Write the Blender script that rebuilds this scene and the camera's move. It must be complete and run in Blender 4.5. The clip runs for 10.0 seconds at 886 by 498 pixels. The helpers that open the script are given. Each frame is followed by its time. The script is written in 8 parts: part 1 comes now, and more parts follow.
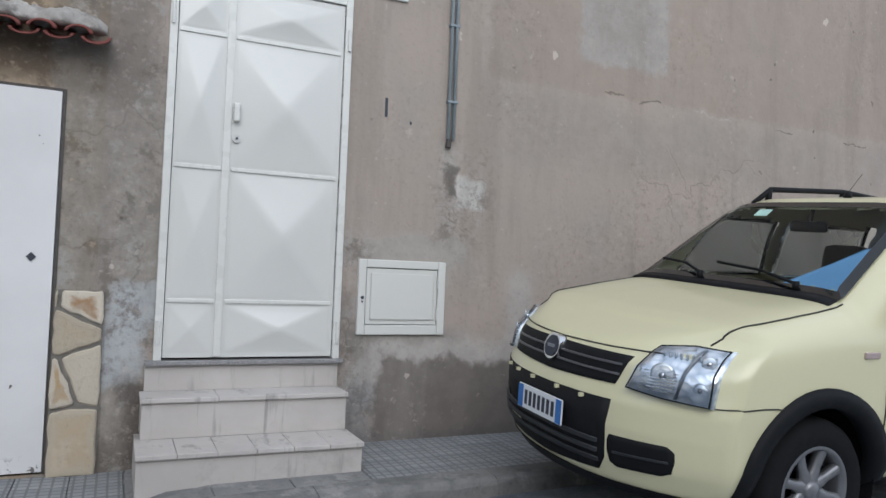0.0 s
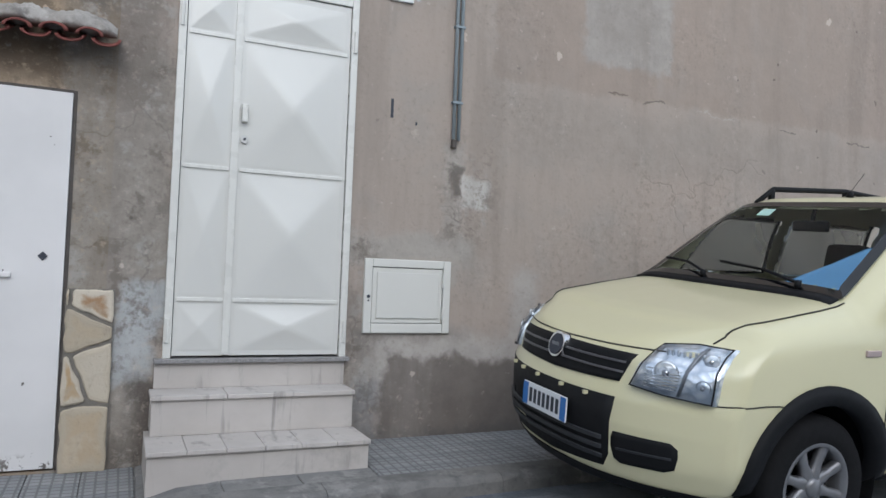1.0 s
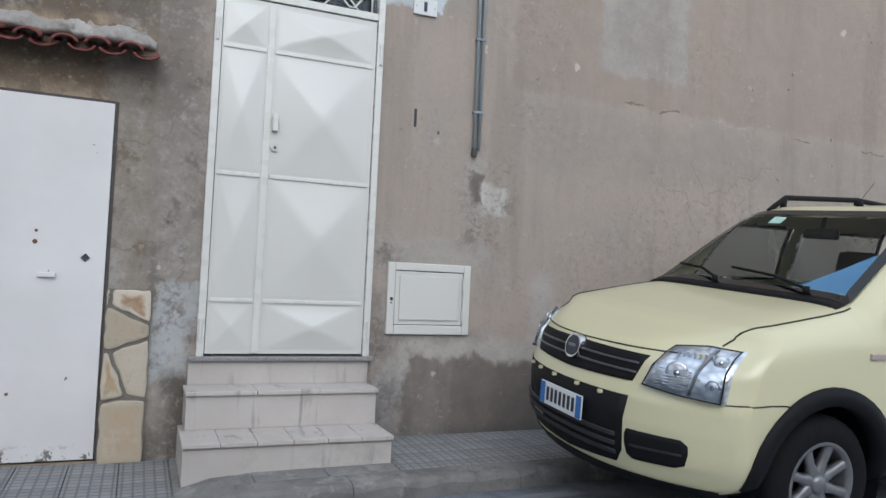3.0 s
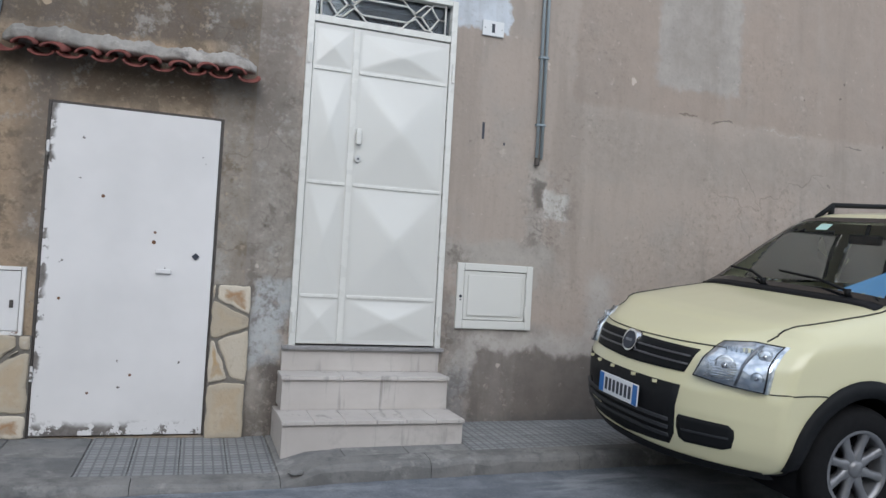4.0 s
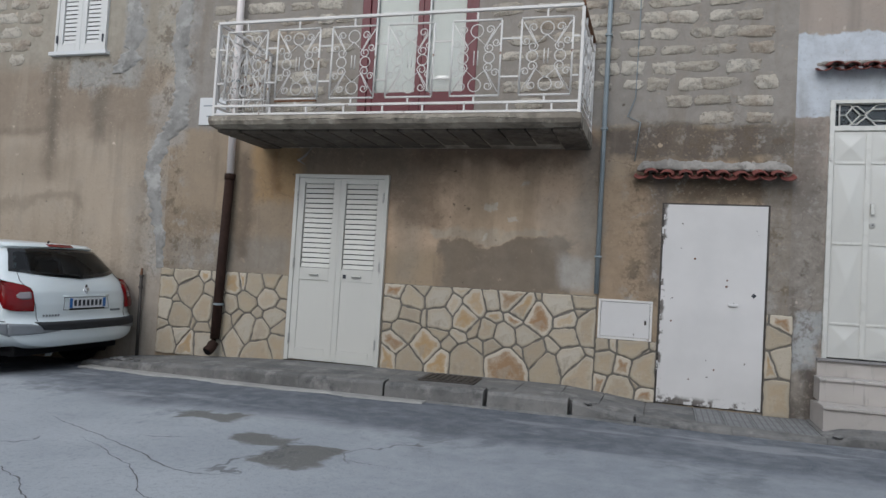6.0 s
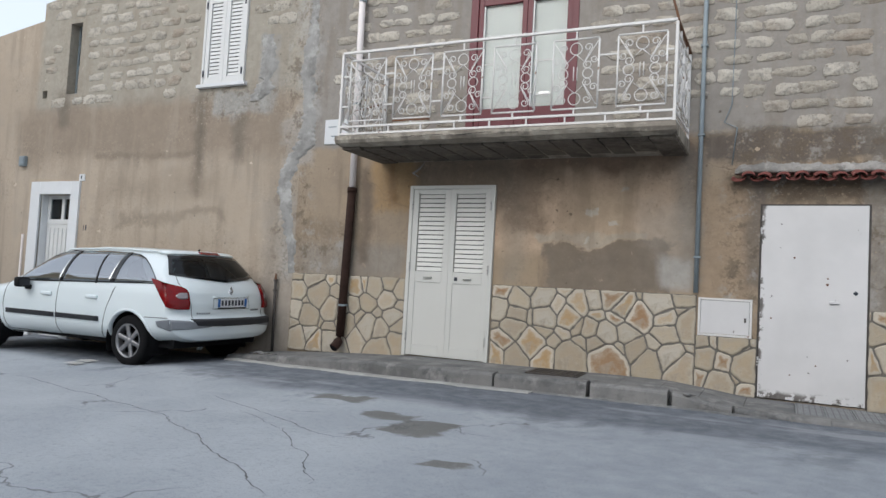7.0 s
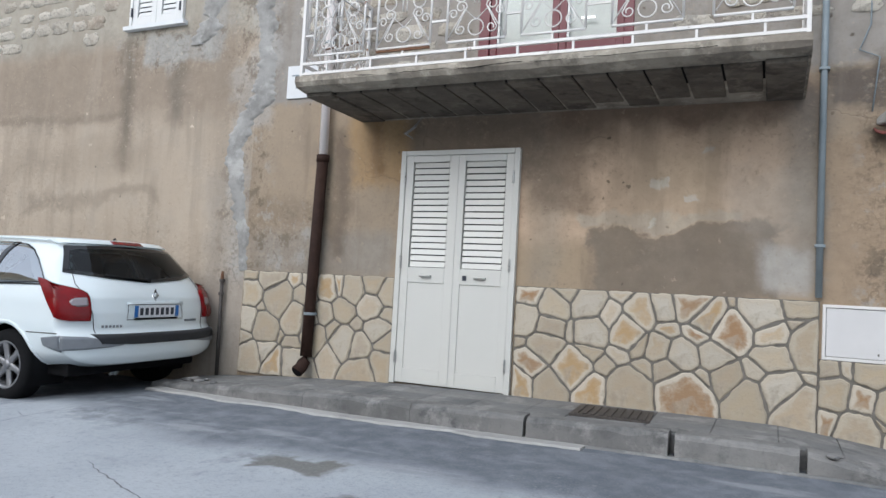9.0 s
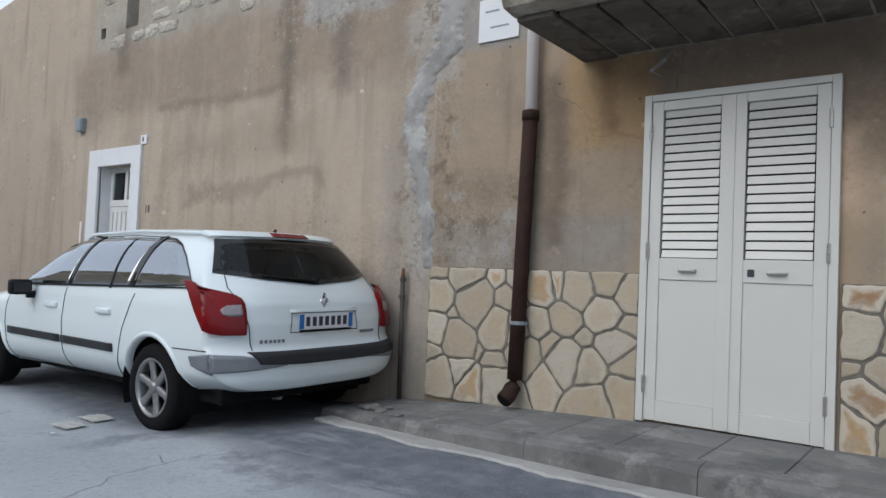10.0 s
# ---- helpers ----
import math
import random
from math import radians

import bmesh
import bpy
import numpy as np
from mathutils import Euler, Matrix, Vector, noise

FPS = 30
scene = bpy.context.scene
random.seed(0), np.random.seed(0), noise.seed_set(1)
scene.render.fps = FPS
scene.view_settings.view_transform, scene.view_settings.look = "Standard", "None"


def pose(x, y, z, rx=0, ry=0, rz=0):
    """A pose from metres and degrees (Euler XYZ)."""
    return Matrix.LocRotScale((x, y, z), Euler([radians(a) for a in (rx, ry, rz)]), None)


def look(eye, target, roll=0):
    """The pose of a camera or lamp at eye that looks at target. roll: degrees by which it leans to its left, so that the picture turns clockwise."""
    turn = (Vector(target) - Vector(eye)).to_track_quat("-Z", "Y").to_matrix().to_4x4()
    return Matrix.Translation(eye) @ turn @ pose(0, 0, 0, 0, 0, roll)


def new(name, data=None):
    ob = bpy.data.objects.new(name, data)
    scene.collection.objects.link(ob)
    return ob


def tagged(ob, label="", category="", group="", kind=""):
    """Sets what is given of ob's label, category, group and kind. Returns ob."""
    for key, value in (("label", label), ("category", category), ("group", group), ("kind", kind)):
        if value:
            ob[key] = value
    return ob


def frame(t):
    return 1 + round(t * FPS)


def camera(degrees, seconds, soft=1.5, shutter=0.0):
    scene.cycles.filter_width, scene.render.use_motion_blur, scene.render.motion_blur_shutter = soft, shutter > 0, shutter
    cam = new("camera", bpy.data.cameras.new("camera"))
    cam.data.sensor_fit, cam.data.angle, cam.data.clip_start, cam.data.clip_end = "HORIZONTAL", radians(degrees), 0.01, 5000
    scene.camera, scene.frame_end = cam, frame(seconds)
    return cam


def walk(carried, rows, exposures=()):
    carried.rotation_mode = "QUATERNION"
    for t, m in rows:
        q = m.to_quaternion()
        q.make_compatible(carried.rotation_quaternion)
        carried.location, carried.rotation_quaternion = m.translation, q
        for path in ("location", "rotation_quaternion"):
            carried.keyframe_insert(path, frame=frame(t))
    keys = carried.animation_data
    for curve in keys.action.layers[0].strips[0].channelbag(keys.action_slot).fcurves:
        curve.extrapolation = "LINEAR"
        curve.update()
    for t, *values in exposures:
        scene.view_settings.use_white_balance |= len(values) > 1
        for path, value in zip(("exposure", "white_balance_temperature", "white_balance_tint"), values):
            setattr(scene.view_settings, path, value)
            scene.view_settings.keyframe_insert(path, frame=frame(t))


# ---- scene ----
cam = camera(63.0, 10.0)
PATH = [
    (0, (0.135, 0.013, 1.39), (0.955, 1.836, 1.46), 2.2),
    (0.5, (0.133, 0.01, 1.381), (0.951, 1.834, 1.455), 2.2),
    (1, (0.107, -0.023, 1.39), (0.918, 1.804, 1.457), 2.2),
    (1.5, (0.071, -0.092, 1.38), (0.858, 1.746, 1.454), 2.3),
    (2, (0.032, -0.153, 1.382), (0.806, 1.689, 1.469), 2.6),
    (3.5, (-0.004, -0.182, 1.384), (0.754, 1.668, 1.453), 2.5),
    (4, (-0.262, -0.531, 1.388), (0.381, 1.361, 1.453), 3.2),
    (4.5, (-0.679, -1.144, 1.428), (-0.322, 0.823, 1.474), 3.2),
    (5, (-0.974, -1.941, 1.389), (-1.015, 0.058, 1.463), 3.6),
    (5.5, (-1.146, -2.723, 1.405), (-1.492, -0.755, 1.482), 3.7),
    (6, (-1.11, -3.293, 1.387), (-1.695, -1.382, 1.47), 3.4),
    (6.2, (-1.111, -3.49, 1.372), (-1.758, -1.599, 1.449), 3.3),
    (7.3, (-0.849, -3.918, 1.217), (-1.732, -2.126, 1.329), 3.2),
    (7.5, (-0.863, -3.881, 1.222), (-1.734, -2.085, 1.332), 3.1),
    (8, (-1.073, -3.396, 1.207), (-1.861, -1.562, 1.328), 3.4),
    (8.5, (-1.524, -2.53, 1.2), (-2.268, -0.678, 1.322), 3.0),
    (9, (-2.061, -1.713, 1.237), (-2.893, 0.102, 1.349), 3.2),
    (9.5, (-2.689, -1.002, 1.208), (-3.663, 0.741, 1.315), 3.0),
    (10, (-3.422, -0.395, 1.249), (-4.624, 1.202, 1.324), 2.5),
]
walk(cam, [(t, look(eye, target, roll)) for t, eye, target, roll in PATH],
     exposures=[(0.0, 0.37, 6130, 10.0), (3.5, 0.37, 6170, 10.0), (4.5, 0.4, 6190, 10.0), (5.0, 0.3, 6200, 10.0), (5.5, 0.0, 6250, 10.0), (6.2, 0.1, 6380, 10.0), (7.3, 0.4, 6450, 10.0), (8.0, 0.37, 6400, 10.0), (8.5, 0.34, 6350, 10.0), (9.0, 0.68, 6250, 10.0), (9.5, 0.84, 6230, 10.0), (10.0, 0.27, 6230, 10.0)])

# ---- light ----
world = bpy.data.worlds.new("world")
scene.world = world
world.use_nodes = True
_wn = world.node_tree.nodes
_sky = _wn.new("ShaderNodeTexSky")
_sky.sky_type = "NISHITA"
_sky.sun_disc = False
_sky.sun_elevation = radians(34)
_sky.sun_rotation = radians(195)
_sky.air_density, _sky.dust_density, _sky.ozone_density = 1.0, 2.6, 1.6
_wn["Background"].inputs["Strength"].default_value = 0.15
_haze = _wn.new("ShaderNodeMix")
_haze.data_type = "RGBA"
_haze.inputs[0].default_value = 0.6
_haze.inputs[7].default_value = (6.3, 6.7, 7.1, 1)
world.node_tree.links.new(_sky.outputs[0], _haze.inputs[6])
world.node_tree.links.new(_haze.outputs[2], _wn["Background"].inputs["Color"])
_sd = bpy.data.lights.new("sun", "SUN")
_sd.energy, _sd.angle, _sd.color = 0.9, radians(50), (0.93, 0.98, 1.0)
sun = new("sun", _sd)
sun.matrix_world = look((-8, -14, 13.5), (-4, 4.2, 1.0))

# ---- materials ----
class Mat:
    """A small builder of node materials."""

    def __init__(self, name, rough=0.8, metal=0.0, spec=0.5):
        self.m = bpy.data.materials.new(name)
        self.m.use_nodes = True
        self.t = self.m.node_tree
        self.b = self.t.nodes["Principled BSDF"]
        self.b.inputs["Roughness"].default_value = rough
        self.b.inputs["Metallic"].default_value = metal
        self.b.inputs["Specular IOR Level"].default_value = spec
        self.tc = self.t.nodes.new("ShaderNodeTexCoord").outputs["Object"]

    def n(self, kind, **ins):
        node = self.t.nodes.new(kind)
        for k, v in ins.items():
            self.put(node.inputs[k.replace("_", " ")], v)
        return node

    def put(self, sock, v):
        if isinstance(v, bpy.types.NodeSocket):
            self.t.links.new(v, sock)
        elif isinstance(v, tuple) and len(v) == 3 and sock.type == "RGBA":
            sock.default_value = (*v, 1)
        else:
            sock.default_value = v

    def vec(self, sx=1.0, sy=1.0, sz=1.0, src=None):
        m = self.n("ShaderNodeMapping", Vector=src or self.tc)
        m.inputs["Scale"].default_value = (sx, sy, sz)
        return m.outputs[0]

    def noise(self, scale, detail=4.0, rough=0.55, src=None, dist=0.0):
        return self.n("ShaderNodeTexNoise", Vector=src or self.tc, Scale=scale, Detail=detail, Roughness=rough, Distortion=dist).outputs["Fac"]

    def wob(self, scale, amp, src=None):
        """Coordinates pushed about by noise, so that edges run unevenly."""
        c = self.n("ShaderNodeTexNoise", Vector=src or self.tc, Scale=scale, Detail=4.0).outputs["Color"]
        d = self.n("ShaderNodeVectorMath", Vector=c)
        d.operation = "SUBTRACT"
        d.inputs[1].default_value = (0.5, 0.5, 0.5)
        e = self.n("ShaderNodeVectorMath")
        e.operation = "MULTIPLY_ADD"
        self.put(e.inputs[0], d.outputs[0])
        e.inputs[1].default_value = (amp * 2, amp * 2, amp * 2)
        self.put(e.inputs[2], src or self.tc)
        return e.outputs[0]

    def xyz(self, src=None):
        o = self.n("ShaderNodeSeparateXYZ", Vector=src or self.tc).outputs
        return o[0], o[1], o[2]

    def step(self, s, a, b):
        m = self.n("ShaderNodeMapRange")
        m.interpolation_type = "SMOOTHSTEP"
        self.put(m.inputs["Value"], s)
        m.inputs["From Min"].default_value, m.inputs["From Max"].default_value = (a, b) if a < b else (b, a)
        m.inputs["To Min"].default_value, m.inputs["To Max"].default_value = (0, 1) if a < b else (1, 0)
        return m.outputs[0]

    def math(self, op, a, b=0.0):
        m = self.n("ShaderNodeMath")
        m.operation = op
        self.put(m.inputs[0], a)
        self.put(m.inputs[1], b)
        return m.outputs[0]

    def mul(self, *ss):
        out = ss[0]
        for s in ss[1:]:
            out = self.math("MULTIPLY", out, s)
        return out

    def box(self, co, x0, x1, z0, z1, soft=0.05):
        x, y, z = co
        return self.mul(self.step(x, x0 - soft, x0 + soft), self.step(x, x1 + soft, x1 - soft), self.step(z, z0 - soft, z0 + soft), self.step(z, z1 + soft, z1 - soft))

    def mix(self, f, a, b):
        m = self.t.nodes.new("ShaderNodeMix")
        m.data_type = "RGBA"
        self.put(m.inputs[0], f)
        self.put(m.inputs[6], a)
        self.put(m.inputs[7], b)
        return m.outputs[2]

    def bump(self, h, strength=0.3, dist=0.01):
        b = self.n("ShaderNodeBump", Height=h)
        b.inputs["Strength"].default_value = strength
        b.inputs["Distance"].default_value = dist
        self.put(self.b.inputs["Normal"], b.outputs[0])
        return self

    def color(self, c):
        self.put(self.b.inputs["Base Color"], c)
        return self

    def rough(self, r):
        self.put(self.b.inputs["Roughness"], r)
        return self

    def random(self):
        return self.t.nodes.new("ShaderNodeObjectInfo").outputs["Random"]


def simple(name, col, rough=0.5, metal=0.0, grain=0.12, scale=14.0, bump=0.0, spec=0.5):
    """A surface of one colour, uneven at two scales."""
    m = Mat(name, rough, metal, spec)
    dark = tuple(v * (1 - grain * 1.6) for v in col)
    lite = tuple(min(1.0, v * (1 + grain)) for v in col)
    c = m.mix(m.noise(scale), dark, lite)
    c = m.mix(m.mul(m.noise(scale * 0.17), 0.35), c, dark)
    m.color(c)
    m.rough(m.math("ADD", m.math("MULTIPLY", m.noise(scale * 2.3), 0.2), rough - 0.1))
    if bump:
        m.bump(m.noise(scale * 3), bump, 0.004)
    return m.m


def plaster(name, base, warm, grey, zones, raw=()):
    """Old lime and cement render: blotches, grain, hairline cracks, and zones with ragged outlines, some for shade.
    zones: (x0, x1, z0, z1, softness, colour, strength, wobble)."""
    m = Mat(name, 0.92, 0.0, 0.2)
    big, mid, fine = m.noise(0.55, 5), m.noise(2.6, 6, 0.62), m.noise(38, 4, 0.7)
    c = m.mix(m.step(big, 0.36, 0.66), base, warm)
    c = m.mix(m.mul(m.step(mid, 0.45, 0.72), 0.55), c, grey)
    streak = m.noise(3.0, 4, 0.5, m.vec(1.6, 1, 0.16))
    c = m.mix(m.mul(m.step(streak, 0.54, 0.75), 0.5), c, tuple(v * 0.6 for v in grey))
    coords = {}
    for x0, x1, z0, z1, soft, col, k, wob in zones:
        if wob not in coords:
            coords[wob] = m.xyz(m.wob(17.0, 0.045, m.wob(2.2 if wob > 0.1 else 6.0, wob)))
        f = m.box(coords[wob], x0, x1, z0, z1, soft)
        patch = m.mix(m.step(m.noise(7, 5, 0.65), 0.3, 0.7), tuple(v * 0.89 for v in col), tuple(min(1, v * 1.07) for v in col))
        c = m.mix(m.mul(f, k), c, patch)
    tex = m.noise(19, 6, 0.75)
    rag = m.math("ADD", m.mul(m.step(m.noise(0.9, 5, 0.65), 0.46, 0.62), 0.8), 0.08)
    if raw:
        at = m.xyz(m.wob(2.5, 0.15))
        bare = m.box(at, *raw[0], 0.12)
        for r in raw[1:]:
            bare = m.math("MAXIMUM", bare, m.box(at, *r, 0.12))
        rag = m.math("MAXIMUM", rag, bare)
        blot = m.noise(4.5, 7, 0.72)
        c = m.mix(m.mul(m.step(blot, 0.52, 0.62), bare, 0.75), c, tuple(v * 0.42 for v in base))
        c = m.mix(m.mul(m.step(blot, 0.46, 0.36), bare, 0.6), c, (0.36, 0.345, 0.32))
        ve = m.n("ShaderNodeTexVoronoi", Vector=m.wob(5.0, 0.22), Scale=2.4)
        ve.feature = "DISTANCE_TO_EDGE"
        rift = m.mul(m.step(ve.outputs["Distance"], 0.03, 0.004), bare, m.step(m.noise(2.0, 3), 0.48, 0.56))
        c = m.mix(m.mul(rift, 0.35), c, tuple(v * 0.3 for v in base))
    c = m.mix(m.mul(m.step(tex, 0.5, 0.68), rag, 0.5), c, tuple(v * 0.55 for v in base))
    c = m.mix(m.mul(m.step(tex, 0.47, 0.33), rag, 0.4), c, tuple(min(1, v * 1.35) for v in base))
    c = m.mix(m.mul(m.step(fine, 0.55, 0.7), 0.22), c, tuple(v * 0.6 for v in base))
    pit = m.n("ShaderNodeTexVoronoi", Vector=m.wob(9.0, 0.05), Scale=5.5)
    pits = m.mul(m.step(pit.outputs["Distance"], 0.10, 0.05), m.step(m.noise(1.3, 3), 0.5, 0.58))
    c = m.mix(m.mul(pits, 0.75), c, tuple(v * 0.3 for v in base))
    chip = m.n("ShaderNodeTexVoronoi", Vector=m.wob(14.0, 0.05), Scale=2.7)
    chips = m.mul(m.step(chip.outputs["Distance"], 0.085, 0.07), m.step(m.noise(0.7, 2, 0.5, m.vec(1, 1, 1.7)), 0.48, 0.56))
    c = m.mix(m.mul(chips, 0.6), c, tuple(min(1, v * 1.75) for v in base))
    run = m.noise(1.1, 5, 0.6, m.vec(2.4, 1, 0.3))
    c = m.mix(m.mul(m.step(run, 0.52, 0.66), 0.34), c, tuple(v * 0.62 for v in base))
    c = m.mix(m.mul(m.step(run, 0.46, 0.32), 0.2), c, tuple(min(1, v * 1.25) for v in grey))
    c = m.mix(m.mul(m.step(m.noise(16, 3, 0.6), 0.66, 0.76), 0.4), c, tuple(min(1, v * 1.5) for v in base))
    vor = m.n("ShaderNodeTexVoronoi", Vector=m.wob(3.0, 0.25), Scale=0.75)
    vor.feature = "DISTANCE_TO_EDGE"
    crack = m.mul(m.step(vor.outputs["Distance"], 0.007, 0.0), m.step(m.noise(0.8, 3), 0.56, 0.64))
    c = m.mix(m.mul(crack, 0.22), c, tuple(v * 0.35 for v in base))
    m.color(c)
    h = m.math("ADD", m.math("MULTIPLY", mid, 1.8), m.mul(fine, rag, 0.4))
    h = m.math("SUBTRACT", h, m.math("MULTIPLY", crack, 0.8))
    h = m.math("SUBTRACT", m.math("ADD", h, m.mul(tex, rag, 0.9)), m.math("MULTIPLY", pits, 0.5))
    m.bump(h, 0.32, 0.02)
    return m.m


# left wall, beyond the grey cement seam
SEAM = (0.40, 0.395, 0.385)
M_LEFT = plaster("plaster_tan", (0.385, 0.318, 0.25), (0.43, 0.355, 0.28), (0.34, 0.295, 0.245), [
    (-12.75, -6.9, 3.85, 7.0, 0.10, (0.345, 0.315, 0.265), 0.95, 0.12),
    (-13.2, -7.2, 3.0, 3.9, 0.22, (0.25, 0.20, 0.155), 0.75, 0.3),
    (-9.05, -8.85, 2.4, 4.0, 0.12, (0.15, 0.125, 0.10), 0.8, 0.12),
    (-8.28, -8.05, 2.9, 4.0, 0.12, (0.16, 0.135, 0.11), 0.75, 0.12),
    (-11.0, -8.6, 2.35, 2.75, 0.2, (0.27, 0.22, 0.17), 0.5, 0.3),
    (-8.7, -7.55, 3.62, 3.98, 0.05, (0.33, 0.32, 0.30), 0.9, 0.12),
    (-7.9, -7.55, 3.7, 4.75, 0.04, (0.33, 0.32, 0.30), 0.9, 0.12),
    (-12.2, -11.9, 3.6, 4.2, 0.1, (0.13, 0.11, 0.09), 0.6, 0.12),
    (-7.6, -6.95, 0.0, 2.4, 0.15, (0.33, 0.30, 0.265), 0.6, 0.12),
    (-11.2, -9.0, 3.0, 3.1, 0.05, (0.20, 0.165, 0.13), 0.6, 0.12),
    (-10.6, -8.3, 2.0, 2.15, 0.06, (0.21, 0.175, 0.14), 0.5, 0.3),
    (-7.28, -6.96, 4.6, 6.2, 0.08, SEAM, 0.45, 0.3),
    (-7.10, -6.80, 3.4, 4.7, 0.08, SEAM, 0.45, 0.3),
    (-7.32, -6.95, 2.85, 3.5, 0.08, SEAM, 0.45, 0.3),
    (-7.40, -7.12, 2.0, 3.0, 0.08, SEAM, 0.45, 0.3),
    (-7.26, -7.03, 1.3, 2.1, 0.08, SEAM, 0.45, 0.3),
], [(-7.45, -6.9, 1.2, 6.0), (-9.2, -7.4, 3.5, 4.1)])
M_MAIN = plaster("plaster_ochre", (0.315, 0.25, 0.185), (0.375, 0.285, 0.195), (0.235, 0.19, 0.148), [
    (-7.2, 0.1, 3.05, 7.0, 0.04, (0.28, 0.258, 0.235), 0.97, 0.06),
    # plaster lightened below the balcony to offset the slab's shade
    (-5.1, -1.85, 1.7, 3.05, 0.10, (0.56, 0.415, 0.30), 0.8, 0.12),
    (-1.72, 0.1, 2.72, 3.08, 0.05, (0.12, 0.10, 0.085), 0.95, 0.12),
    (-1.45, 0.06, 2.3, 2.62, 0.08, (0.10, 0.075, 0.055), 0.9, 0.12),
    (-7.28, -6.96, 4.6, 6.2, 0.08, SEAM, 0.45, 0.3),
    (-7.10, -6.80, 3.4, 4.7, 0.08, SEAM, 0.45, 0.3),
    (-7.32, -6.95, 2.85, 3.5, 0.08, SEAM, 0.45, 0.3),
    (-7.40, -7.12, 2.0, 3.0, 0.08, SEAM, 0.45, 0.3),
    (-7.26, -7.03, 1.3, 2.1, 0.08, SEAM, 0.45, 0.3),
    (-7.0, -5.3, 1.3, 1.75, 0.10, (0.28, 0.25, 0.215), 0.85, 0.12),
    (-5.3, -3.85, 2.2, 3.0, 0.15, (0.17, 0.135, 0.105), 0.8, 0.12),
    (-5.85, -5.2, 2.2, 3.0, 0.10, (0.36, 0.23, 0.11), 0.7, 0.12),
    (-3.95, -3.7, 1.3, 2.6, 0.12, (0.30, 0.26, 0.21), 0.55, 0.12),
    (-3.45, -2.0, 1.25, 1.85, 0.035, (0.20, 0.165, 0.13), 0.9, 0.3),
    # dark band right beneath the slab, its shade put into the plaster colour
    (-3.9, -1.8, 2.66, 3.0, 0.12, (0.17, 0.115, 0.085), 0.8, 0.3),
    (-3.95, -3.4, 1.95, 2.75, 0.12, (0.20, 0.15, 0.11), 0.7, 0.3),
    (-3.1, -2.5, 1.95, 2.4, 0.2, (0.43, 0.335, 0.235), 0.6, 0.3),
    (-3.6, -2.3, 1.86, 1.98, 0.03, (0.44, 0.385, 0.31), 0.7, 0.3),
    (-3.0, -2.86, 2.16, 2.24, 0.012, (0.55, 0.50, 0.43), 0.85, 0.06),
    (-2.72, -2.62, 2.03, 2.09, 0.012, (0.52, 0.48, 0.42), 0.8, 0.06),
    (-2.98, -2.93, 1.84, 1.90, 0.01, (0.55, 0.50, 0.43), 0.85, 0.06),
    (-2.6, -2.52, 2.42, 2.46, 0.01, (0.50, 0.46, 0.40), 0.7, 0.06),
    (-2.0, -1.72, 1.4, 2.9, 0.12, (0.20, 0.175, 0.15), 0.7, 0.12),
    (-6.02, -5.86, 1.5, 2.75, 0.07, (0.13, 0.10, 0.08), 0.7, 0.12),
    (-5.62, -5.48, 2.3, 3.0, 0.06, (0.20, 0.12, 0.06), 0.7, 0.12),
    (-6.9, -6.0, 1.75, 2.1, 0.1, (0.22, 0.175, 0.13), 0.7, 0.3),
    (-2.15, -1.78, 1.35, 1.7, 0.08, (0.42, 0.40, 0.37), 0.8, 0.12),
    (-2.4, -1.8, 1.75, 2.3, 0.2, (0.33, 0.30, 0.26), 0.5, 0.3),
    (-1.72, -1.25, 0.9, 2.5, 0.05, (0.33, 0.245, 0.17), 0.8, 0.12),
    (-1.30, -1.05, 1.4, 2.7, 0.08, (0.16, 0.135, 0.115), 0.75, 0.12),
    (-0.22, 0.5, 0.2, 2.55, 0.05, (0.27, 0.245, 0.215), 0.92, 0.12),
    (-0.2, 0.5, 2.25, 3.1, 0.08, (0.17, 0.15, 0.13), 0.75, 0.12),
], [(-1.5, 0.1, 0.2, 3.1), (-7.2, -6.2, 1.3, 2.0), (-7.2, -6.8, 1.3, 6.0)])
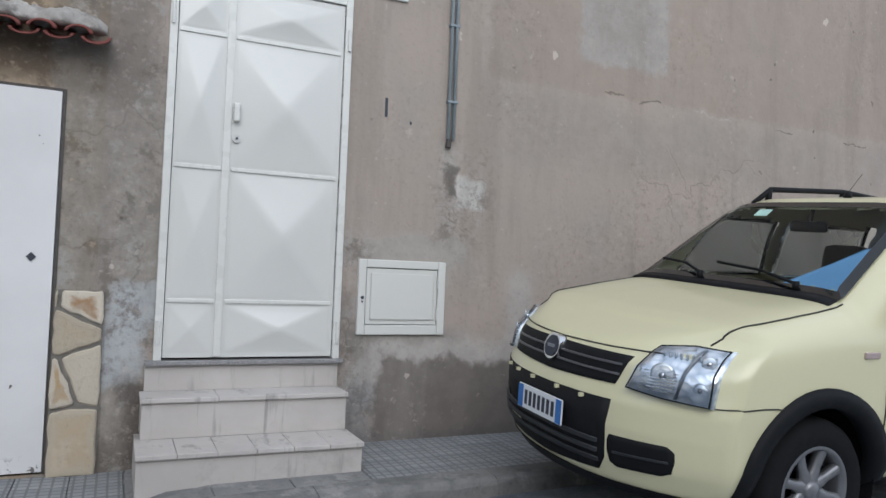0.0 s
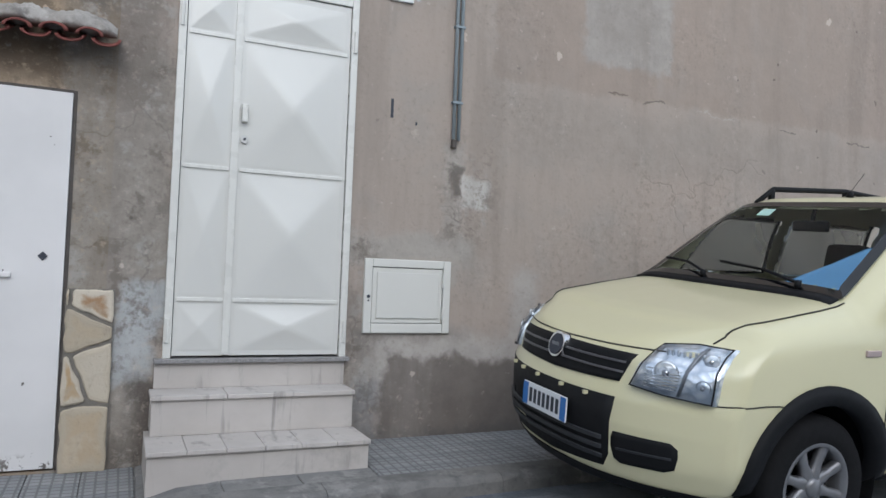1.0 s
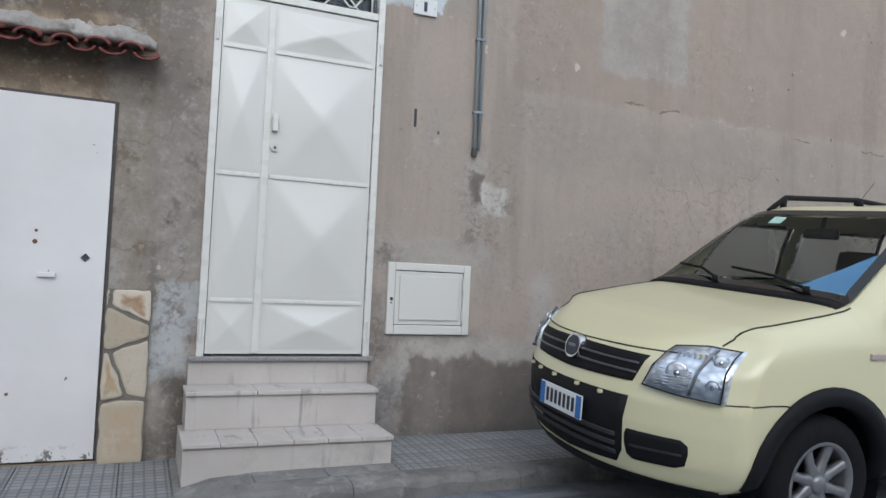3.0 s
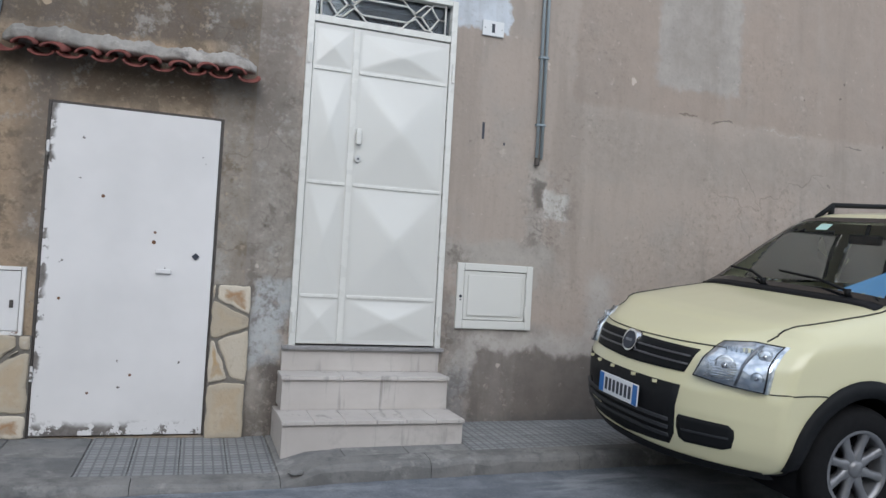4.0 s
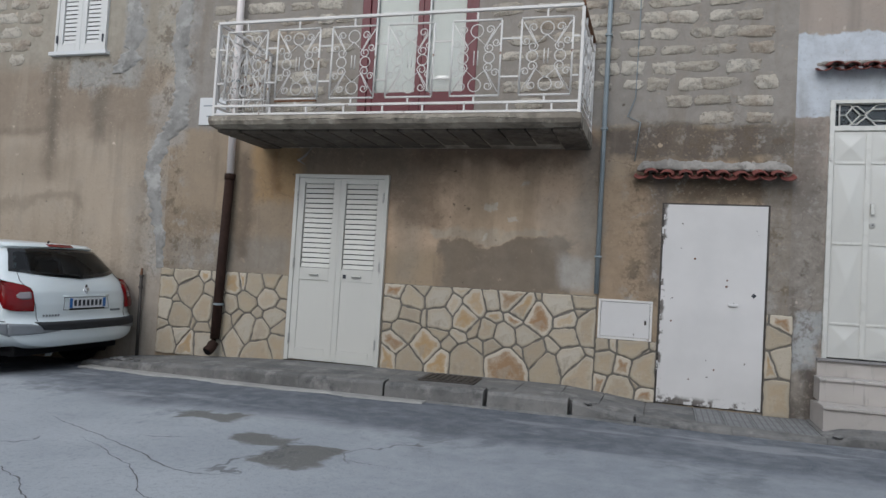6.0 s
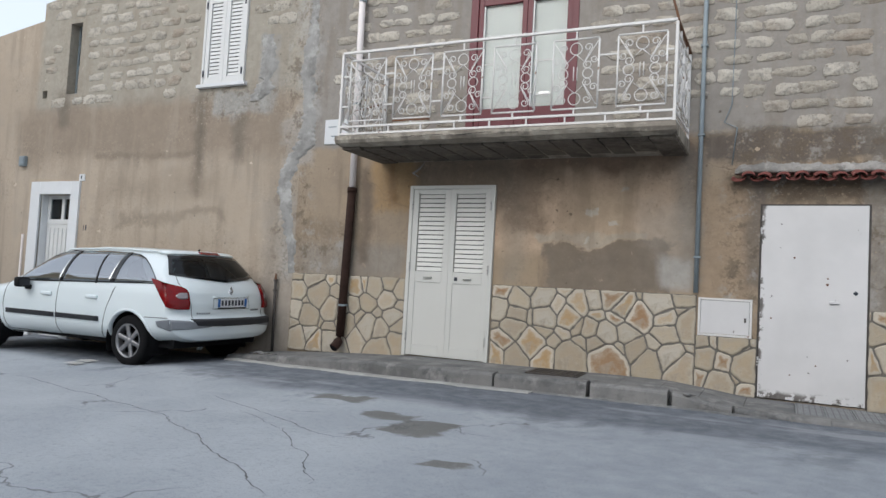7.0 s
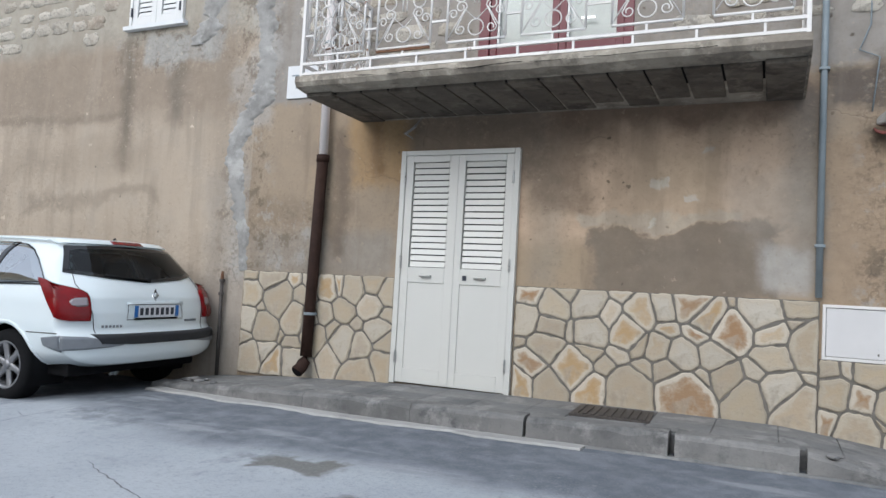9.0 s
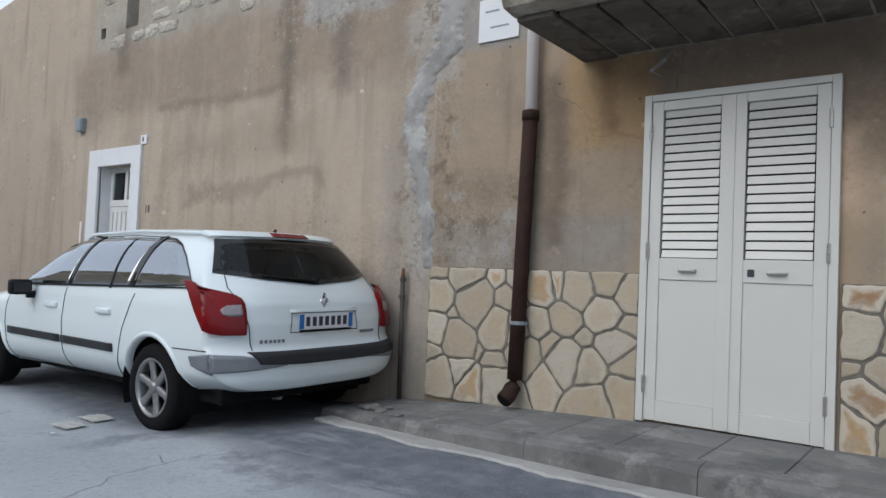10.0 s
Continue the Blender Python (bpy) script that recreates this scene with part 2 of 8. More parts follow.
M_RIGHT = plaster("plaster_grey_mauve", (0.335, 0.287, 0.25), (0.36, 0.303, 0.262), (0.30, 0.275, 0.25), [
    (-0.5, 0.34, 0.2, 2.55, 0.05, (0.27, 0.245, 0.215), 0.92, 0.12),
    (-0.5, 0.27, 2.25, 3.1, 0.08, (0.17, 0.15, 0.13), 0.75, 0.12),
    (0.10, 0.32, 0.74, 1.28, 0.03, (0.39, 0.40, 0.40), 0.95, 0.12),
    (0.20, 0.38, 0.2, 0.78, 0.05, (0.10, 0.085, 0.075), 0.9, 0.12),
    (0.03, 0.22, 0.2, 0.42, 0.06, (0.13, 0.115, 0.10), 0.8, 0.12),
    (3.28, 3.46, 2.735, 2.75, 0.006, (0.08, 0.07, 0.06), 0.9, 0.06),
    (3.62, 3.80, 2.715, 2.735, 0.006, (0.10, 0.09, 0.08), 0.9, 0.06),
    (4.1, 4.5, 2.69, 2.70, 0.006, (0.42, 0.38, 0.34), 0.8, 0.06),
    (5.0, 5.2, 2.66, 2.672, 0.006, (0.09, 0.08, 0.07), 0.9, 0.06),
    (5.8, 6.1, 2.65, 2.662, 0.006, (0.10, 0.09, 0.08), 0.9, 0.06),
    (2.35, 6.5, 2.72, 4.6, 0.03, (0.27, 0.215, 0.18), 0.45, 0.06),
    (0.02, 1.80, 3.14, 3.96, 0.015, (0.51, 0.545, 0.59), 0.97, 0.06),
    (3.06, 3.86, 2.95, 4.3, 0.03, (0.34, 0.315, 0.29), 0.9, 0.06),
    (3.2, 3.7, 3.05, 4.0, 0.12, (0.29, 0.26, 0.235), 0.6, 0.12),
    (1.38, 2.25, 1.42, 1.62, 0.05, (0.34, 0.315, 0.285), 0.85, 0.12),
    (1.42, 2.25, 0.55, 1.02, 0.05, (0.31, 0.285, 0.26), 0.85, 0.12),
    (1.56, 2.85, 0.62, 0.93, 0.03, (0.42, 0.39, 0.36), 0.8, 0.12),
    (1.63, 2.8, 0.2, 0.84, 0.025, (0.165, 0.145, 0.13), 0.95, 0.12),
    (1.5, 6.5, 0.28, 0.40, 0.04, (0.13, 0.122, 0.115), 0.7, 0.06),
    (1.45, 1.62, 0.3, 0.7, 0.05, (0.20, 0.20, 0.205), 0.7, 0.12),
    (1.40, 1.50, 0.8, 1.25, 0.05, (0.16, 0.145, 0.13), 0.6, 0.12),
    (2.0, 2.13, 1.3, 2.25, 0.03, (0.33, 0.30, 0.27), 0.85, 0.06),
    (2.14, 2.34, 1.82, 2.02, 0.03, (0.50, 0.48, 0.45), 0.9, 0.06),
    (2.06, 2.14, 1.9, 2.1, 0.02, (0.11, 0.10, 0.09), 0.8, 0.06),
    (2.55, 2.75, 0.95, 1.45, 0.06, (0.38, 0.36, 0.34), 0.7, 0.12),
    (2.5, 6.5, 2.2, 2.66, 0.1, (0.295, 0.26, 0.23), 0.6, 0.12),
    (2.2, 2.6, 0.85, 1.0, 0.05, (0.40, 0.37, 0.345), 0.7, 0.12),
], [(0.0, 0.36, 0.2, 3.1), (1.36, 1.60, 0.3, 1.66), (1.98, 2.4, 1.6, 2.25)])


def block_stone():
    """Pitted tuff, pale on the proud crust, smeared here and there with mortar."""
    m = Mat("tuff_block", 0.95, 0.0, 0.15)
    r = m.random()
    c = m.mix(r, (0.43, 0.385, 0.325), (0.61, 0.565, 0.495))
    c = m.mix(m.mul(m.step(m.noise(9, 6, 0.7), 0.48, 0.66), 0.7), c, (0.27, 0.24, 0.205))
    pore = m.noise(42, 5, 0.75)
    c = m.mix(m.mul(m.step(pore, 0.55, 0.64), 0.75), c, (0.17, 0.15, 0.125))
    c = m.mix(m.mul(m.step(pore, 0.45, 0.36), 0.5), c, (0.58, 0.54, 0.47))
    smear = m.t.nodes.new("ShaderNodeNewGeometry").outputs["Position"]
    c = m.mix(m.mul(m.step(m.noise(5.5, 6, 0.7, smear), 0.56, 0.62), 0.6), c, (0.285, 0.265, 0.24))
    c = m.mix(m.mul(m.step(m.noise(1.1, 4, 0.6, smear), 0.52, 0.66), 0.45), c, (0.30, 0.225, 0.165))
    m.color(c)
    m.bump(m.math("ADD", m.noise(16, 6, 0.7), m.math("MULTIPLY", pore, -0.8)), 0.9, 0.03)
    return m.m


def clad_stone():
    """Crazy-paved limestone: pale ragged rim, ochre to rust heart, differing from slab to slab."""
    m = Mat("cladding_stone", 0.8, 0.0, 0.3)
    r = m.random()
    at = m.n("ShaderNodeAttribute")
    at.attribute_name = "heart"
    r2 = m.math("FRACT", m.math("MULTIPLY", r, 7.31))
    r3 = m.math("FRACT", m.math("MULTIPLY", r, 13.7))
    ragged = m.math("MULTIPLY", m.math("SUBTRACT", m.noise(6, 6, 0.65), 0.5), 2.2)
    f = m.step(m.math("ADD", at.outputs["Fac"], ragged), 0.22, 0.9)
    rim = m.mix(r2, (0.39, 0.335, 0.255), (0.57, 0.51, 0.42))
    core = m.mix(r3, (0.47, 0.36, 0.225), (0.38, 0.32, 0.25))
    core = m.mix(m.step(r2, 0.42, 0.46), core, (0.50, 0.46, 0.39))
    core = m.mix(m.step(r2, 0.64, 0.68), core, (0.43, 0.285, 0.14))
    core = m.mix(m.step(r2, 0.90, 0.92), core, (0.31, 0.18, 0.09))
    core = m.mix(m.mul(m.step(m.noise(5, 4, 0.6), 0.5, 0.64), 0.5), core, (0.50, 0.44, 0.35))
    c = m.mix(m.mul(f, m.math("ADD", m.mul(m.step(r3, 0.1, 0.35), 0.6), 0.35)), rim, core)
    c = m.mix(m.mul(m.step(m.noise(4, 5, 0.65), 0.5, 0.68), m.step(r3, 0.45, 0.7), 0.5), c, (0.27, 0.235, 0.195))
    r4 = m.math("FRACT", m.math("MULTIPLY", r, 23.9))
    c = m.mix(m.mul(r4, 0.3), c, (0.285, 0.24, 0.18))
    c = m.mix(m.mul(m.step(m.noise(13, 5, 0.65), 0.52, 0.7), 0.4), c, (0.31, 0.265, 0.21))
    c = m.mix(m.mul(m.step(m.noise(60, 3), 0.6, 0.75), 0.3), c, (0.22, 0.18, 0.14))
    m.color(c)
    m.bump(m.math("ADD", m.noise(10, 5), m.math("MULTIPLY", m.noise(70, 3), 0.25)), 0.6, 0.014)
    return m.m


def asphalt():
    """The carriageway: dark new strip by the kerb, worn pale middle, patches, cracks."""
    m = Mat("asphalt", 0.85, 0.0, 0.35)
    co = m.xyz(m.wob(0.9, 0.35))
    x, y, z = co
    fine, grit = m.noise(90, 4, 0.75), m.noise(6, 6, 0.7)
    pale = m.mix(m.step(m.noise(0.7, 5), 0.35, 0.7), (0.325, 0.35, 0.378), (0.405, 0.43, 0.455))
    dark = m.mix(m.step(grit, 0.35, 0.7), (0.105, 0.12, 0.143), (0.195, 0.21, 0.235))
    flow = m.noise(2.2, 5, 0.6, m.vec(0.35, 1.6, 1))
    dark = m.mix(m.mul(m.step(flow, 0.54, 0.66), 0.75), dark, (0.29, 0.305, 0.325))
    west = m.math("MAXIMUM", m.math("SUBTRACT", -5.4, x), 0.0)
    edge = m.math("SUBTRACT", y, m.math("MULTIPLY", m.math("MINIMUM", west, 1.6), 0.25))
    f = m.step(edge, 1.85, 2.3)
    worn = m.step(x, -4.2, -1.2)
    pale = m.mix(m.mul(worn, 0.75), pale, m.mix(m.step(grit, 0.35, 0.7), (0.21, 0.232, 0.262), (0.30, 0.322, 0.35)))
    c = m.mix(f, pale, dark)
    c = m.mix(m.mul(m.step(m.noise(1.6, 6, 0.7), 0.52, 0.66), m.step(edge, 1.0, 2.0), 0.6), c, (0.10, 0.112, 0.13))
    wet = m.xyz(m.wob(9.0, 0.07, m.wob(2.6, 0.2)))
    for x0, x1, y0, y1 in ((-4.85, -4.35, 1.78, 2.02), (-4.0, -3.6, 1.28, 1.52), (-3.62, -3.12, 0.78, 1.34), (-2.82, -2.6, -0.02, 0.2)):
        g = m.mul(m.step(wet[0], x0 - 0.04, x0 + 0.04), m.step(wet[0], x1 + 0.04, x1 - 0.04), m.step(wet[1], y0 - 0.03, y0 + 0.03), m.step(wet[1], y1 + 0.03, y1 - 0.03))
        c = m.mix(m.mul(g, 0.85), c, (0.115, 0.11, 0.095))
    vor = m.n("ShaderNodeTexVoronoi", Vector=m.wob(1.3, 0.5), Scale=0.42)
    vor.feature = "DISTANCE_TO_EDGE"
    crack = m.mul(m.step(vor.outputs["Distance"], 0.0045, 0.001), m.step(edge, 2.2, 1.6), m.step(m.noise(0.5, 2), 0.52, 0.56))
    c = m.mix(m.mul(crack, 0.7), c, (0.11, 0.11, 0.11))
    grain = m.noise(24, 6, 0.78)
    c = m.mix(m.mul(m.step(grain, 0.5, 0.7), 0.4), c, (0.14, 0.15, 0.16))
    c = m.mix(m.mul(m.step(grain, 0.46, 0.3), 0.3), c, (0.48, 0.48, 0.48))
    c = m.mix(m.mul(m.step(fine, 0.52, 0.72), 0.4), c, (0.36, 0.36, 0.36))
    c = m.mix(m.mul(m.step(fine, 0.48, 0.3), 0.4), c, (0.05, 0.05, 0.055))
    m.color(c)
    m.bump(m.math("SUBTRACT", m.math("ADD", m.math("MULTIPLY", fine, 0.5), grit), m.math("MULTIPLY", crack, 1.5)), 0.5, 0.012)
    return m.m


def concrete(name, a, b, stain=(0.13, 0.13, 0.13), rough=0.9, k=0.6):
    m = Mat(name, rough, 0.0, 0.3)
    c = m.mix(m.step(m.noise(2.4, 6, 0.65), 0.3, 0.7), a, b)
    c = m.mix(m.mul(m.random(), 0.35), c, tuple(v * 0.78 for v in a))
    c = m.mix(m.mul(m.step(m.noise(5, 6, 0.7), 0.5, 0.75), k), c, stain)
    where = m.t.nodes.new("ShaderNodeNewGeometry").outputs["Position"]
    c = m.mix(m.mul(m.step(m.noise(1.7, 6, 0.7, where), 0.5, 0.62), k * 0.7), c, tuple(v * 0.62 for v in a))
    c = m.mix(m.mul(m.step(m.noise(3.1, 6, 0.7, where), 0.47, 0.36), 0.55), c, tuple(min(1.0, v * 1.3) for v in b))
    c = m.mix(m.mul(m.step(m.noise(70, 3, 0.7), 0.55, 0.75), 0.4), c, tuple(v * 0.55 for v in a))
    m.color(c)
    m.bump(m.math("ADD", m.noise(12, 5, 0.65), m.math("MULTIPLY", m.noise(80, 3), 0.4)), 0.45, 0.01)
    return m.m


def painted(name, col, rough, rust=(0.20, 0.09, 0.04), amount=0.0, dirt=0.25, scale=9.0):
    """Paint over metal, with dirt and, where amount is above nought, chips down to rust."""
    m = Mat(name, rough, 0.0, 0.5)
    c = m.mix(m.mul(m.step(m.noise(1.7, 5), 0.35, 0.8), dirt), col, tuple(v * 0.72 for v in col))
    if amount:
        chip = m.step(m.noise(scale, 6, 0.72), 0.74 - amount, 0.78 - amount)
        c = m.mix(chip, c, m.mix(m.noise(25), rust, tuple(v * 0.5 for v in rust)))
        m.bump(m.math("SUBTRACT", m.mul(m.noise(30), 0.15), m.mul(chip, 0.6)), 0.4, 0.004)
    else:
        m.bump(m.noise(6, 2), 0.06, 0.01)
    m.color(c)
    m.rough(m.math("ADD", m.mul(m.noise(12), 0.2), rough - 0.1))
    return m.m


def white_door_paint():
    """White sheet steel, peeled to grey along the foot and the hinge side."""
    m = Mat("peeling_white_paint", 0.5, 0.0, 0.5)
    x, y, z = m.xyz(m.wob(14.0, 0.03))
    c = m.mix(m.step(m.noise(1.5, 4), 0.3, 0.75), (0.665, 0.65, 0.645), (0.585, 0.575, 0.57))
    foot = m.mul(m.step(z, 0.105, 0.05), m.step(m.noise(8, 5, 0.7), 0.49, 0.51))
    side = m.mul(m.step(x, 0.05, 0.02), m.step(m.noise(5, 4, 0.7), 0.5, 0.53))
    spots = m.step(m.noise(12, 3, 0.5), 0.735, 0.745)
    chip = m.math("MAXIMUM", m.math("MAXIMUM", foot, side), spots)
    c = m.mix(chip, c, m.mix(m.noise(40), (0.05, 0.04, 0.035), (0.24, 0.22, 0.205)))
    m.color(c)
    m.bump(m.math("SUBTRACT", m.mul(m.noise(3), 0.3), chip), 0.25, 0.003)
    return m.m


def car_paint(name, col, dirt=0.2):
    m = Mat(name, 0.28, 0.0, 0.5)
    x, y, z = m.xyz()
    c = m.mix(m.mul(m.noise(3.0, 5), dirt), col, tuple(v * 0.8 for v in col))
    c = m.mix(m.mul(m.step(m.noise(14, 5, 0.7), 0.6, 0.8), dirt), c, (0.35, 0.32, 0.27))
    m.color(c)
    m.b.inputs["Coat Weight"].default_value = 0.6
    m.b.inputs["Coat Roughness"].default_value = 0.06
    m.rough(m.math("ADD", m.mul(m.noise(8), 0.15), 0.26))
    return m.m


def glass(name, tint=(0.8, 0.85, 0.85), rough=0.02, clear=0.6, gloss=1.2):
    """Thin pane: part see-through, part mirror."""
    m = Mat(name, rough, 0.0, 0.5)
    t = m.t
    tr = t.nodes.new("ShaderNodeBsdfTransparent")
    tr.inputs[0].default_value = (*tint, 1)
    gl = t.nodes.new("ShaderNodeBsdfGlossy")
    gl.inputs["Color"].default_value = (0.9, 0.92, 0.95, 1)
    gl.inputs["Roughness"].default_value = rough
    fr = t.nodes.new("ShaderNodeFresnel")
    fr.inputs[0].default_value = 1.5
    fac = m.math("ADD", m.mul(fr.outputs[0], gloss), 1.0 - clear - 0.32)
    mx = t.nodes.new("ShaderNodeMixShader")
    m.put(mx.inputs[0], fac)
    t.links.new(tr.outputs[0], mx.inputs[1])
    t.links.new(gl.outputs[0], mx.inputs[2])
    t.links.new(mx.outputs[0], t.nodes["Material Output"].inputs["Surface"])
    return m.m


def marble():
    """Pale pinkish marble, dulled, with dark drips below the nosings."""
    m = Mat("step_marble", 0.6, 0.0, 0.35)
    c = m.mix(m.step(m.noise(2.0, 5), 0.3, 0.7), (0.44, 0.41, 0.385), (0.53, 0.50, 0.475))
    c = m.mix(m.mul(m.random(), 0.3), c, (0.40, 0.36, 0.33))
    drip = m.noise(7.0, 4, 0.6, m.vec(2.2, 1.0, 0.22))
    c = m.mix(m.mul(m.step(drip, 0.56, 0.72), 0.7), c, (0.22, 0.205, 0.19))
    c = m.mix(m.mul(m.step(m.noise(3.2, 6, 0.7), 0.52, 0.7), 0.45), c, (0.30, 0.28, 0.26))
    m.color(c)
    m.bump(m.noise(20, 5), 0.15, 0.004)
    return m.m


M_BLOCK, M_CLAD, M_ROAD = block_stone(), clad_stone(), asphalt()
M_MORTAR = simple("cladding_mortar", (0.205, 0.188, 0.165), 0.95, grain=0.35, scale=22, bump=0.5)
M_KERB = concrete("kerb_concrete", (0.155, 0.153, 0.15), (0.25, 0.242, 0.232), (0.075, 0.078, 0.08), k=0.85)
M_PAVE = concrete("pavement_concrete", (0.16, 0.162, 0.163), (0.25, 0.243, 0.232), (0.075, 0.078, 0.08), k=0.85)
M_GUTTER = concrete("gutter_cement", (0.42, 0.41, 0.39), (0.34, 0.335, 0.32), (0.24, 0.24, 0.24))
M_SLAB = concrete("balcony_concrete", (0.23, 0.20, 0.165), (0.44, 0.40, 0.335), (0.06, 0.05, 0.042), k=0.9)
# stained slab concrete, its tone lowered for the shade under the balcony
M_SOFFIT = concrete("shaded_stained_soffit", (0.095, 0.082, 0.069), (0.175, 0.152, 0.126), (0.026, 0.022, 0.018), k=0.95)
M_MARBLE = marble()
M_GRANITE = simple("granite_sill", (0.33, 0.32, 0.32), 0.4, grain=0.55, scale=120)
M_IVORY = painted("ivory_enamel", (0.63, 0.625, 0.59), 0.28, dirt=0.18)
M_IVORY_SHEET = painted("ivory_sheet_metal", (0.61, 0.605, 0.575), 0.16, dirt=0.15)
M_ALU = painted("white_aluminium", (0.60, 0.595, 0.56), 0.36, dirt=0.12)
M_SHUT = painted("white_shutter", (0.64, 0.64, 0.63), 0.4, dirt=0.15)
M_PEEL = white_door_paint()
M_RAIL = painted("rusty_white_rail_paint", (0.70, 0.68, 0.66), 0.5, (0.23, 0.10, 0.045), 0.10, 0.3, 7.0)
M_RUST = simple("rusted_iron", (0.20, 0.10, 0.055), 0.85, 0.2, 0.4, 22, 0.5)
M_RED = painted("oxblood_door_paint", (0.115, 0.010, 0.018), 0.42, dirt=0.35)
M_RUSTPIPE = simple("brown_cast_iron", (0.045, 0.024, 0.018), 0.8, 0.0, 0.5, 9, 0.4, 0.2)
M_PVC = simple("white_pvc", (0.82, 0.76, 0.74), 0.5, grain=0.08, scale=5)
M_GREYPIPE = simple("grey_galvanised", (0.25, 0.295, 0.32), 0.55, 0.1, 0.2, 8)
M_CONDUIT = simple("pale_conduit", (0.34, 0.39, 0.42), 0.5, 0.1, 0.15, 8)
M_TERRA = simple("terracotta", (0.21, 0.062, 0.05), 0.85, grain=0.5, scale=11, bump=0.6)
M_SEAMCEMENT = concrete("seam_cement", (0.27, 0.262, 0.25), (0.36, 0.352, 0.338), (0.15, 0.145, 0.135), k=0.75)
M_CEMENT = concrete("cement_fillet", (0.27, 0.257, 0.238), (0.38, 0.36, 0.335), (0.12, 0.11, 0.10), k=0.85)
M_BLACK = simple("black_plastic", (0.009, 0.0095, 0.011), 0.6, grain=0.2, spec=0.16)
# near-black that puts the darkness of insides, gaps and slits into the colour
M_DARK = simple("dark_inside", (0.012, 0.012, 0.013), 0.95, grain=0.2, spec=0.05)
M_STEEL = simple("bright_steel", (0.55, 0.55, 0.54), 0.3, 0.9, 0.1, 30)
M_GLASS = glass("window_glass", (0.6, 0.66, 0.68), clear=0.68)
M_PANE = glass("balcony_door_glass", (0.97, 0.98, 0.97), clear=0.74)
M_PAPER = simple("white_paper", (0.72, 0.71, 0.68), 0.85, grain=0.1, scale=30)
M_IRON = simple("drain_iron", (0.10, 0.088, 0.08), 0.7, 0.4, 0.35, 30, 0.4)
M_FAR = plaster("plaster_opposite", (0.42, 0.35, 0.25), (0.47, 0.40, 0.30), (0.36, 0.31, 0.24), [])
M_WHITEWASH = simple("white_lime_paint", (0.66, 0.67, 0.68), 0.75, grain=0.07, scale=5, bump=0.2)
M_BLUE = simple("plate_blue", (0.02, 0.14, 0.42), 0.4, grain=0.05)
M_INK = simple("dark_ink", (0.03, 0.035, 0.05), 0.6, grain=0.1)
M_CURTAIN = simple("white_curtain", (0.90, 0.90, 0.89), 0.9, grain=0.1, scale=4)

# ---- mesh helpers ----
def finish(bm, name, material, smooth=False):
    me = bpy.data.meshes.new(name)
    bmesh.ops.recalc_face_normals(bm, faces=bm.faces)
    if smooth:
        for f in bm.faces:
            f.smooth = True
    bm.to_mesh(me)
    bm.free()
    me.materials.append(material)
    return me


def thing(name, loc, label, category, group="", kind="", turn=None):
    """An empty at the base of a thing, which parents its parts."""
    ob = new(name)
    ob.empty_display_size = 0.1
    ob.matrix_world = (turn or Matrix.Identity(4)) if turn else Matrix.Translation(loc)
    ob["at"] = tuple(ob.matrix_world.translation)
    return tagged(ob, label, category, group, kind)


def offset_of(ob):
    v = Vector((0, 0, 0))
    while ob is not None:
        v += ob.matrix_basis.translation
        ob = ob.parent
    return v


def part(name, bm, material, parent, label="", smooth=False, local=False, origin=None):
    """Links a bmesh as one mesh object under parent. The bmesh is in world metres unless local."""
    base = Vector((0, 0, 0)) if local else offset_of(parent)
    o = Vector(origin) if origin is not None else base
    if not local or origin is not None:
        bm.transform(Matrix.Translation(-o))
    ob = new(name, finish(bm, name, material, smooth))
    ob.parent = parent
    if origin is not None:
        ob.matrix_basis = Matrix.Translation(o - base)
    if label:
        ob["label"] = label
    return ob


def solid(name, bm, material, label, category, group="", kind="", smooth=False, origin=None):
    """One mesh that is a thing by itself; bmesh in world metres."""
    if origin is not None:
        bm.transform(Matrix.Translation(-Vector(origin)))
    ob = new(name, finish(bm, name, material, smooth))
    if origin is not None:
        ob.location = origin
    return tagged(ob, label, category, group, kind)


def add_box(bm, x0, x1, y0, y1, z0, z1, bevel=0.0, m=None):
    r = bmesh.ops.create_cube(bm, size=1.0)
    vs = r["verts"]
    bmesh.ops.transform(bm, verts=vs, matrix=Matrix.Translation(((x0 + x1) / 2, (y0 + y1) / 2, (z0 + z1) / 2)) @ Matrix.Diagonal((x1 - x0, y1 - y0, z1 - z0, 1)))
    if bevel:
        es = list({e for v in vs for e in v.link_edges})
        r2 = bmesh.ops.bevel(bm, geom=es, offset=bevel, segments=2, affect="EDGES", profile=0.6)
        vs = list({v for f in r2["faces"] for v in f.verts} | {v for v in vs if v.is_valid})
    if m is not None:
        bmesh.ops.transform(bm, verts=[v for v in vs if v.is_valid], matrix=m)
    return bm


def box(*a, bevel=0.0):
    return add_box(bmesh.new(), *a, bevel=bevel)


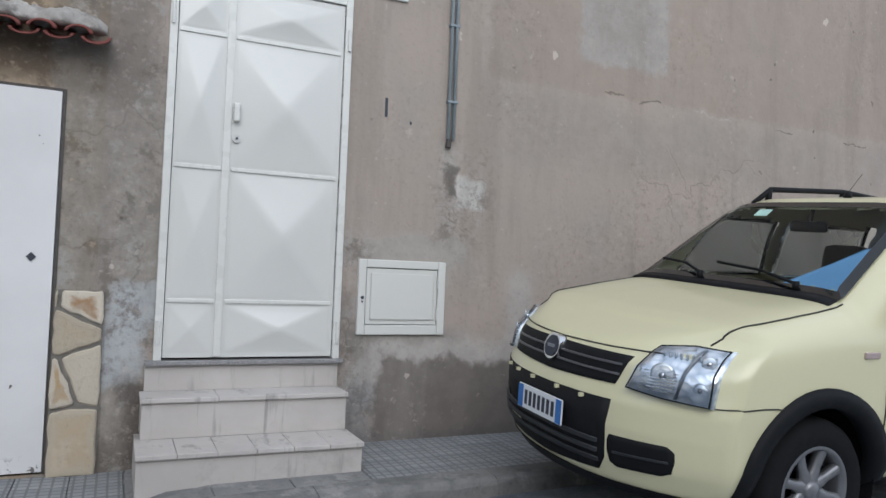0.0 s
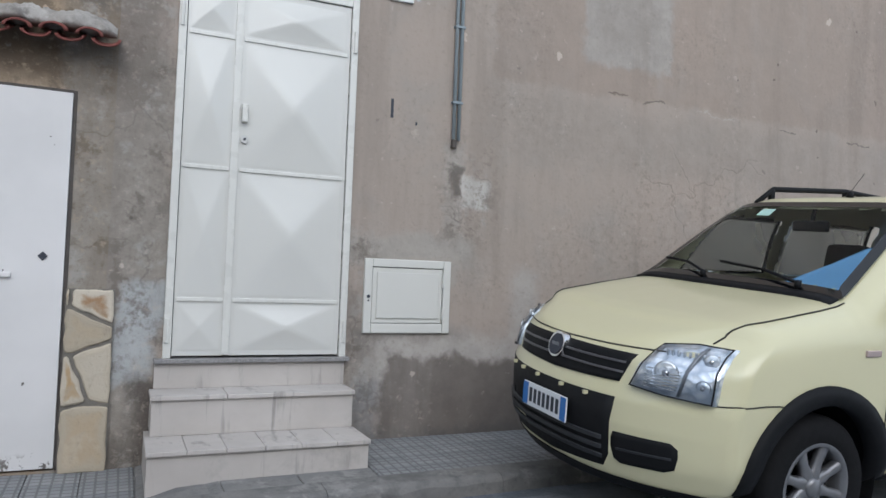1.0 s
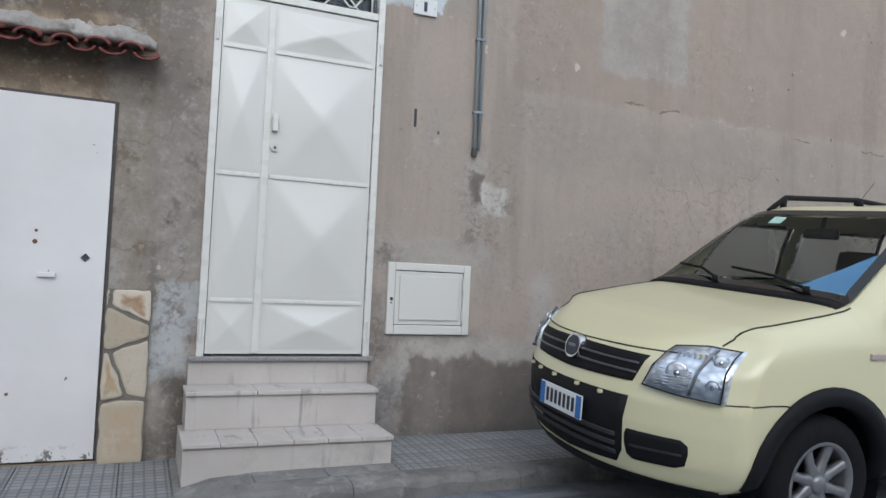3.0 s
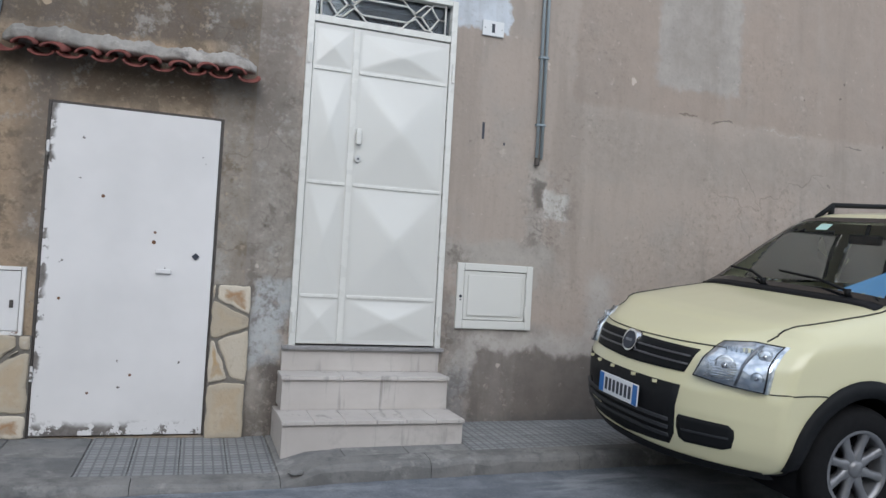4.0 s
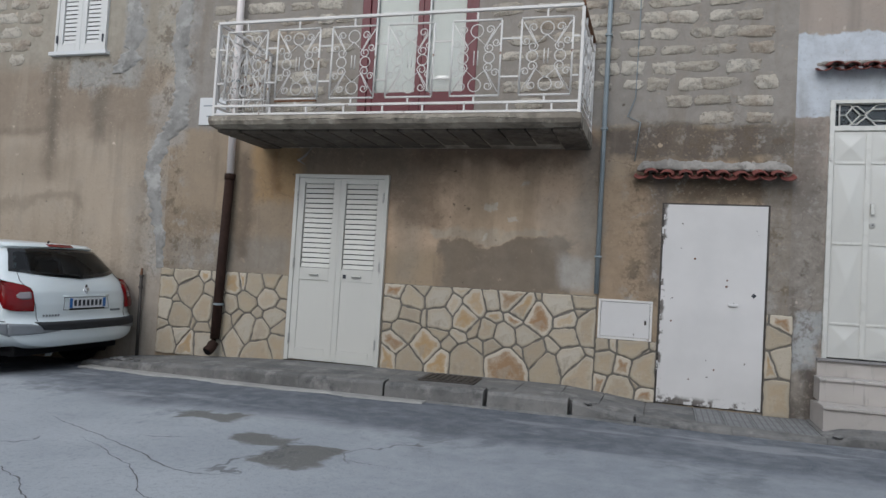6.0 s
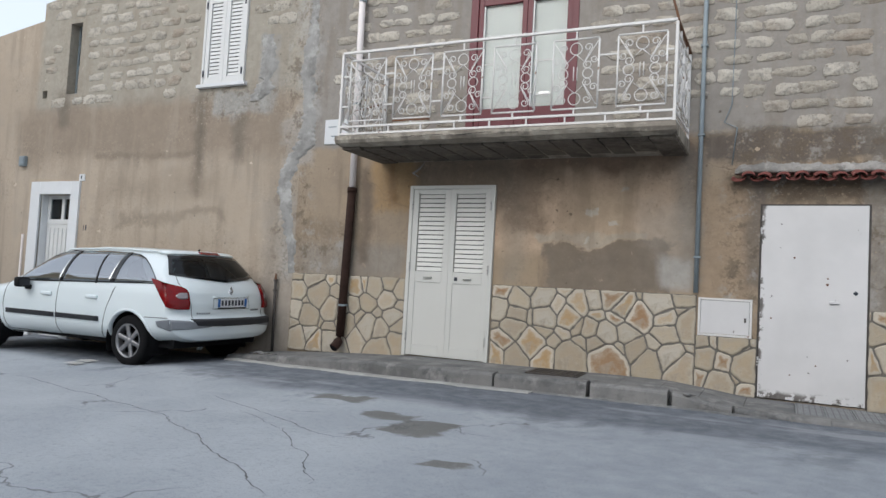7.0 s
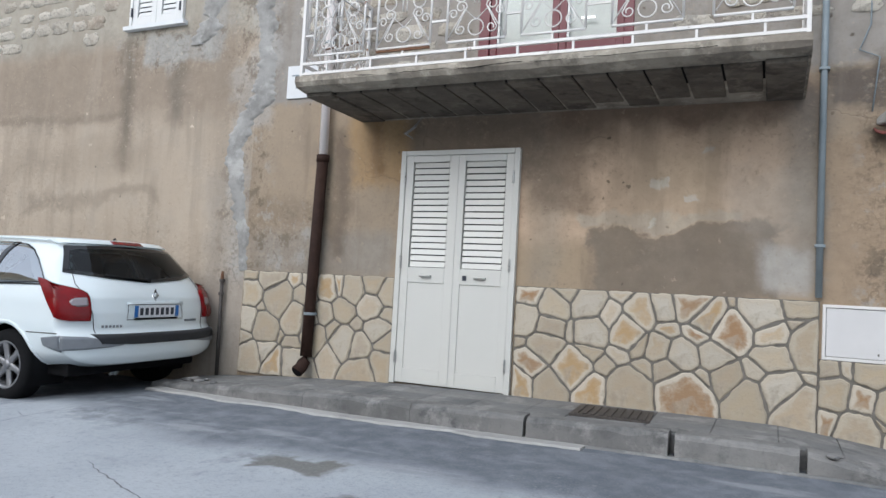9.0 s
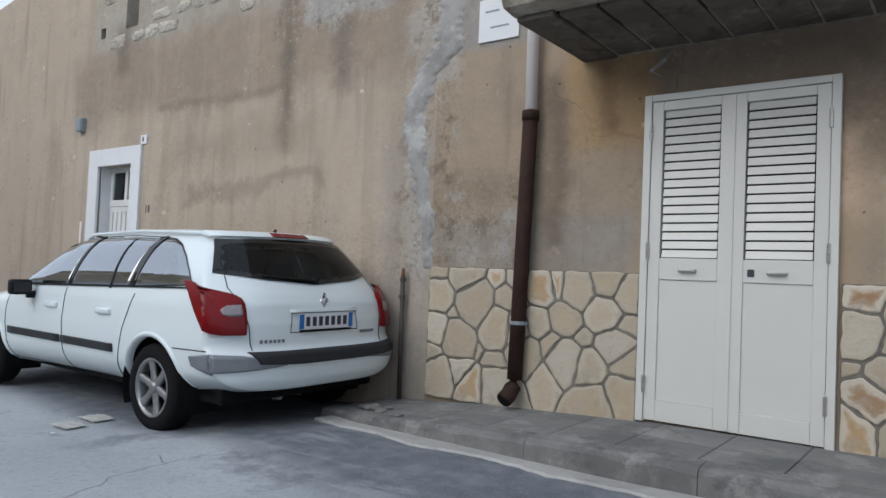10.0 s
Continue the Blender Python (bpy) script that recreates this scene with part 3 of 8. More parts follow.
def add_tube(bm, pts, r, n=6, closed=False):
    """A round bar along points."""
    pts = [Vector(p) for p in pts]
    rings = []
    k = len(pts)
    for i, p in enumerate(pts):
        a = pts[(i - 1) % k] if closed or i else p
        b = pts[(i + 1) % k] if closed or i < k - 1 else p
        d = (b - a).normalized()
        up = Vector((0, 0, 1)) if abs(d.z) < 0.95 else Vector((0, 1, 0))
        if abs(d.y) < 0.3:
            up = Vector((0, 1, 0))
        s = d.cross(up).normalized()
        u = s.cross(d)
        rr = r[i] if isinstance(r, (list, tuple)) else r
        rings.append([bm.verts.new(p + rr * (math.cos(2 * math.pi * j / n) * s + math.sin(2 * math.pi * j / n) * u)) for j in range(n)])
    pairs = list(zip(rings, rings[1:])) + ([(rings[-1], rings[0])] if closed else [])
    for p, q in pairs:
        for j in range(n):
            bm.faces.new((p[j], p[(j + 1) % n], q[(j + 1) % n], q[j]))
    if not closed:
        bm.faces.new(rings[0])
        bm.faces.new(rings[-1][::-1])
    return bm


def tube(pts, r, n=10, closed=False):
    return add_tube(bmesh.new(), pts, r, n, closed)


def add_prism(bm, poly, y_front, y_back, inset=0.0, bulge=0.0):
    """A polygon in x and z with depth along y; the front edge chamfered by inset."""
    n = len(poly)
    cx, cz = sum(p[0] for p in poly) / n, sum(p[1] for p in poly) / n
    back = [bm.verts.new((x, y_back, z)) for x, z in poly]
    fr = [bm.verts.new((x, y_front + inset, z)) for x, z in poly]
    rings = [back, fr]
    if inset:
        ins = []
        for x, z in poly:
            d = math.hypot(cx - x, cz - z) or 1
            k = inset * 1.4 / d
            ins.append(bm.verts.new((x + (cx - x) * k, y_front, z + (cz - z) * k)))
        rings.append(ins)
    for p, q in zip(rings, rings[1:]):
        for j in range(n):
            bm.faces.new((p[j], p[(j + 1) % n], q[(j + 1) % n], q[j]))
    last = rings[-1]
    if bulge:
        c = bm.verts.new((cx, y_front - bulge, cz))
        for j in range(n):
            bm.faces.new((last[j], last[(j + 1) % n], c))
    else:
        bm.faces.new(last)
    bm.faces.new(back[::-1])
    return bm


FACE = 4.27          # the plane of the facade
THICK = 0.40


def wall_mesh(x0, x1, z0, z1, holes, top=None):
    """A wall of real thickness with openings cut through it. top(x): an uneven coping."""
    xs = sorted({x0, x1, *[h[0] for h in holes], *[h[1] for h in holes]} | {x0 + (x1 - x0) * i / 24 for i in range(25)})
    zs = sorted({z0, z1, *[h[2] for h in holes], *[h[3] for h in holes]})
    bm = bmesh.new()
    vs = {}

    def v(i, j, k):
        if (i, j, k) not in vs:
            z = zs[j]
            if j == len(zs) - 1 and top:
                z = top(xs[i])
            vs[i, j, k] = bm.verts.new((xs[i], FACE + (THICK if k else 0), z))
        return vs[i, j, k]

    def full(i, j):
        if not (0 <= i < len(xs) - 1 and 0 <= j < len(zs) - 1):
            return False
        cx, cz = (xs[i] + xs[i + 1]) / 2, (zs[j] + zs[j + 1]) / 2
        return not any(h[0] < cx < h[1] and h[2] < cz < h[3] for h in holes)

    for i in range(len(xs) - 1):
        for j in range(len(zs) - 1):
            if not full(i, j):
                continue
            bm.faces.new((v(i, j, 0), v(i + 1, j, 0), v(i + 1, j + 1, 0), v(i, j + 1, 0)))
            bm.faces.new((v(i, j, 1), v(i, j + 1, 1), v(i + 1, j + 1, 1), v(i + 1, j, 1)))
            for di, dj, a, b in ((-1, 0, (0, 0), (0, 1)), (1, 0, (1, 0), (1, 1)), (0, -1, (0, 0), (1, 0)), (0, 1, (0, 1), (1, 1))):
                if not full(i + di, j + dj):
                    p, q = (i + a[0], j + a[1]), (i + b[0], j + b[1])
                    bm.faces.new((v(*p, 0), v(*q, 0), v(*q, 1), v(*p, 1)))
    return bm


# ---- setting: walls ----
TALL = (0.35, 1.365, 0.862, 3.30)
WHITE = (-1.134, -0.16, 0.285, 2.272)
LOUV = (-5.258, -4.098, 0.36, 2.512)
REDD = (-4.56, -3.17, 2.97, 5.25)
WIN = (-8.96, -8.16, 4.08, 5.46)
SLIT = (-12.02, -11.74, 4.15, 5.37)
HOLE = (-12.62, -12.50, 4.11, 4.25)
SMALL = (-12.43, -11.66, -0.02, 2.44)
BOXR = (1.50, 2.05, 1.02, 1.45)
BOXL = (-1.71, -1.21, 0.90, 1.27)

wall_left = solid("wall_left", wall_mesh(-12.72, -7.06, -0.4, 5.8, [WIN, SLIT, HOLE, SMALL], lambda x: 5.82 + 0.03 * (x + 12.7) + 0.02 * math.sin(x * 5)), M_LEFT,
                  "tan weathered plaster wall with bare tuff masonry above", "wall", kind="structure")
solid("wall_far_left", wall_mesh(-40.0, -12.72, -0.9, 5.5, [], lambda x: 5.5 + 0.13 * (x + 12.7) if x > -16 else 5.06), M_LEFT, "tan plastered end wall with a sloping coping", "wall", kind="structure")
wall_main = solid("wall_main", wall_mesh(-7.06, 0.04, -0.3, 6.4, [WHITE, LOUV, REDD, BOXL]), M_MAIN, "ochre stained plaster facade toned for shade under a balcony, bare tuff masonry above", "wall", kind="structure")
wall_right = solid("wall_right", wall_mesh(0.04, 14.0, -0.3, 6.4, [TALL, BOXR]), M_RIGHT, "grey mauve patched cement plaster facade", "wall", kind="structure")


def cement_seam(pts, seed):
    """Cement smeared over the joint of two houses: a lumpy ribbon with torn edges. pts: (x, z, half width)."""
    bm = bmesh.new()
    rows = []
    steps = 22
    line = []
    for a, b in zip(pts, pts[1:]):
        line += [tuple(p + (q - p) * i / steps for p, q in zip(a, b)) for i in range(steps)]
    for x, z, w in line:
        wl = w * (1 + 0.7 * noise.noise(Vector((z * 5, seed, 0))) + 0.55 * noise.noise(Vector((z * 19, seed, 2))))
        wr = w * (1 + 0.7 * noise.noise(Vector((z * 5, seed, 9))) + 0.55 * noise.noise(Vector((z * 19, seed, 6))))
        row = []
        for k in range(9):
            t = k / 8
            px = x - wl + (wl + wr) * t
            edge = min(k, 8 - k)
            y = FACE + 0.003 if edge == 0 else FACE - 0.006 - 0.009 * min(1, edge / 2) * (1 + 1.1 * noise.noise(Vector((px * 9, 0, z * 9))))
            row.append(bm.verts.new((px, y, z)))
        rows.append(row)
    for p, q in zip(rows, rows[1:]):
        for k in range(8):
            bm.faces.new((p[k], p[k + 1], q[k + 1], q[k]))
    solid("cement_seam", bm, M_SEAMCEMENT, "rough grey cement seam between two house fronts", "cement seam", kind="structure", smooth=True)


cement_seam([(-7.0, 5.85, 0.06), (-6.96, 4.95, 0.07), (-6.97, 4.64, 0.10), (-7.02, 4.2, 0.13), (-6.97, 3.8, 0.10), (-6.94, 3.4, 0.12), (-7.0, 3.12, 0.17), (-7.18, 2.9, 0.15), (-7.3, 2.6, 0.11), (-7.27, 2.3, 0.11), (-7.18, 1.95, 0.09), (-7.1, 1.65, 0.07), (-7.08, 1.3, 0.05)], 3)
cement_seam([(-7.75, 4.75, 0.10), (-7.72, 4.3, 0.14), (-7.78, 3.95, 0.16), (-7.95, 3.78, 0.10)], 8)
# rooms behind the openings: near-black shells that paint their darkness
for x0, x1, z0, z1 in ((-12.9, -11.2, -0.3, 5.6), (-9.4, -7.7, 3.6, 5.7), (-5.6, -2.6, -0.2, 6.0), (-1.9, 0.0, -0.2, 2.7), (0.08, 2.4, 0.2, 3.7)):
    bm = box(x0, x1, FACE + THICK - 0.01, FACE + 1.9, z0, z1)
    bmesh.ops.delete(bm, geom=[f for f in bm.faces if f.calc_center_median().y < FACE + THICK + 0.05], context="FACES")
    solid("wall_inner_room", bm, M_DARK, "near-black wall painted as the dark of a room behind an opening", "wall", kind="structure")
# across the street, plain and out of view; far block raised to reflect in car glass
for x0, x1, h, y in ((-80, -34, 13.5, -9.5), (-34, -17, 8.0, -9.5), (-17, -6.5, 5.0, -10.5), (-6.5, 2.0, 6.4, -10.3), (2.0, 16.0, 4.6, -10.6)):
    solid("wall_opposite", box(x0, x1, y - 6, y, -0.8, h), M_FAR, "plain ochre house wall across the street, out of view, for reflections", "wall", kind="structure")


# ---- setting: ground ----
def lerp_list(x, xs, ys):
    return float(np.interp(x, xs, ys))


def smooth01(t):
    t = min(1.0, max(0.0, t))
    return t * t * (3 - 2 * t)


def road_z(x, y):
    """Height of the carriageway: it falls away from the kerb and down the street."""
    near = lerp_list(x, [-30, -14, -9, -8.1, -7.2, -5, -1.8, -0.5, 0.3, 6, 20], [-0.6, 0.04, 0.07, 0.085, 0.18, 0.205, 0.222, 0.228, 0.236, 0.28, 0.40])
    far = lerp_list(x, [-30, -14, -9, -7, -5, -2, 0, 6, 20], [-0.6, 0.0, 0.045, 0.08, 0.13, 0.195, 0.225, 0.275, 0.40])
    return far + (near - far) * smooth01((y - 1.2) / 1.9)


def grid_mesh(xs, ys, fz):
    bm = bmesh.new()
    vs = [[bm.verts.new((x, y, fz(x, y))) for y in ys] for x in xs]
    for i in range(len(xs) - 1):
        for j in range(len(ys) - 1):
            bm.faces.new((vs[i][j], vs[i + 1][j], vs[i + 1][j + 1], vs[i][j + 1]))
    return bm


_xs = [-400, -120, -60, -40, -30] + [-26 + 0.5 * i for i in range(82)] + [18, 30, 60, 120, 400]
_ys = [-400, -100, -40, -20, -12, -10] + [-8 + 0.4 * i for i in range(20)] + [0.2 * i for i in range(22)] + [4.6, 8, 30, 100, 400]
road = solid("road", grid_mesh(_xs, _ys, road_z), M_ROAD, "worn grey asphalt street with cracks and patches", "road", kind="structure", smooth=True)


M_CRACK = simple("crack_dirt", (0.13, 0.13, 0.13), 0.95, grain=0.4, scale=30)


def road_crack(pts, width, seed):
    """A dirt-filled crack, wandering and of uneven width, in the surface of the road."""
    bm = bmesh.new()
    line = []
    for a, b in zip(pts, pts[1:]):
        a, b = Vector((*a, 0)), Vector((*b, 0))
        k = max(3, int((b - a).length / 0.035))
        line += [a.lerp(b, i / k) for i in range(k)]
    line.append(Vector((*pts[-1], 0)))
    last = None
    for i, p in enumerate(line):
        q = p + 0.05 * noise.noise_vector(p * 3.1 + Vector((seed, 0, 0))) + 0.022 * noise.noise_vector(p * 14)
        d = line[min(i + 1, len(line) - 1)] - line[max(i - 1, 0)]
        s = Vector((-d.y, d.x, 0)).normalized() * width * (0.35 + 0.9 * abs(noise.noise(p * 9 + Vector((0, seed, 0))))) * min(1.0, 0.2 + min(i, len(line) - 1 - i) / 10)
        pair = [bm.verts.new((c.x, c.y, road_z(c.x, c.y) + 0.0015)) for c in (q + s, q - s)]
        if last:
            bm.faces.new((last[0], pair[0], pair[1], last[1]))
        last = pair
    part("crack", bm, M_CRACK, road, "dark dirt-filled crack")


road_crack([(-8.2, 1.2), (-6.95, 0.87), (-5.8, 0.53), (-5.3, 0.38), (-4.45, -0.12), (-3.75, -0.58), (-3.2, -0.95)], 0.008, 1)
road_crack([(-5.7, 1.38), (-4.7, 0.9), (-4.15, 0.6), (-3.86, 0.44), (-3.58, 0.46), (-3.45, 0.65)], 0.007, 2)
road_crack([(-4.95, 0.9), (-4.15, 0.4), (-3.75, 0.02), (-3.54, -0.12), (-3.35, -0.38), (-3.1, -0.7)], 0.006, 3)
road_crack([(-3.24, 1.21), (-2.93, 1.08), (-2.6, 0.98)], 0.006, 4)


def pave_z(x):
    """Top of the pavement along the houses."""
    return lerp_list(x, [-7.6, -7.0, -6.5, -5.2, -2.6, -1.85, -1.45, -1.2, 0.1, 0.2, 0.42, 1.5, 8.0, 14], [0.20, 0.245, 0.29, 0.355, 0.38, 0.375, 0.31, 0.285, 0.268, 0.27, 0.335, 0.345, 0.37, 0.45])


def kerb_y(x):
    return lerp_list(x, [-7.6, -7.0, -5.0, -3.2, -1.85, -1.2, 0.2, 0.5, 2.5, 14], [3.55, 3.38, 3.26, 3.30, 3.33, 3.28, 3.26, 3.30, 3.36, 3.4])


def strip_mesh(x0, x1, ya, yb, za, zb, step=0.1, fall=0.02):
    """A bed along x between ya(x) and yb(x), from zb(x) below up to za(x), falling a little to the street."""
    n = max(2, int((x1 - x0) / step) + 1)
    bm = bmesh.new()
    rows = []
    for i in range(n):
        x = x0 + (x1 - x0) * i / (n - 1)
        a, b, t, u = ya(x), yb(x), za(x), zb(x)
        rows.append([bm.verts.new((x, a, u)), bm.verts.new((x, a, t - fall)), bm.verts.new((x, a + 0.012, t - fall + 0.012)), bm.verts.new((x, b, t)), bm.verts.new((x, b, u))])
    for p, q in zip(rows, rows[1:]):
        for j in range(5):
            bm.faces.new((p[j], q[j], q[(j + 1) % 5], p[(j + 1) % 5]))
    bm.faces.new(rows[0])
    bm.faces.new(rows[-1][::-1])
    return bm


def low(x):
    return -0.3


pavement_bed = solid("pavement", strip_mesh(-7.5, 14.0, lambda x: kerb_y(x) + 0.16, lambda x: FACE, lambda x: pave_z(x) - 0.012, low), M_PAVE, "grey concrete pavement along the house fronts", "pavement", kind="structure")


def kerb_mesh(x0, x1):
    """One worn kerb stone: knocked arris, dips and lumps along its length."""
    n = max(6, int((x1 - x0) / 0.05))
    bm = bmesh.new()
    rows = []
    for i in range(n + 1):
        x = x0 + (x1 - x0) * i / n
        a, top = kerb_y(x), pave_z(x) + 0.004
        k = 0.012 * noise.noise(Vector((x * 4, 0, 0))) + 0.006 * noise.noise(Vector((x * 17, 2, 0)))
        c = 0.03 + 0.022 * noise.noise(Vector((x * 6, 7, 0)))
        rows.append([bm.verts.new(p) for p in ((x, a + 0.004 + k, -0.3), (x, a - 0.004 + k, 0.16), (x, a + k, top - 0.012 - c), (x, a + c * 0.35 + k, top - 0.012 - c * 0.35), (x, a + c * 1.2 + k, top - 0.008 + k * 0.3), (x, a + 0.158, top), (x, a + 0.158, -0.3))])
    for p, q in zip(rows, rows[1:]):
        for j in range(7):
            bm.faces.new((p[j], q[j], q[(j + 1) % 7], p[(j + 1) % 7]))
    bm.faces.new(rows[0])
    bm.faces.new(rows[-1][::-1])
    return bm


kerb = new("kerb")
tagged(kerb, "worn grey concrete kerb with open joints", "kerb", kind="structure")
kerb["at"] = (0, 0, 0)
_cuts = [-7.45, -6.55, -5.55, -4.55, -3.65, -2.64, -1.86, -1.28, -0.5, 0.22, 1.05, 2.0, 3.0, 4.0, 5.0, 6.0, 7.0, 8.0, 9.0, 10.0]
for _i, (_a, _b) in enumerate(zip(_cuts, _cuts[1:])):
    _g = 0.022 if _a in (-2.64, -1.86) or _b in (-2.64, -1.86) else 0.002
    part("kerb_stone", kerb_mesh(_a + _g, _b - _g), M_KERB, kerb)
# pale cement gutter at the kerb's foot
for _a, _b, _w, _m in ((-7.3, -3.2, 0.16, M_GUTTER), (-3.195, -1.0, 0.05, M_PAVE)):
    solid("gutter", strip_mesh(_a, _b, lambda x: kerb_y(x) - _w + _w * (0.45 * noise.noise(Vector((x * 2, 0, 0))) + 0.18 * noise.noise(Vector((x * 9, 0, 4)))), lambda x: kerb_y(x) + 0.02, lambda x: road_z(x, kerb_y(x) - 0.1) + 0.011, low, 0.04, 0.008), _m,
          "pale smeared cement strip along the kerb foot", "gutter", kind="structure")


# ---- crazy-paved stone cladding ----
def clip_poly(poly, nx, nz, d):
    out = []
    for (ax, az), (bx, bz) in zip(poly, poly[1:] + poly[:1]):
        sa, sb = ax * nx + az * nz - d, bx * nx + bz * nz - d
        if sa <= 0:
            out.append((ax, az))
        if (sa < 0 < sb) or (sb < 0 < sa):
            k = sa / (sa - sb)
            out.append((ax + (bx - ax) * k, az + (bz - az) * k))
    return out


def cells(seeds, rect, gap):
    """Stones with straight broken edges between neighbours, gap wide joints; some crowd their neighbours."""
    rnd = random.Random(17 + len(seeds))
    heft = [rnd.uniform(-0.022, 0.022) for _ in seeds]
    for i, (sx, sz) in enumerate(seeds):
        poly = [(rect[0], rect[2]), (rect[1], rect[2]), (rect[1], rect[3]), (rect[0], rect[3])]
        for j, (tx, tz) in enumerate(seeds):
            if i == j:
                continue
            dx, dz = tx - sx, tz - sz
            ln = math.hypot(dx, dz)
            if ln > 1.1:
                continue
            nx, nz = dx / ln, dz / ln
            poly = clip_poly(poly, nx, nz, nx * (sx + tx) / 2 + nz * (sz + tz) / 2 - gap / 2 + (heft[i] - heft[j]) / (2 * ln))
            if len(poly) < 3:
                break
        if len(poly) >= 3:
            yield poly


def round_poly(poly, r, rnd):
    """Corners knocked off."""
    out = []
    n = len(poly)
    for i in range(n):
        a, p, b = poly[i - 1], poly[i], poly[(i + 1) % n]
        for q in (a, b):
            d = math.hypot(q[0] - p[0], q[1] - p[1]) or 1e-6
            k = min(0.42, r * rnd.uniform(0.7, 1.4) / d)
            out.append((p[0] + (q[0] - p[0]) * k, p[1] + (q[1] - p[1]) * k))
    return out


def rough_poly(poly, rnd):
    """Broken edges: midpoints pushed a little in or out."""
    out = []
    for (ax, az), (bx, bz) in zip(poly, poly[1:] + poly[:1]):
        out.append((ax, az))
        d = math.hypot(bx - ax, bz - az)
        if d > 0.06:
            for k in (0.22, 0.45, 0.72):
                o = rnd.uniform(-0.045, 0.035) * min(d, 0.2)
                out.append((ax + (bx - ax) * k - (bz - az) / d * o, az + (bz - az) * k + (bx - ax) / d * o))
    return out


def heart_face(bm, poly, c, y, rnd):
    """The split face of a stone: a crust ring round the heart, told apart by the attribute heart."""
    mark = bm.verts.layers.float.new("heart")
    rings = []
    for inset, value, back in ((0.0075, 0.0, 0.0), (0.024, 0.25, -0.0015), (0.045, 0.65, -0.0005)):
        ring = []
        for x, z in poly:
            d = math.hypot(x - c[0], z - c[2])
            k = min(0.62, inset * rnd.uniform(0.85, 1.25) / d)
            v = bm.verts.new((x + (c[0] - x) * k, y + back, z + (c[2] - z) * k))
            v[mark] = value
            ring.append(v)
        rings.append(ring)
    mid = bm.verts.new((c[0], y - 0.001, c[2]))
    mid[mark] = 1.15
    n = len(poly)
    for p, q in zip(rings, rings[1:]):
        for i in range(n):
            bm.faces.new((p[i], p[(i + 1) % n], q[(i + 1) % n], q[i]))
    for i in range(n):
        bm.faces.new((rings[-1][i], rings[-1][(i + 1) % n], mid))


def cladding(name, rect, seeds, label):
    rnd = random.Random(len(seeds))
    seeds = list(seeds)
    for _ in range(400):
        p = (rnd.uniform(rect[0] + 0.04, rect[1] - 0.04), rnd.uniform(rect[2] + 0.04, rect[3] - 0.04))
        if p[1] > 0.62 and all(math.hypot((p[0] - a) * 1.15, p[1] - b) > 0.155 for a, b in seeds):
            seeds.append(p)
    base = solid(name, box(rect[0], rect[1], FACE - 0.018, FACE - 0.001, rect[2], rect[3]), M_MORTAR, label, "stone cladding", kind="structure", origin=((rect[0] + rect[1]) / 2, FACE, rect[2]))
    for poly in cells(seeds, (rect[0] + 0.006, rect[1] - 0.006, rect[2] + 0.004, rect[3] - 0.004), 0.019):
        poly = rough_poly(round_poly(poly, 0.008, rnd), rnd)
        c = (sum(p[0] for p in poly) / len(poly), FACE - 0.02, sum(p[1] for p in poly) / len(poly))
        front = FACE - 0.025 - rnd.uniform(0, 0.009)
        bm = add_prism(bmesh.new(), poly, front, FACE - 0.012, 0.006)
        heart_face(bm, poly, c, front - 0.0012, rnd)
        part("stone", bm, M_CLAD, base, origin=c)
    return base


cladding("cladding_middle", (-4.075, -1.745, 0.33, 1.305), [
    (-3.95, 1.24), (-3.73, 1.15), (-3.64, 1.27), (-3.46, 1.17), (-3.2, 1.27), (-3.3, 1.09), (-3.04, 1.12), (-2.82, 1.18), (-2.59, 1.22), (-2.33, 1.2),
    (-2.14, 1.2), (-1.91, 1.12), (-1.91, 1.26), (-3.97, 1.05), (-3.76, 1.0), (-3.98, 0.84), (-3.79, 0.82), (-3.67, 0.73), (-3.44, 0.82),
    (-3.19, 0.83), (-3.14, 0.99), (-3.02, 0.89), (-2.79, 1.0), (-2.56, 1.05), (-2.85, 0.86), (-2.7, 0.83), (-2.44, 0.87), (-2.05, 0.88), (-2.51, 1.15),
    (-2.33, 1.05), (-3.91, 0.65), (-4.02, 0.49), (-3.76, 0.49), (-3.4, 0.5), (-3.08, 0.5), (-2.95, 0.7), (-2.68, 0.52), (-2.2, 0.58),
    (-3.57, 0.66), (-1.86, 0.52), (-1.79, 0.76)], "cream and ochre crazy-paved limestone cladding with dark mortar")
cladding("cladding_left", (-7.04, -5.262, 0.285, 1.325), [
    (-6.92, 1.27), (-6.68, 1.25), (-6.4, 1.2), (-6.91, 1.08), (-6.58, 1.04), (-6.76, 0.94), (-6.36, 0.88), (-6.93, 0.81), (-6.74, 0.76), (-6.54, 0.72), (-6.9, 0.48),
    (-6.73, 0.54), (-6.57, 0.4), (-6.35, 0.62), (-6.34, 0.41), (-6.01, 1.17), (-5.72, 1.2), (-5.49, 1.27), (-5.36, 1.2), (-6.05, 0.92), (-5.83, 0.98), (-5.52, 1.06),
    (-5.37, 0.97), (-5.94, 0.58), (-5.69, 0.85), (-5.63, 0.64), (-5.43, 0.82), (-5.59, 0.41), (-5.36, 0.5), (-5.34, 0.7)], "cream and ochre crazy-paved limestone cladding round a rusty downpipe")
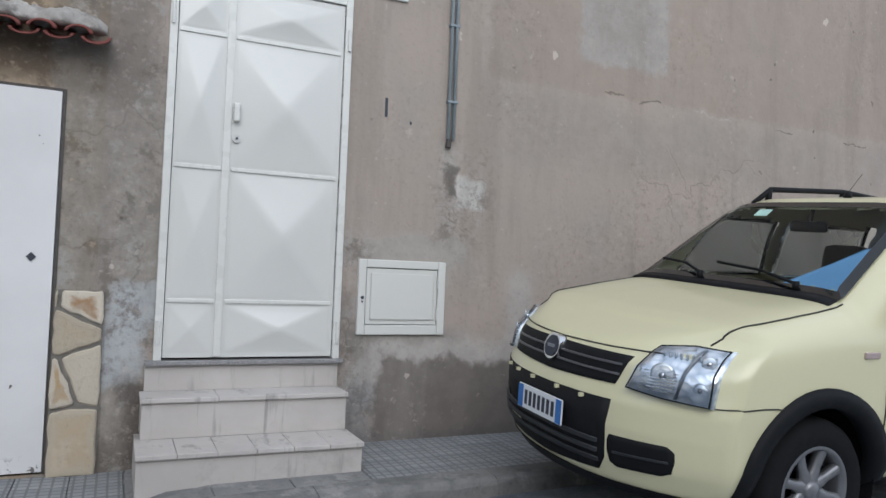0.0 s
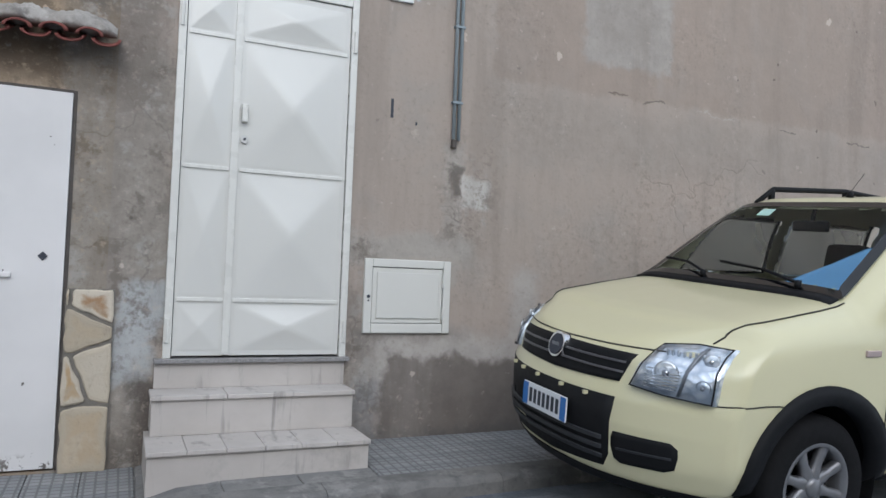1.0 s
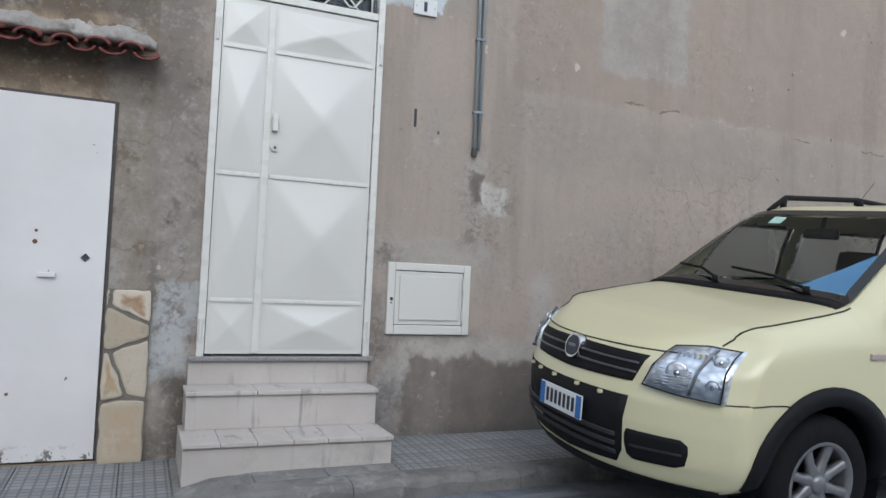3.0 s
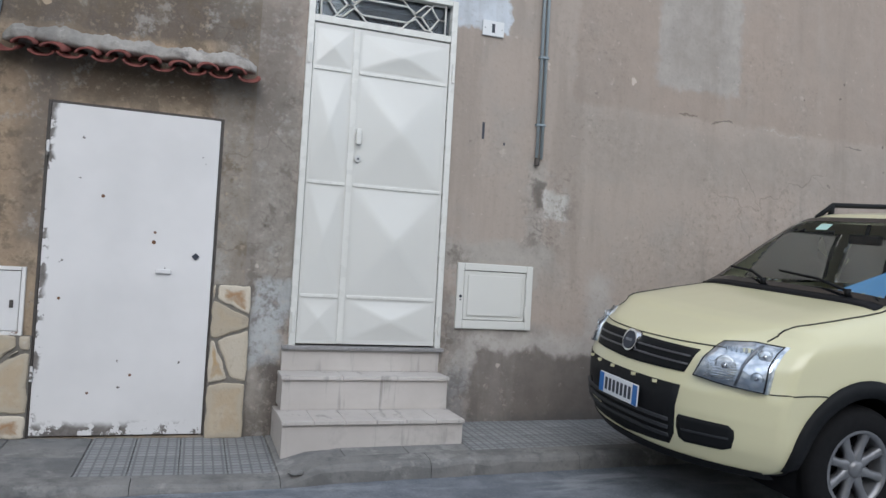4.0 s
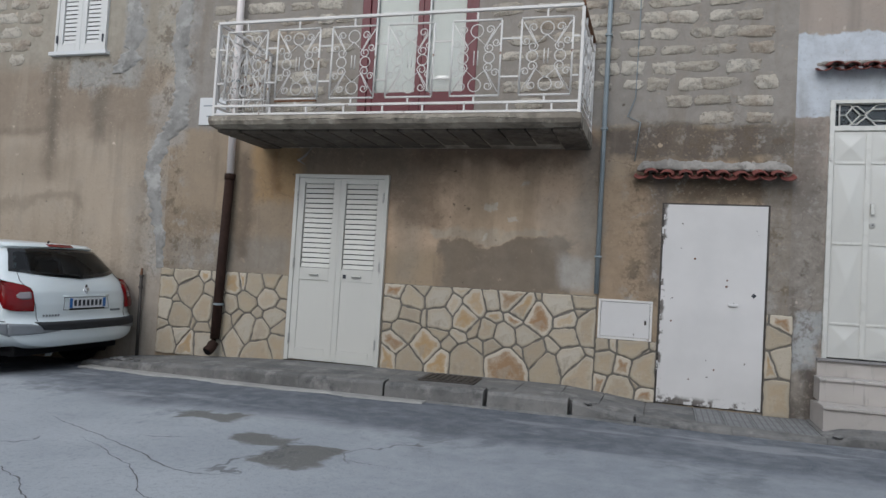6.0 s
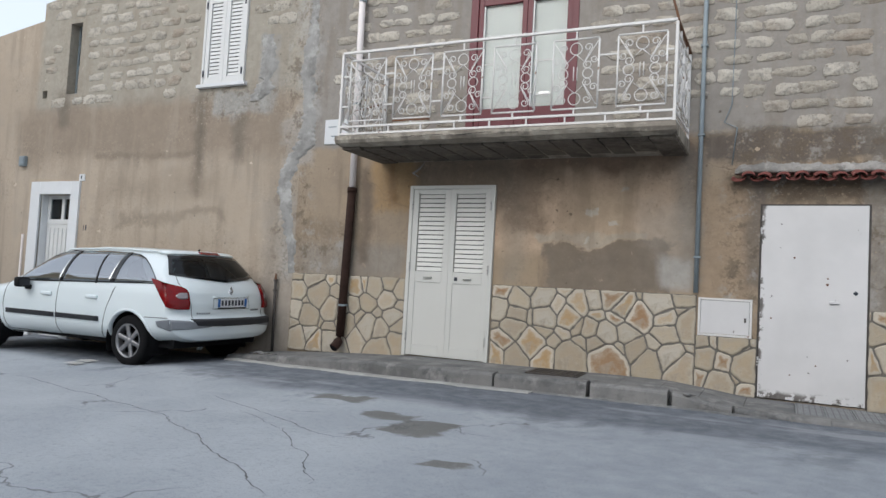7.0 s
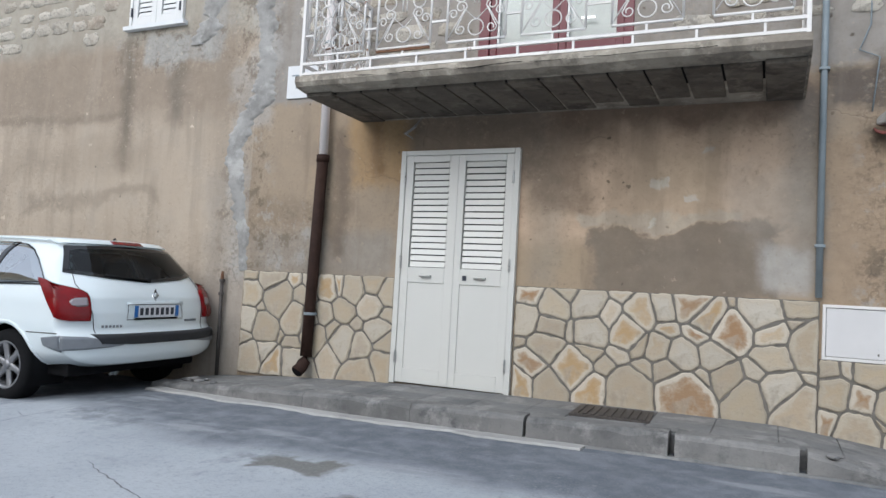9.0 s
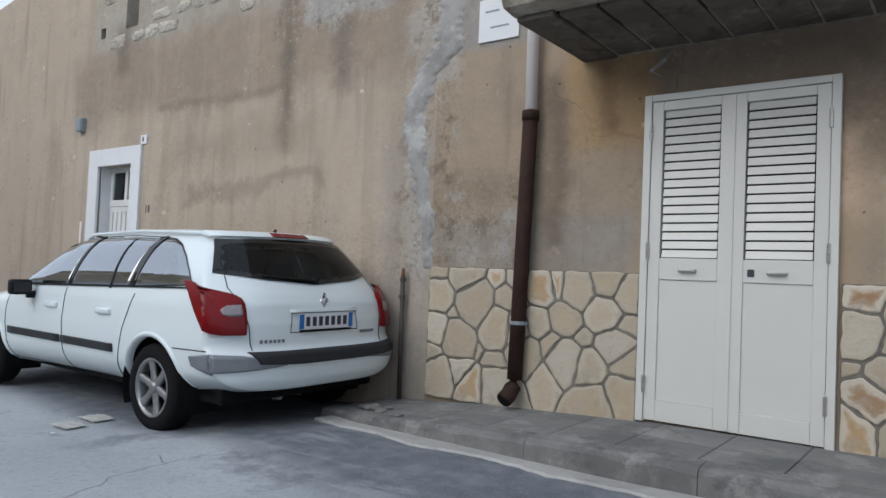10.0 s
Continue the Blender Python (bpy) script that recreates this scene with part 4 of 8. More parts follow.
cladding("cladding_low", (-1.742, -1.142, 0.285, 0.885), [(-1.71, 0.84), (-1.56, 0.86), (-1.37, 0.86), (-1.2, 0.87), (-1.67, 0.67), (-1.44, 0.64), (-1.29, 0.76), (-1.2, 0.6), (-1.71, 0.46), (-1.47, 0.39), (-1.3, 0.48), (-1.21, 0.37)],
         "ochre limestone cladding below a meter box")
cladding("cladding_strip", (-0.150, 0.085, 0.26, 1.235), [(-0.12, 1.19), (0.03, 1.18), (-0.05, 1.01), (-0.14, 1.06), (0.02, 0.83), (-0.11, 0.78), (-0.03, 0.67), (-0.04, 0.42)],
         "narrow strip of cream limestone cladding beside a white door")

# ---- doors and windows ----
def pyramid(bm, x0, x1, z0, z1, y, rise):
    """A pressed sheet-metal panel: four dished faces that meet in creases and a point outward."""
    n = 14
    vs = []
    for i in range(n + 1):
        row = []
        for j in range(n + 1):
            u, w = 2 * i / n - 1, 2 * j / n - 1
            h = (1 - max(abs(u), abs(w))) ** 1.25
            row.append(bm.verts.new((x0 + (x1 - x0) * i / n, y - rise * h, z0 + (z1 - z0) * j / n)))
        vs.append(row)
    for i in range(n):
        for j in range(n):
            a, b, c, d = vs[i][j], vs[i + 1][j], vs[i + 1][j + 1], vs[i][j + 1]
            if (i < n / 2) == (j < n / 2):
                bm.faces.new((a, b, c))
                bm.faces.new((a, c, d))
            else:
                bm.faces.new((a, b, d))
                bm.faces.new((b, c, d))
    return bm


def hinge(parent, x, y, z, mat=None, h=0.10, r=0.011):
    part("hinge", tube([(x, y, z), (x, y, z + h)], r, 8), mat or M_ALU, parent)


def tall_door():
    x0, x1, z0, z1 = TALL
    d = thing("door_tall", ((x0 + x1) / 2, FACE, z0), "tall ivory sheet-steel double door with pressed diamond panels", "door", kind="structure")
    y = FACE - 0.018
    fr = box(x0 - 0.012, x0 + 0.03, y - 0.012, FACE + 0.07, z0, z1, bevel=0.004)
    part("door_post", fr, M_IVORY, d)
    part("door_post", box(x1 - 0.03, x1 + 0.012, y - 0.012, FACE + 0.07, z0, z1, bevel=0.004), M_IVORY, d)
    part("door_head", box(x0 + 0.031, x1 - 0.031, y - 0.012, FACE + 0.07, z1 - 0.035, z1, bevel=0.004), M_IVORY, d)
    part("transom_bar", box(x0 + 0.031, x1 - 0.031, y - 0.01, FACE + 0.06, 3.005, 3.05, bevel=0.004), M_IVORY, d)
    # transom light with its wrought grille
    part("transom_pane", box(x0 + 0.031, x1 - 0.031, FACE + 0.03, FACE + 0.036, 3.05, z1 - 0.035), M_GLASS, d)
    g = bmesh.new()
    a, b, zl, zh = x0 + 0.07, x1 - 0.07, 3.05, z1 - 0.035
    zm, w = (zl + zh) / 2, (b - a)
    for x in (a, b):
        add_tube(g, [(x, FACE + 0.005, zl), (x, FACE + 0.005, zh)], 0.007)
    for s in (1, -1):
        pts = []
        for k, h in ((0, 0.0), (0.06, 0.0), (0.13, 0.085), (0.17, 0.085), (0.25, 0.02), (0.32, 0.055), (0.36, 0.055), (0.64, 0.055), (0.68, 0.055), (0.75, 0.02), (0.83, 0.085), (0.87, 0.085), (0.94, 0.0), (1, 0.0)):
            pts.append((a + w * k, FACE + 0.002, zm + s * h))
        add_tube(g, pts, 0.0065)
        pts = [(a + w * k, FACE + 0.008, zm + s * h) for k, h in ((0.0, 0.1), (0.10, 0.10), (0.2, 0.0), (0.25, 0.0), (0.36, 0.10), (0.64, 0.10), (0.75, 0.0), (0.8, 0.0), (0.90, 0.10), (1.0, 0.1))]
        add_tube(g, pts, 0.0065)
    part("transom_grille", g, M_IVORY, d, "thin ivory wrought-iron grille", smooth=True)
    # two leaves
    for name, a, b, cols in (("leaf_narrow", x0 + 0.034, 0.662, (x0 + 0.055, 0.632)), ("leaf_wide", 0.666, x1 - 0.034, (0.712, 1.300))):
        leaf = part(name, box(a, b, y + 0.004, FACE + 0.03, z0 + 0.012, 3.0, bevel=0.003), M_IVORY_SHEET, d)
        for pz0, pz1 in ((2.725, 2.965), (1.965, 2.675), (1.215, 1.915), (0.905, 1.165)):
            rise = 0.042 if name == "leaf_wide" else 0.026
            p = pyramid(bmesh.new(), cols[0], cols[1], pz0, pz1, y + 0.002, rise if pz1 - pz0 > 0.4 else rise * 0.75)
            part("diamond_panel", p, M_IVORY_SHEET, leaf, smooth=True)
        for z in (2.70, 1.94, 1.19):
            part("rail", box(cols[0] - 0.012, cols[1] + 0.012, y - 0.004, y + 0.006, z - 0.011, z + 0.011, bevel=0.003), M_IVORY, leaf)
    part("cover_strip", box(0.648, 0.690, y - 0.007, y + 0.003, z0 + 0.02, 2.99, bevel=0.003), M_IVORY, d)
    h = box(0.700, 0.732, y - 0.034, y + 0.002, 2.215, 2.32, bevel=0.006)
    part("pull_handle", h, M_IVORY, d)
    lk = tube([(0.722, y + 0.002, 2.118), (0.722, y - 0.012, 2.118)], 0.024, 14)
    k = part("lock", lk, M_STEEL, d)
    part("keyhole", tube([(0.722, y - 0.012, 2.118), (0.722, y - 0.016, 2.118)], 0.008, 8), M_INK, k)
    for z in (0.95, 2.72):
        for x in (x0 + 0.005, x1 - 0.005):
            hinge(d, x, y - 0.016, z, M_IVORY, 0.13)


def steps():
    s = thing("front_steps", (0.8, 3.95, 0.25), "pale pinkish marble doorsteps with dirty drip marks", "steps")
    part("granite_sill", box(0.295, 1.395, 4.205, FACE + 0.06, 0.838, 0.862, bevel=0.004), M_GRANITE, s, "speckled grey granite sill")
    part("riser", box(0.30, 1.37, 4.235, FACE, 0.70, 0.838), M_MARBLE, s)
    for a, b in ((0.277, 0.66), (0.663, 1.37)):
        part("tread", box(a, b, 3.985, 4.235, 0.675, 0.70, bevel=0.005), M_MARBLE, s)
    part("riser", box(0.285, 1.362, 4.005, FACE, 0.49, 0.675), M_MARBLE, s)
    for i in range(6):
        w = (1.372 - 0.254) / 6
        part("tread", box(0.254 + w * i + 0.001, 0.254 + w * (i + 1) - 0.001, 3.67, 4.004, 0.465, 0.49, bevel=0.005), M_MARBLE, s)
    part("riser", box(0.262, 1.364, 3.69, FACE, 0.2, 0.465), M_MARBLE, s)


def white_door():
    x0, x1, z0, z1 = WHITE
    d = thing("door_white", (x0, FACE, z0), "plain white steel door with paint peeling at its foot", "door", kind="structure")
    part("leaf", box(x0 + 0.008, x1 - 0.006, FACE - 0.014, FACE + 0.03, z0 + 0.012, z1 - 0.004, bevel=0.004), M_PEEL, d)
    bm = box(x0 - 0.012, x0 + 0.004, FACE - 0.006, FACE + 0.08, z0, z1 + 0.01)
    add_box(bm, x1 - 0.003, x1 + 0.014, FACE - 0.006, FACE + 0.08, z0, z1 + 0.01)
    add_box(bm, x0 + 0.005, x1 - 0.004, FACE - 0.006, FACE + 0.08, z1 - 0.001, z1 + 0.012)
    part("frame", bm, M_IRON, d, "thin rusty steel frame")
    y = FACE - 0.014
    part("latch", box(-0.495, -0.405, y - 0.02, y, 1.285, 1.312, bevel=0.006), M_PEEL, d)
    for x, z, r in ((-0.515, 1.475, 0.013), (-0.512, 1.535, 0.009), (-0.816, 1.735, 0.011), (-1.017, 1.11, 0.009), (-0.60, 0.66, 0.009), (-0.83, 0.55, 0.008)):
        part("hole", tube([(x, y + 0.003, z), (x, y - 0.002, z)], r, 8), M_RUST, d)
    bm = add_prism(bmesh.new(), [(-0.267 + 0.024, 1.40), (-0.267, 1.424), (-0.267 - 0.024, 1.40), (-0.267, 1.376)], y - 0.006, y + 0.002)
    part("keyhole_plate", bm, M_INK, d, "dark diamond keyhole plate")
    for z in (0.62, 1.95):
        hinge(d, x0 + 0.004, y - 0.012, z, M_PEEL, 0.09, 0.009)


def louvre_leaf(parent, a, b, z0, z1, y, mat, lz0, lz1, slats):
    """One leaf: stiles, rails, lower panel and a bank of slats."""
    leaf = part("leaf", box(a, a + 0.075, y - 0.02, y + 0.02, z0, z1, bevel=0.004), mat, parent)
    part("stile", box(b - 0.075, b, y - 0.02, y + 0.02, z0, z1, bevel=0.004), mat, leaf)
    part("top_rail", box(a + 0.0755, b - 0.0755, y - 0.02, y + 0.02, lz1, z1, bevel=0.004), mat, leaf)
    if lz0 - z0 > 0.3:
        part("lock_rail", box(a + 0.0755, b - 0.0755, y - 0.02, y + 0.02, lz0 - 0.14, lz0, bevel=0.004), mat, leaf)
        part("bottom_rail", box(a + 0.0755, b - 0.0755, y - 0.02, y + 0.02, z0, z0 + 0.13, bevel=0.004), mat, leaf)
        part("lower_panel", box(a + 0.0755, b - 0.0755, y - 0.010, y + 0.012, z0 + 0.131, lz0 - 0.141, bevel=0.002), mat, leaf)
    else:
        part("bottom_rail", box(a + 0.0755, b - 0.0755, y - 0.02, y + 0.02, z0, lz0, bevel=0.004), mat, leaf)
    # black sheet painting the dark gaps between the slats
    part("slat_gap_black", box(a + 0.0755, b - 0.0755, y + 0.024, y + 0.028, lz0, lz1), M_DARK, leaf)
    pitch = (lz1 - lz0) / slats
    me = None
    w = b - a - 0.168
    for i in range(slats):
        z = lz0 + pitch * (i + 0.5)
        if me is None:
            bm = add_box(bmesh.new(), -w / 2, w / 2, -0.004, 0.004, -pitch * 0.42, pitch * 0.42, m=Matrix.Rotation(radians(-15), 4, "X"))
            me = finish(bm, "slat", mat)
        ob = new("slat", me)
        ob.parent = leaf
        ob.location = Vector(((a + b) / 2, y, z)) - offset_of(leaf)
    return leaf


def louvre_door():
    x0, x1, z0, z1 = LOUV
    d = thing("door_louvre", ((x0 + x1) / 2, FACE, z0), "white aluminium double door with louvred upper halves", "door", kind="structure")
    y = FACE - 0.012
    part("frame_post", box(x0 - 0.005, x0 + 0.045, y - 0.03, FACE + 0.06, z0, z1, bevel=0.004), M_ALU, d)
    part("frame_post", box(x1 - 0.045, x1 + 0.005, y - 0.03, FACE + 0.06, z0, z1, bevel=0.004), M_ALU, d)
    part("frame_head", box(x0 + 0.046, x1 - 0.046, y - 0.03, FACE + 0.06, z1 - 0.045, z1, bevel=0.004), M_ALU, d)
    mid = -4.688
    for a, b in ((x0 + 0.048, mid - 0.002), (mid + 0.002, x1 - 0.048)):
        leaf = louvre_leaf(d, a, b, z0 + 0.012, z1 - 0.048, y, M_ALU, 1.43, 2.405, 17)
        c = (a + b) / 2
        part("pull", tube([(c - 0.05, y - 0.022, 1.352), (c - 0.045, y - 0.045, 1.352), (c + 0.045, y - 0.045, 1.352), (c + 0.05, y - 0.022, 1.352)], 0.011, 8), M_ALU, leaf, smooth=True)
    part("cover_strip", box(mid - 0.013, mid + 0.013, y - 0.027, y - 0.0205, z0 + 0.02, z1 - 0.05, bevel=0.002), M_ALU, d)
    part("lock", box(-4.583, -4.545, y - 0.026, y - 0.0205, 1.325, 1.37), M_INK, d, "black lock plate")
    for z in (0.55, 1.42, 2.2):
        for x in (x0 + 0.046, x1 - 0.046):
            hinge(d, x, y - 0.034, z, M_STEEL, 0.11)


def shutter_window():
    x0, x1, z0, z1 = WIN
    d = thing("window_shuttered", ((x0 + x1) / 2, FACE, z0), "white louvred window shutters, closed, with a thin sill", "window", kind="structure")
    y = FACE - 0.01
    mid = (x0 + x1) / 2
    part("window_frame", box(x0 - 0.01, x0 + 0.03, y - 0.03, FACE + 0.05, z0, z1, bevel=0.003), M_SHUT, d)
    part("window_frame", box(x1 - 0.03, x1 + 0.01, y - 0.03, FACE + 0.05, z0, z1, bevel=0.003), M_SHUT, d)
    part("window_frame", box(x0 + 0.031, x1 - 0.031, y - 0.03, FACE + 0.05, z1 - 0.04, z1, bevel=0.003), M_SHUT, d)
    for a, b in ((x0 + 0.032, mid - 0.002), (mid + 0.002, x1 - 0.032)):
        louvre_leaf(d, a, b, z0 + 0.01, z1 - 0.042, y, M_SHUT, z0 + 0.11, z1 - 0.13, 20)
    part("window_sill", box(x0 - 0.07, x1 + 0.06, FACE - 0.07, FACE + 0.04, z0 - 0.045, z0 + 0.004, bevel=0.005), M_WHITEWASH, d)
    for z in (4.2, 5.25):
        for x in (x0 + 0.03, x1 - 0.03):
            hinge(d, x, y - 0.034, z, M_INK, 0.1, 0.012)


def red_door():
    x0, x1, z0, z1 = REDD
    d = thing("door_balcony", ((x0 + x1) / 2, FACE, z0), "dark red balcony door with two white-curtained panes", "door", kind="structure")
    y = FACE + 0.03
    for a, b in ((x0, x0 + 0.10), (x1 - 0.08, x1)):
        part("door_post", box(a, b, y - 0.04, y + 0.05, z0, z1, bevel=0.006), M_RED, d)
    part("door_head", box(x0 + 0.101, x1 - 0.081, y - 0.04, y + 0.05, z1 - 0.09, z1, bevel=0.006), M_RED, d)
    for a, b in ((x0 + 0.103, -3.818), (-3.814, x1 - 0.083)):
        leaf = part("leaf", box(a, a + 0.065, y - 0.02, y + 0.03, z0 + 0.01, z1 - 0.092, bevel=0.005), M_RED, d)
        part("stile", box(b - 0.065, b, y - 0.02, y + 0.03, z0 + 0.01, z1 - 0.092, bevel=0.005), M_RED, leaf)
        part("bottom_panel", box(a + 0.0655, b - 0.0655, y - 0.012, y + 0.02, z0 + 0.01, 3.47, bevel=0.005), M_RED, leaf)
        part("moulding", box(a + 0.11, b - 0.11, y - 0.024, y - 0.0125, z0 + 0.12, 3.34, bevel=0.006), M_RED, leaf)
        part("middle_rail", box(a + 0.0655, b - 0.0655, y - 0.02, y + 0.03, 4.78, 4.86, bevel=0.005), M_RED, leaf)
        part("pane", box(a + 0.0655, b - 0.0655, y + 0.004, y + 0.009, 3.471, z1 - 0.092), M_PANE, leaf)
        part("curtain", box(a + 0.0655, b - 0.0655, y + 0.034, y + 0.04, 3.40, z1 - 0.092), M_CURTAIN, leaf, "white drawn curtain")
        part("pane_bead", box(a + 0.067, a + 0.085, y - 0.012, y + 0.003, 3.48, 4.775), M_SHUT, leaf)
    part("letter_catch", box(-3.62, -3.50, y - 0.03, y - 0.021, 3.62, 3.64), M_STEEL, d)


def small_white_door():
    x0, x1, z0, z1 = SMALL
    d = thing("door_far", ((x0 + x1) / 2, FACE, z0), "narrow white panelled door in a thick whitewashed surround", "door", kind="structure")
    part("surround", box(-12.66, x0, FACE - 0.035, FACE + 0.02, z0 - 0.1, 2.655, bevel=0.006), M_WHITEWASH, d)
    part("surround", box(x1, -11.455, FACE - 0.035, FACE + 0.02, z0 - 0.1, 2.655, bevel=0.006), M_WHITEWASH, d)
    part("surround", box(x0 + 0.001, x1 - 0.001, FACE - 0.035, FACE + 0.02, z1, 2.655, bevel=0.006), M_WHITEWASH, d)
    for a, b in ((x0 + 0.001, x0 + 0.012), (x1 - 0.012, x1 - 0.001)):
        part("reveal", box(a, b, FACE + 0.021, FACE + 0.2, z0, z1), M_WHITEWASH, d)
    y = FACE + 0.15
    part("leaf", box(x0 + 0.013, x1 - 0.013, y, y + 0.04, z0 + 0.01, 1.95), M_SHUT, d)
    part("head_rail", box(x0 + 0.013, x1 - 0.013, y, y + 0.04, 2.38, z1), M_SHUT, d)
    part("mid_rail", box(x0 + 0.013, x1 - 0.013, y - 0.012, y + 0.03, 1.951, 2.03, bevel=0.004), M_SHUT, d)
    xm = (x0 + x1) / 2
    for a, b in ((x0 + 0.013, x0 + 0.07), (xm - 0.03, xm + 0.03), (x1 - 0.07, x1 - 0.013)):
        part("muntin", box(a, b, y - 0.008, y + 0.03, 2.031, 2.379), M_SHUT, d)
    part("pane", box(x0 + 0.0705, x1 - 0.0705, y + 0.012, y + 0.017, 2.031, 2.379), M_GLASS, d)
    for i in range(7):
        x = x0 + 0.08 + (x1 - x0 - 0.16) * i / 6
        part("board", box(x - 0.03, x + 0.03, y - 0.014, y - 0.001, z0 + 0.15, 1.88, bevel=0.006), M_SHUT, d)


def slit_window():
    x0, x1, z0, z1 = SLIT
    d = thing("window_slit", ((x0 + x1) / 2, FACE, z0), "tall narrow window with a dark weathered frame", "window", kind="structure")
    y = FACE + 0.16
    for a, b, c, e in ((x0, x0 + 0.035, z0, z1), (x1 - 0.035, x1, z0, z1), (x0 + 0.036, x1 - 0.036, z1 - 0.04, z1), (x0 + 0.036, x1 - 0.036, 4.62, 4.68), (x0 + 0.036, x1 - 0.036, z0, z0 + 0.04)):
        part("window_frame", box(a, b, y, y + 0.04, c, e, bevel=0.003), M_GREYPIPE, d)
    part("pane", box(x0 + 0.036, x1 - 0.036, y + 0.015, y + 0.02, 4.681, z1 - 0.041), M_GLASS, d)
    part("lower_board", box(x0 + 0.036, x1 - 0.036, y + 0.012, y + 0.026, z0 + 0.041, 4.619), M_CEMENT, d)


tall_door()
steps()
white_door()
louvre_door()
shutter_window()
red_door()
small_white_door()
slit_window()


# ---- meter boxes ----
def meter_box_right():
    x0, x1, z0, z1 = 1.483, 2.066, 1.002, 1.466
    d = thing("meter_box", ((x0 + x1) / 2, FACE, z0), "white painted meter cupboard with a stepped frame, closed", "meter box")
    y = FACE
    for a, b, c, e in ((x0, x0 + 0.05, z0, z1), (x1 - 0.05, x1, z0, z1), (x0 + 0.051, x1 - 0.051, z1 - 0.05, z1), (x0 + 0.051, x1 - 0.051, z0, z0 + 0.06)):
        part("frame", box(a, b, y - 0.022, y + 0.03, c, e, bevel=0.006), M_ALU, d)
    door = part("cupboard_door", box(x0 + 0.054, x1 - 0.054, y - 0.012, y + 0.01, z0 + 0.064, z1 - 0.054, bevel=0.004), M_ALU, d)
    part("door_moulding", box(x0 + 0.082, x1 - 0.082, y - 0.02, y - 0.0125, z0 + 0.092, z1 - 0.082, bevel=0.006), M_ALU, door)
    for z in (z0 + 0.09, z1 - 0.17):
        hinge(d, x1 - 0.052, y - 0.026, z, M_ALU, 0.075, 0.010)
    part("keyhole", tube([(x0 + 0.028, y - 0.02, 1.23), (x0 + 0.028, y - 0.026, 1.23)], 0.011, 8), M_INK, d)
    part("keyhole", tube([(x0 + 0.028, y - 0.02, 1.205), (x0 + 0.028, y - 0.026, 1.205)], 0.006, 8), M_INK, d)


def meter_box_left():
    x0, x1, z0, z1 = -1.725, -1.195, 0.885, 1.285
    d = thing("meter_box", ((x0 + x1) / 2, FACE, z0), "dull white sheet meter cupboard in a stained frame", "meter box")
    y = FACE
    for a, b, c, e in ((x0, x0 + 0.022, z0, z1), (x1 - 0.022, x1, z0, z1), (x0 + 0.023, x1 - 0.023, z1 - 0.022, z1), (x0 + 0.023, x1 - 0.023, z0, z0 + 0.022)):
        part("frame", box(a, b, y - 0.024, y + 0.03, c, e, bevel=0.003), M_RAIL, d)
    part("cupboard_door", box(x0 + 0.026, x1 - 0.026, y - 0.016, y + 0.006, z0 + 0.026, z1 - 0.026, bevel=0.003), M_PEEL, d, origin=(x0 - 0.1, y, z0 - 0.4))
    part("catch", box(x1 - 0.075, x1 - 0.055, y - 0.024, y - 0.0165, 1.045, 1.09, bevel=0.002), M_IRON, d)


meter_box_right()
meter_box_left()


# ---- balcony ----
BX0, BX1, BY = -5.745, -1.875, 3.19


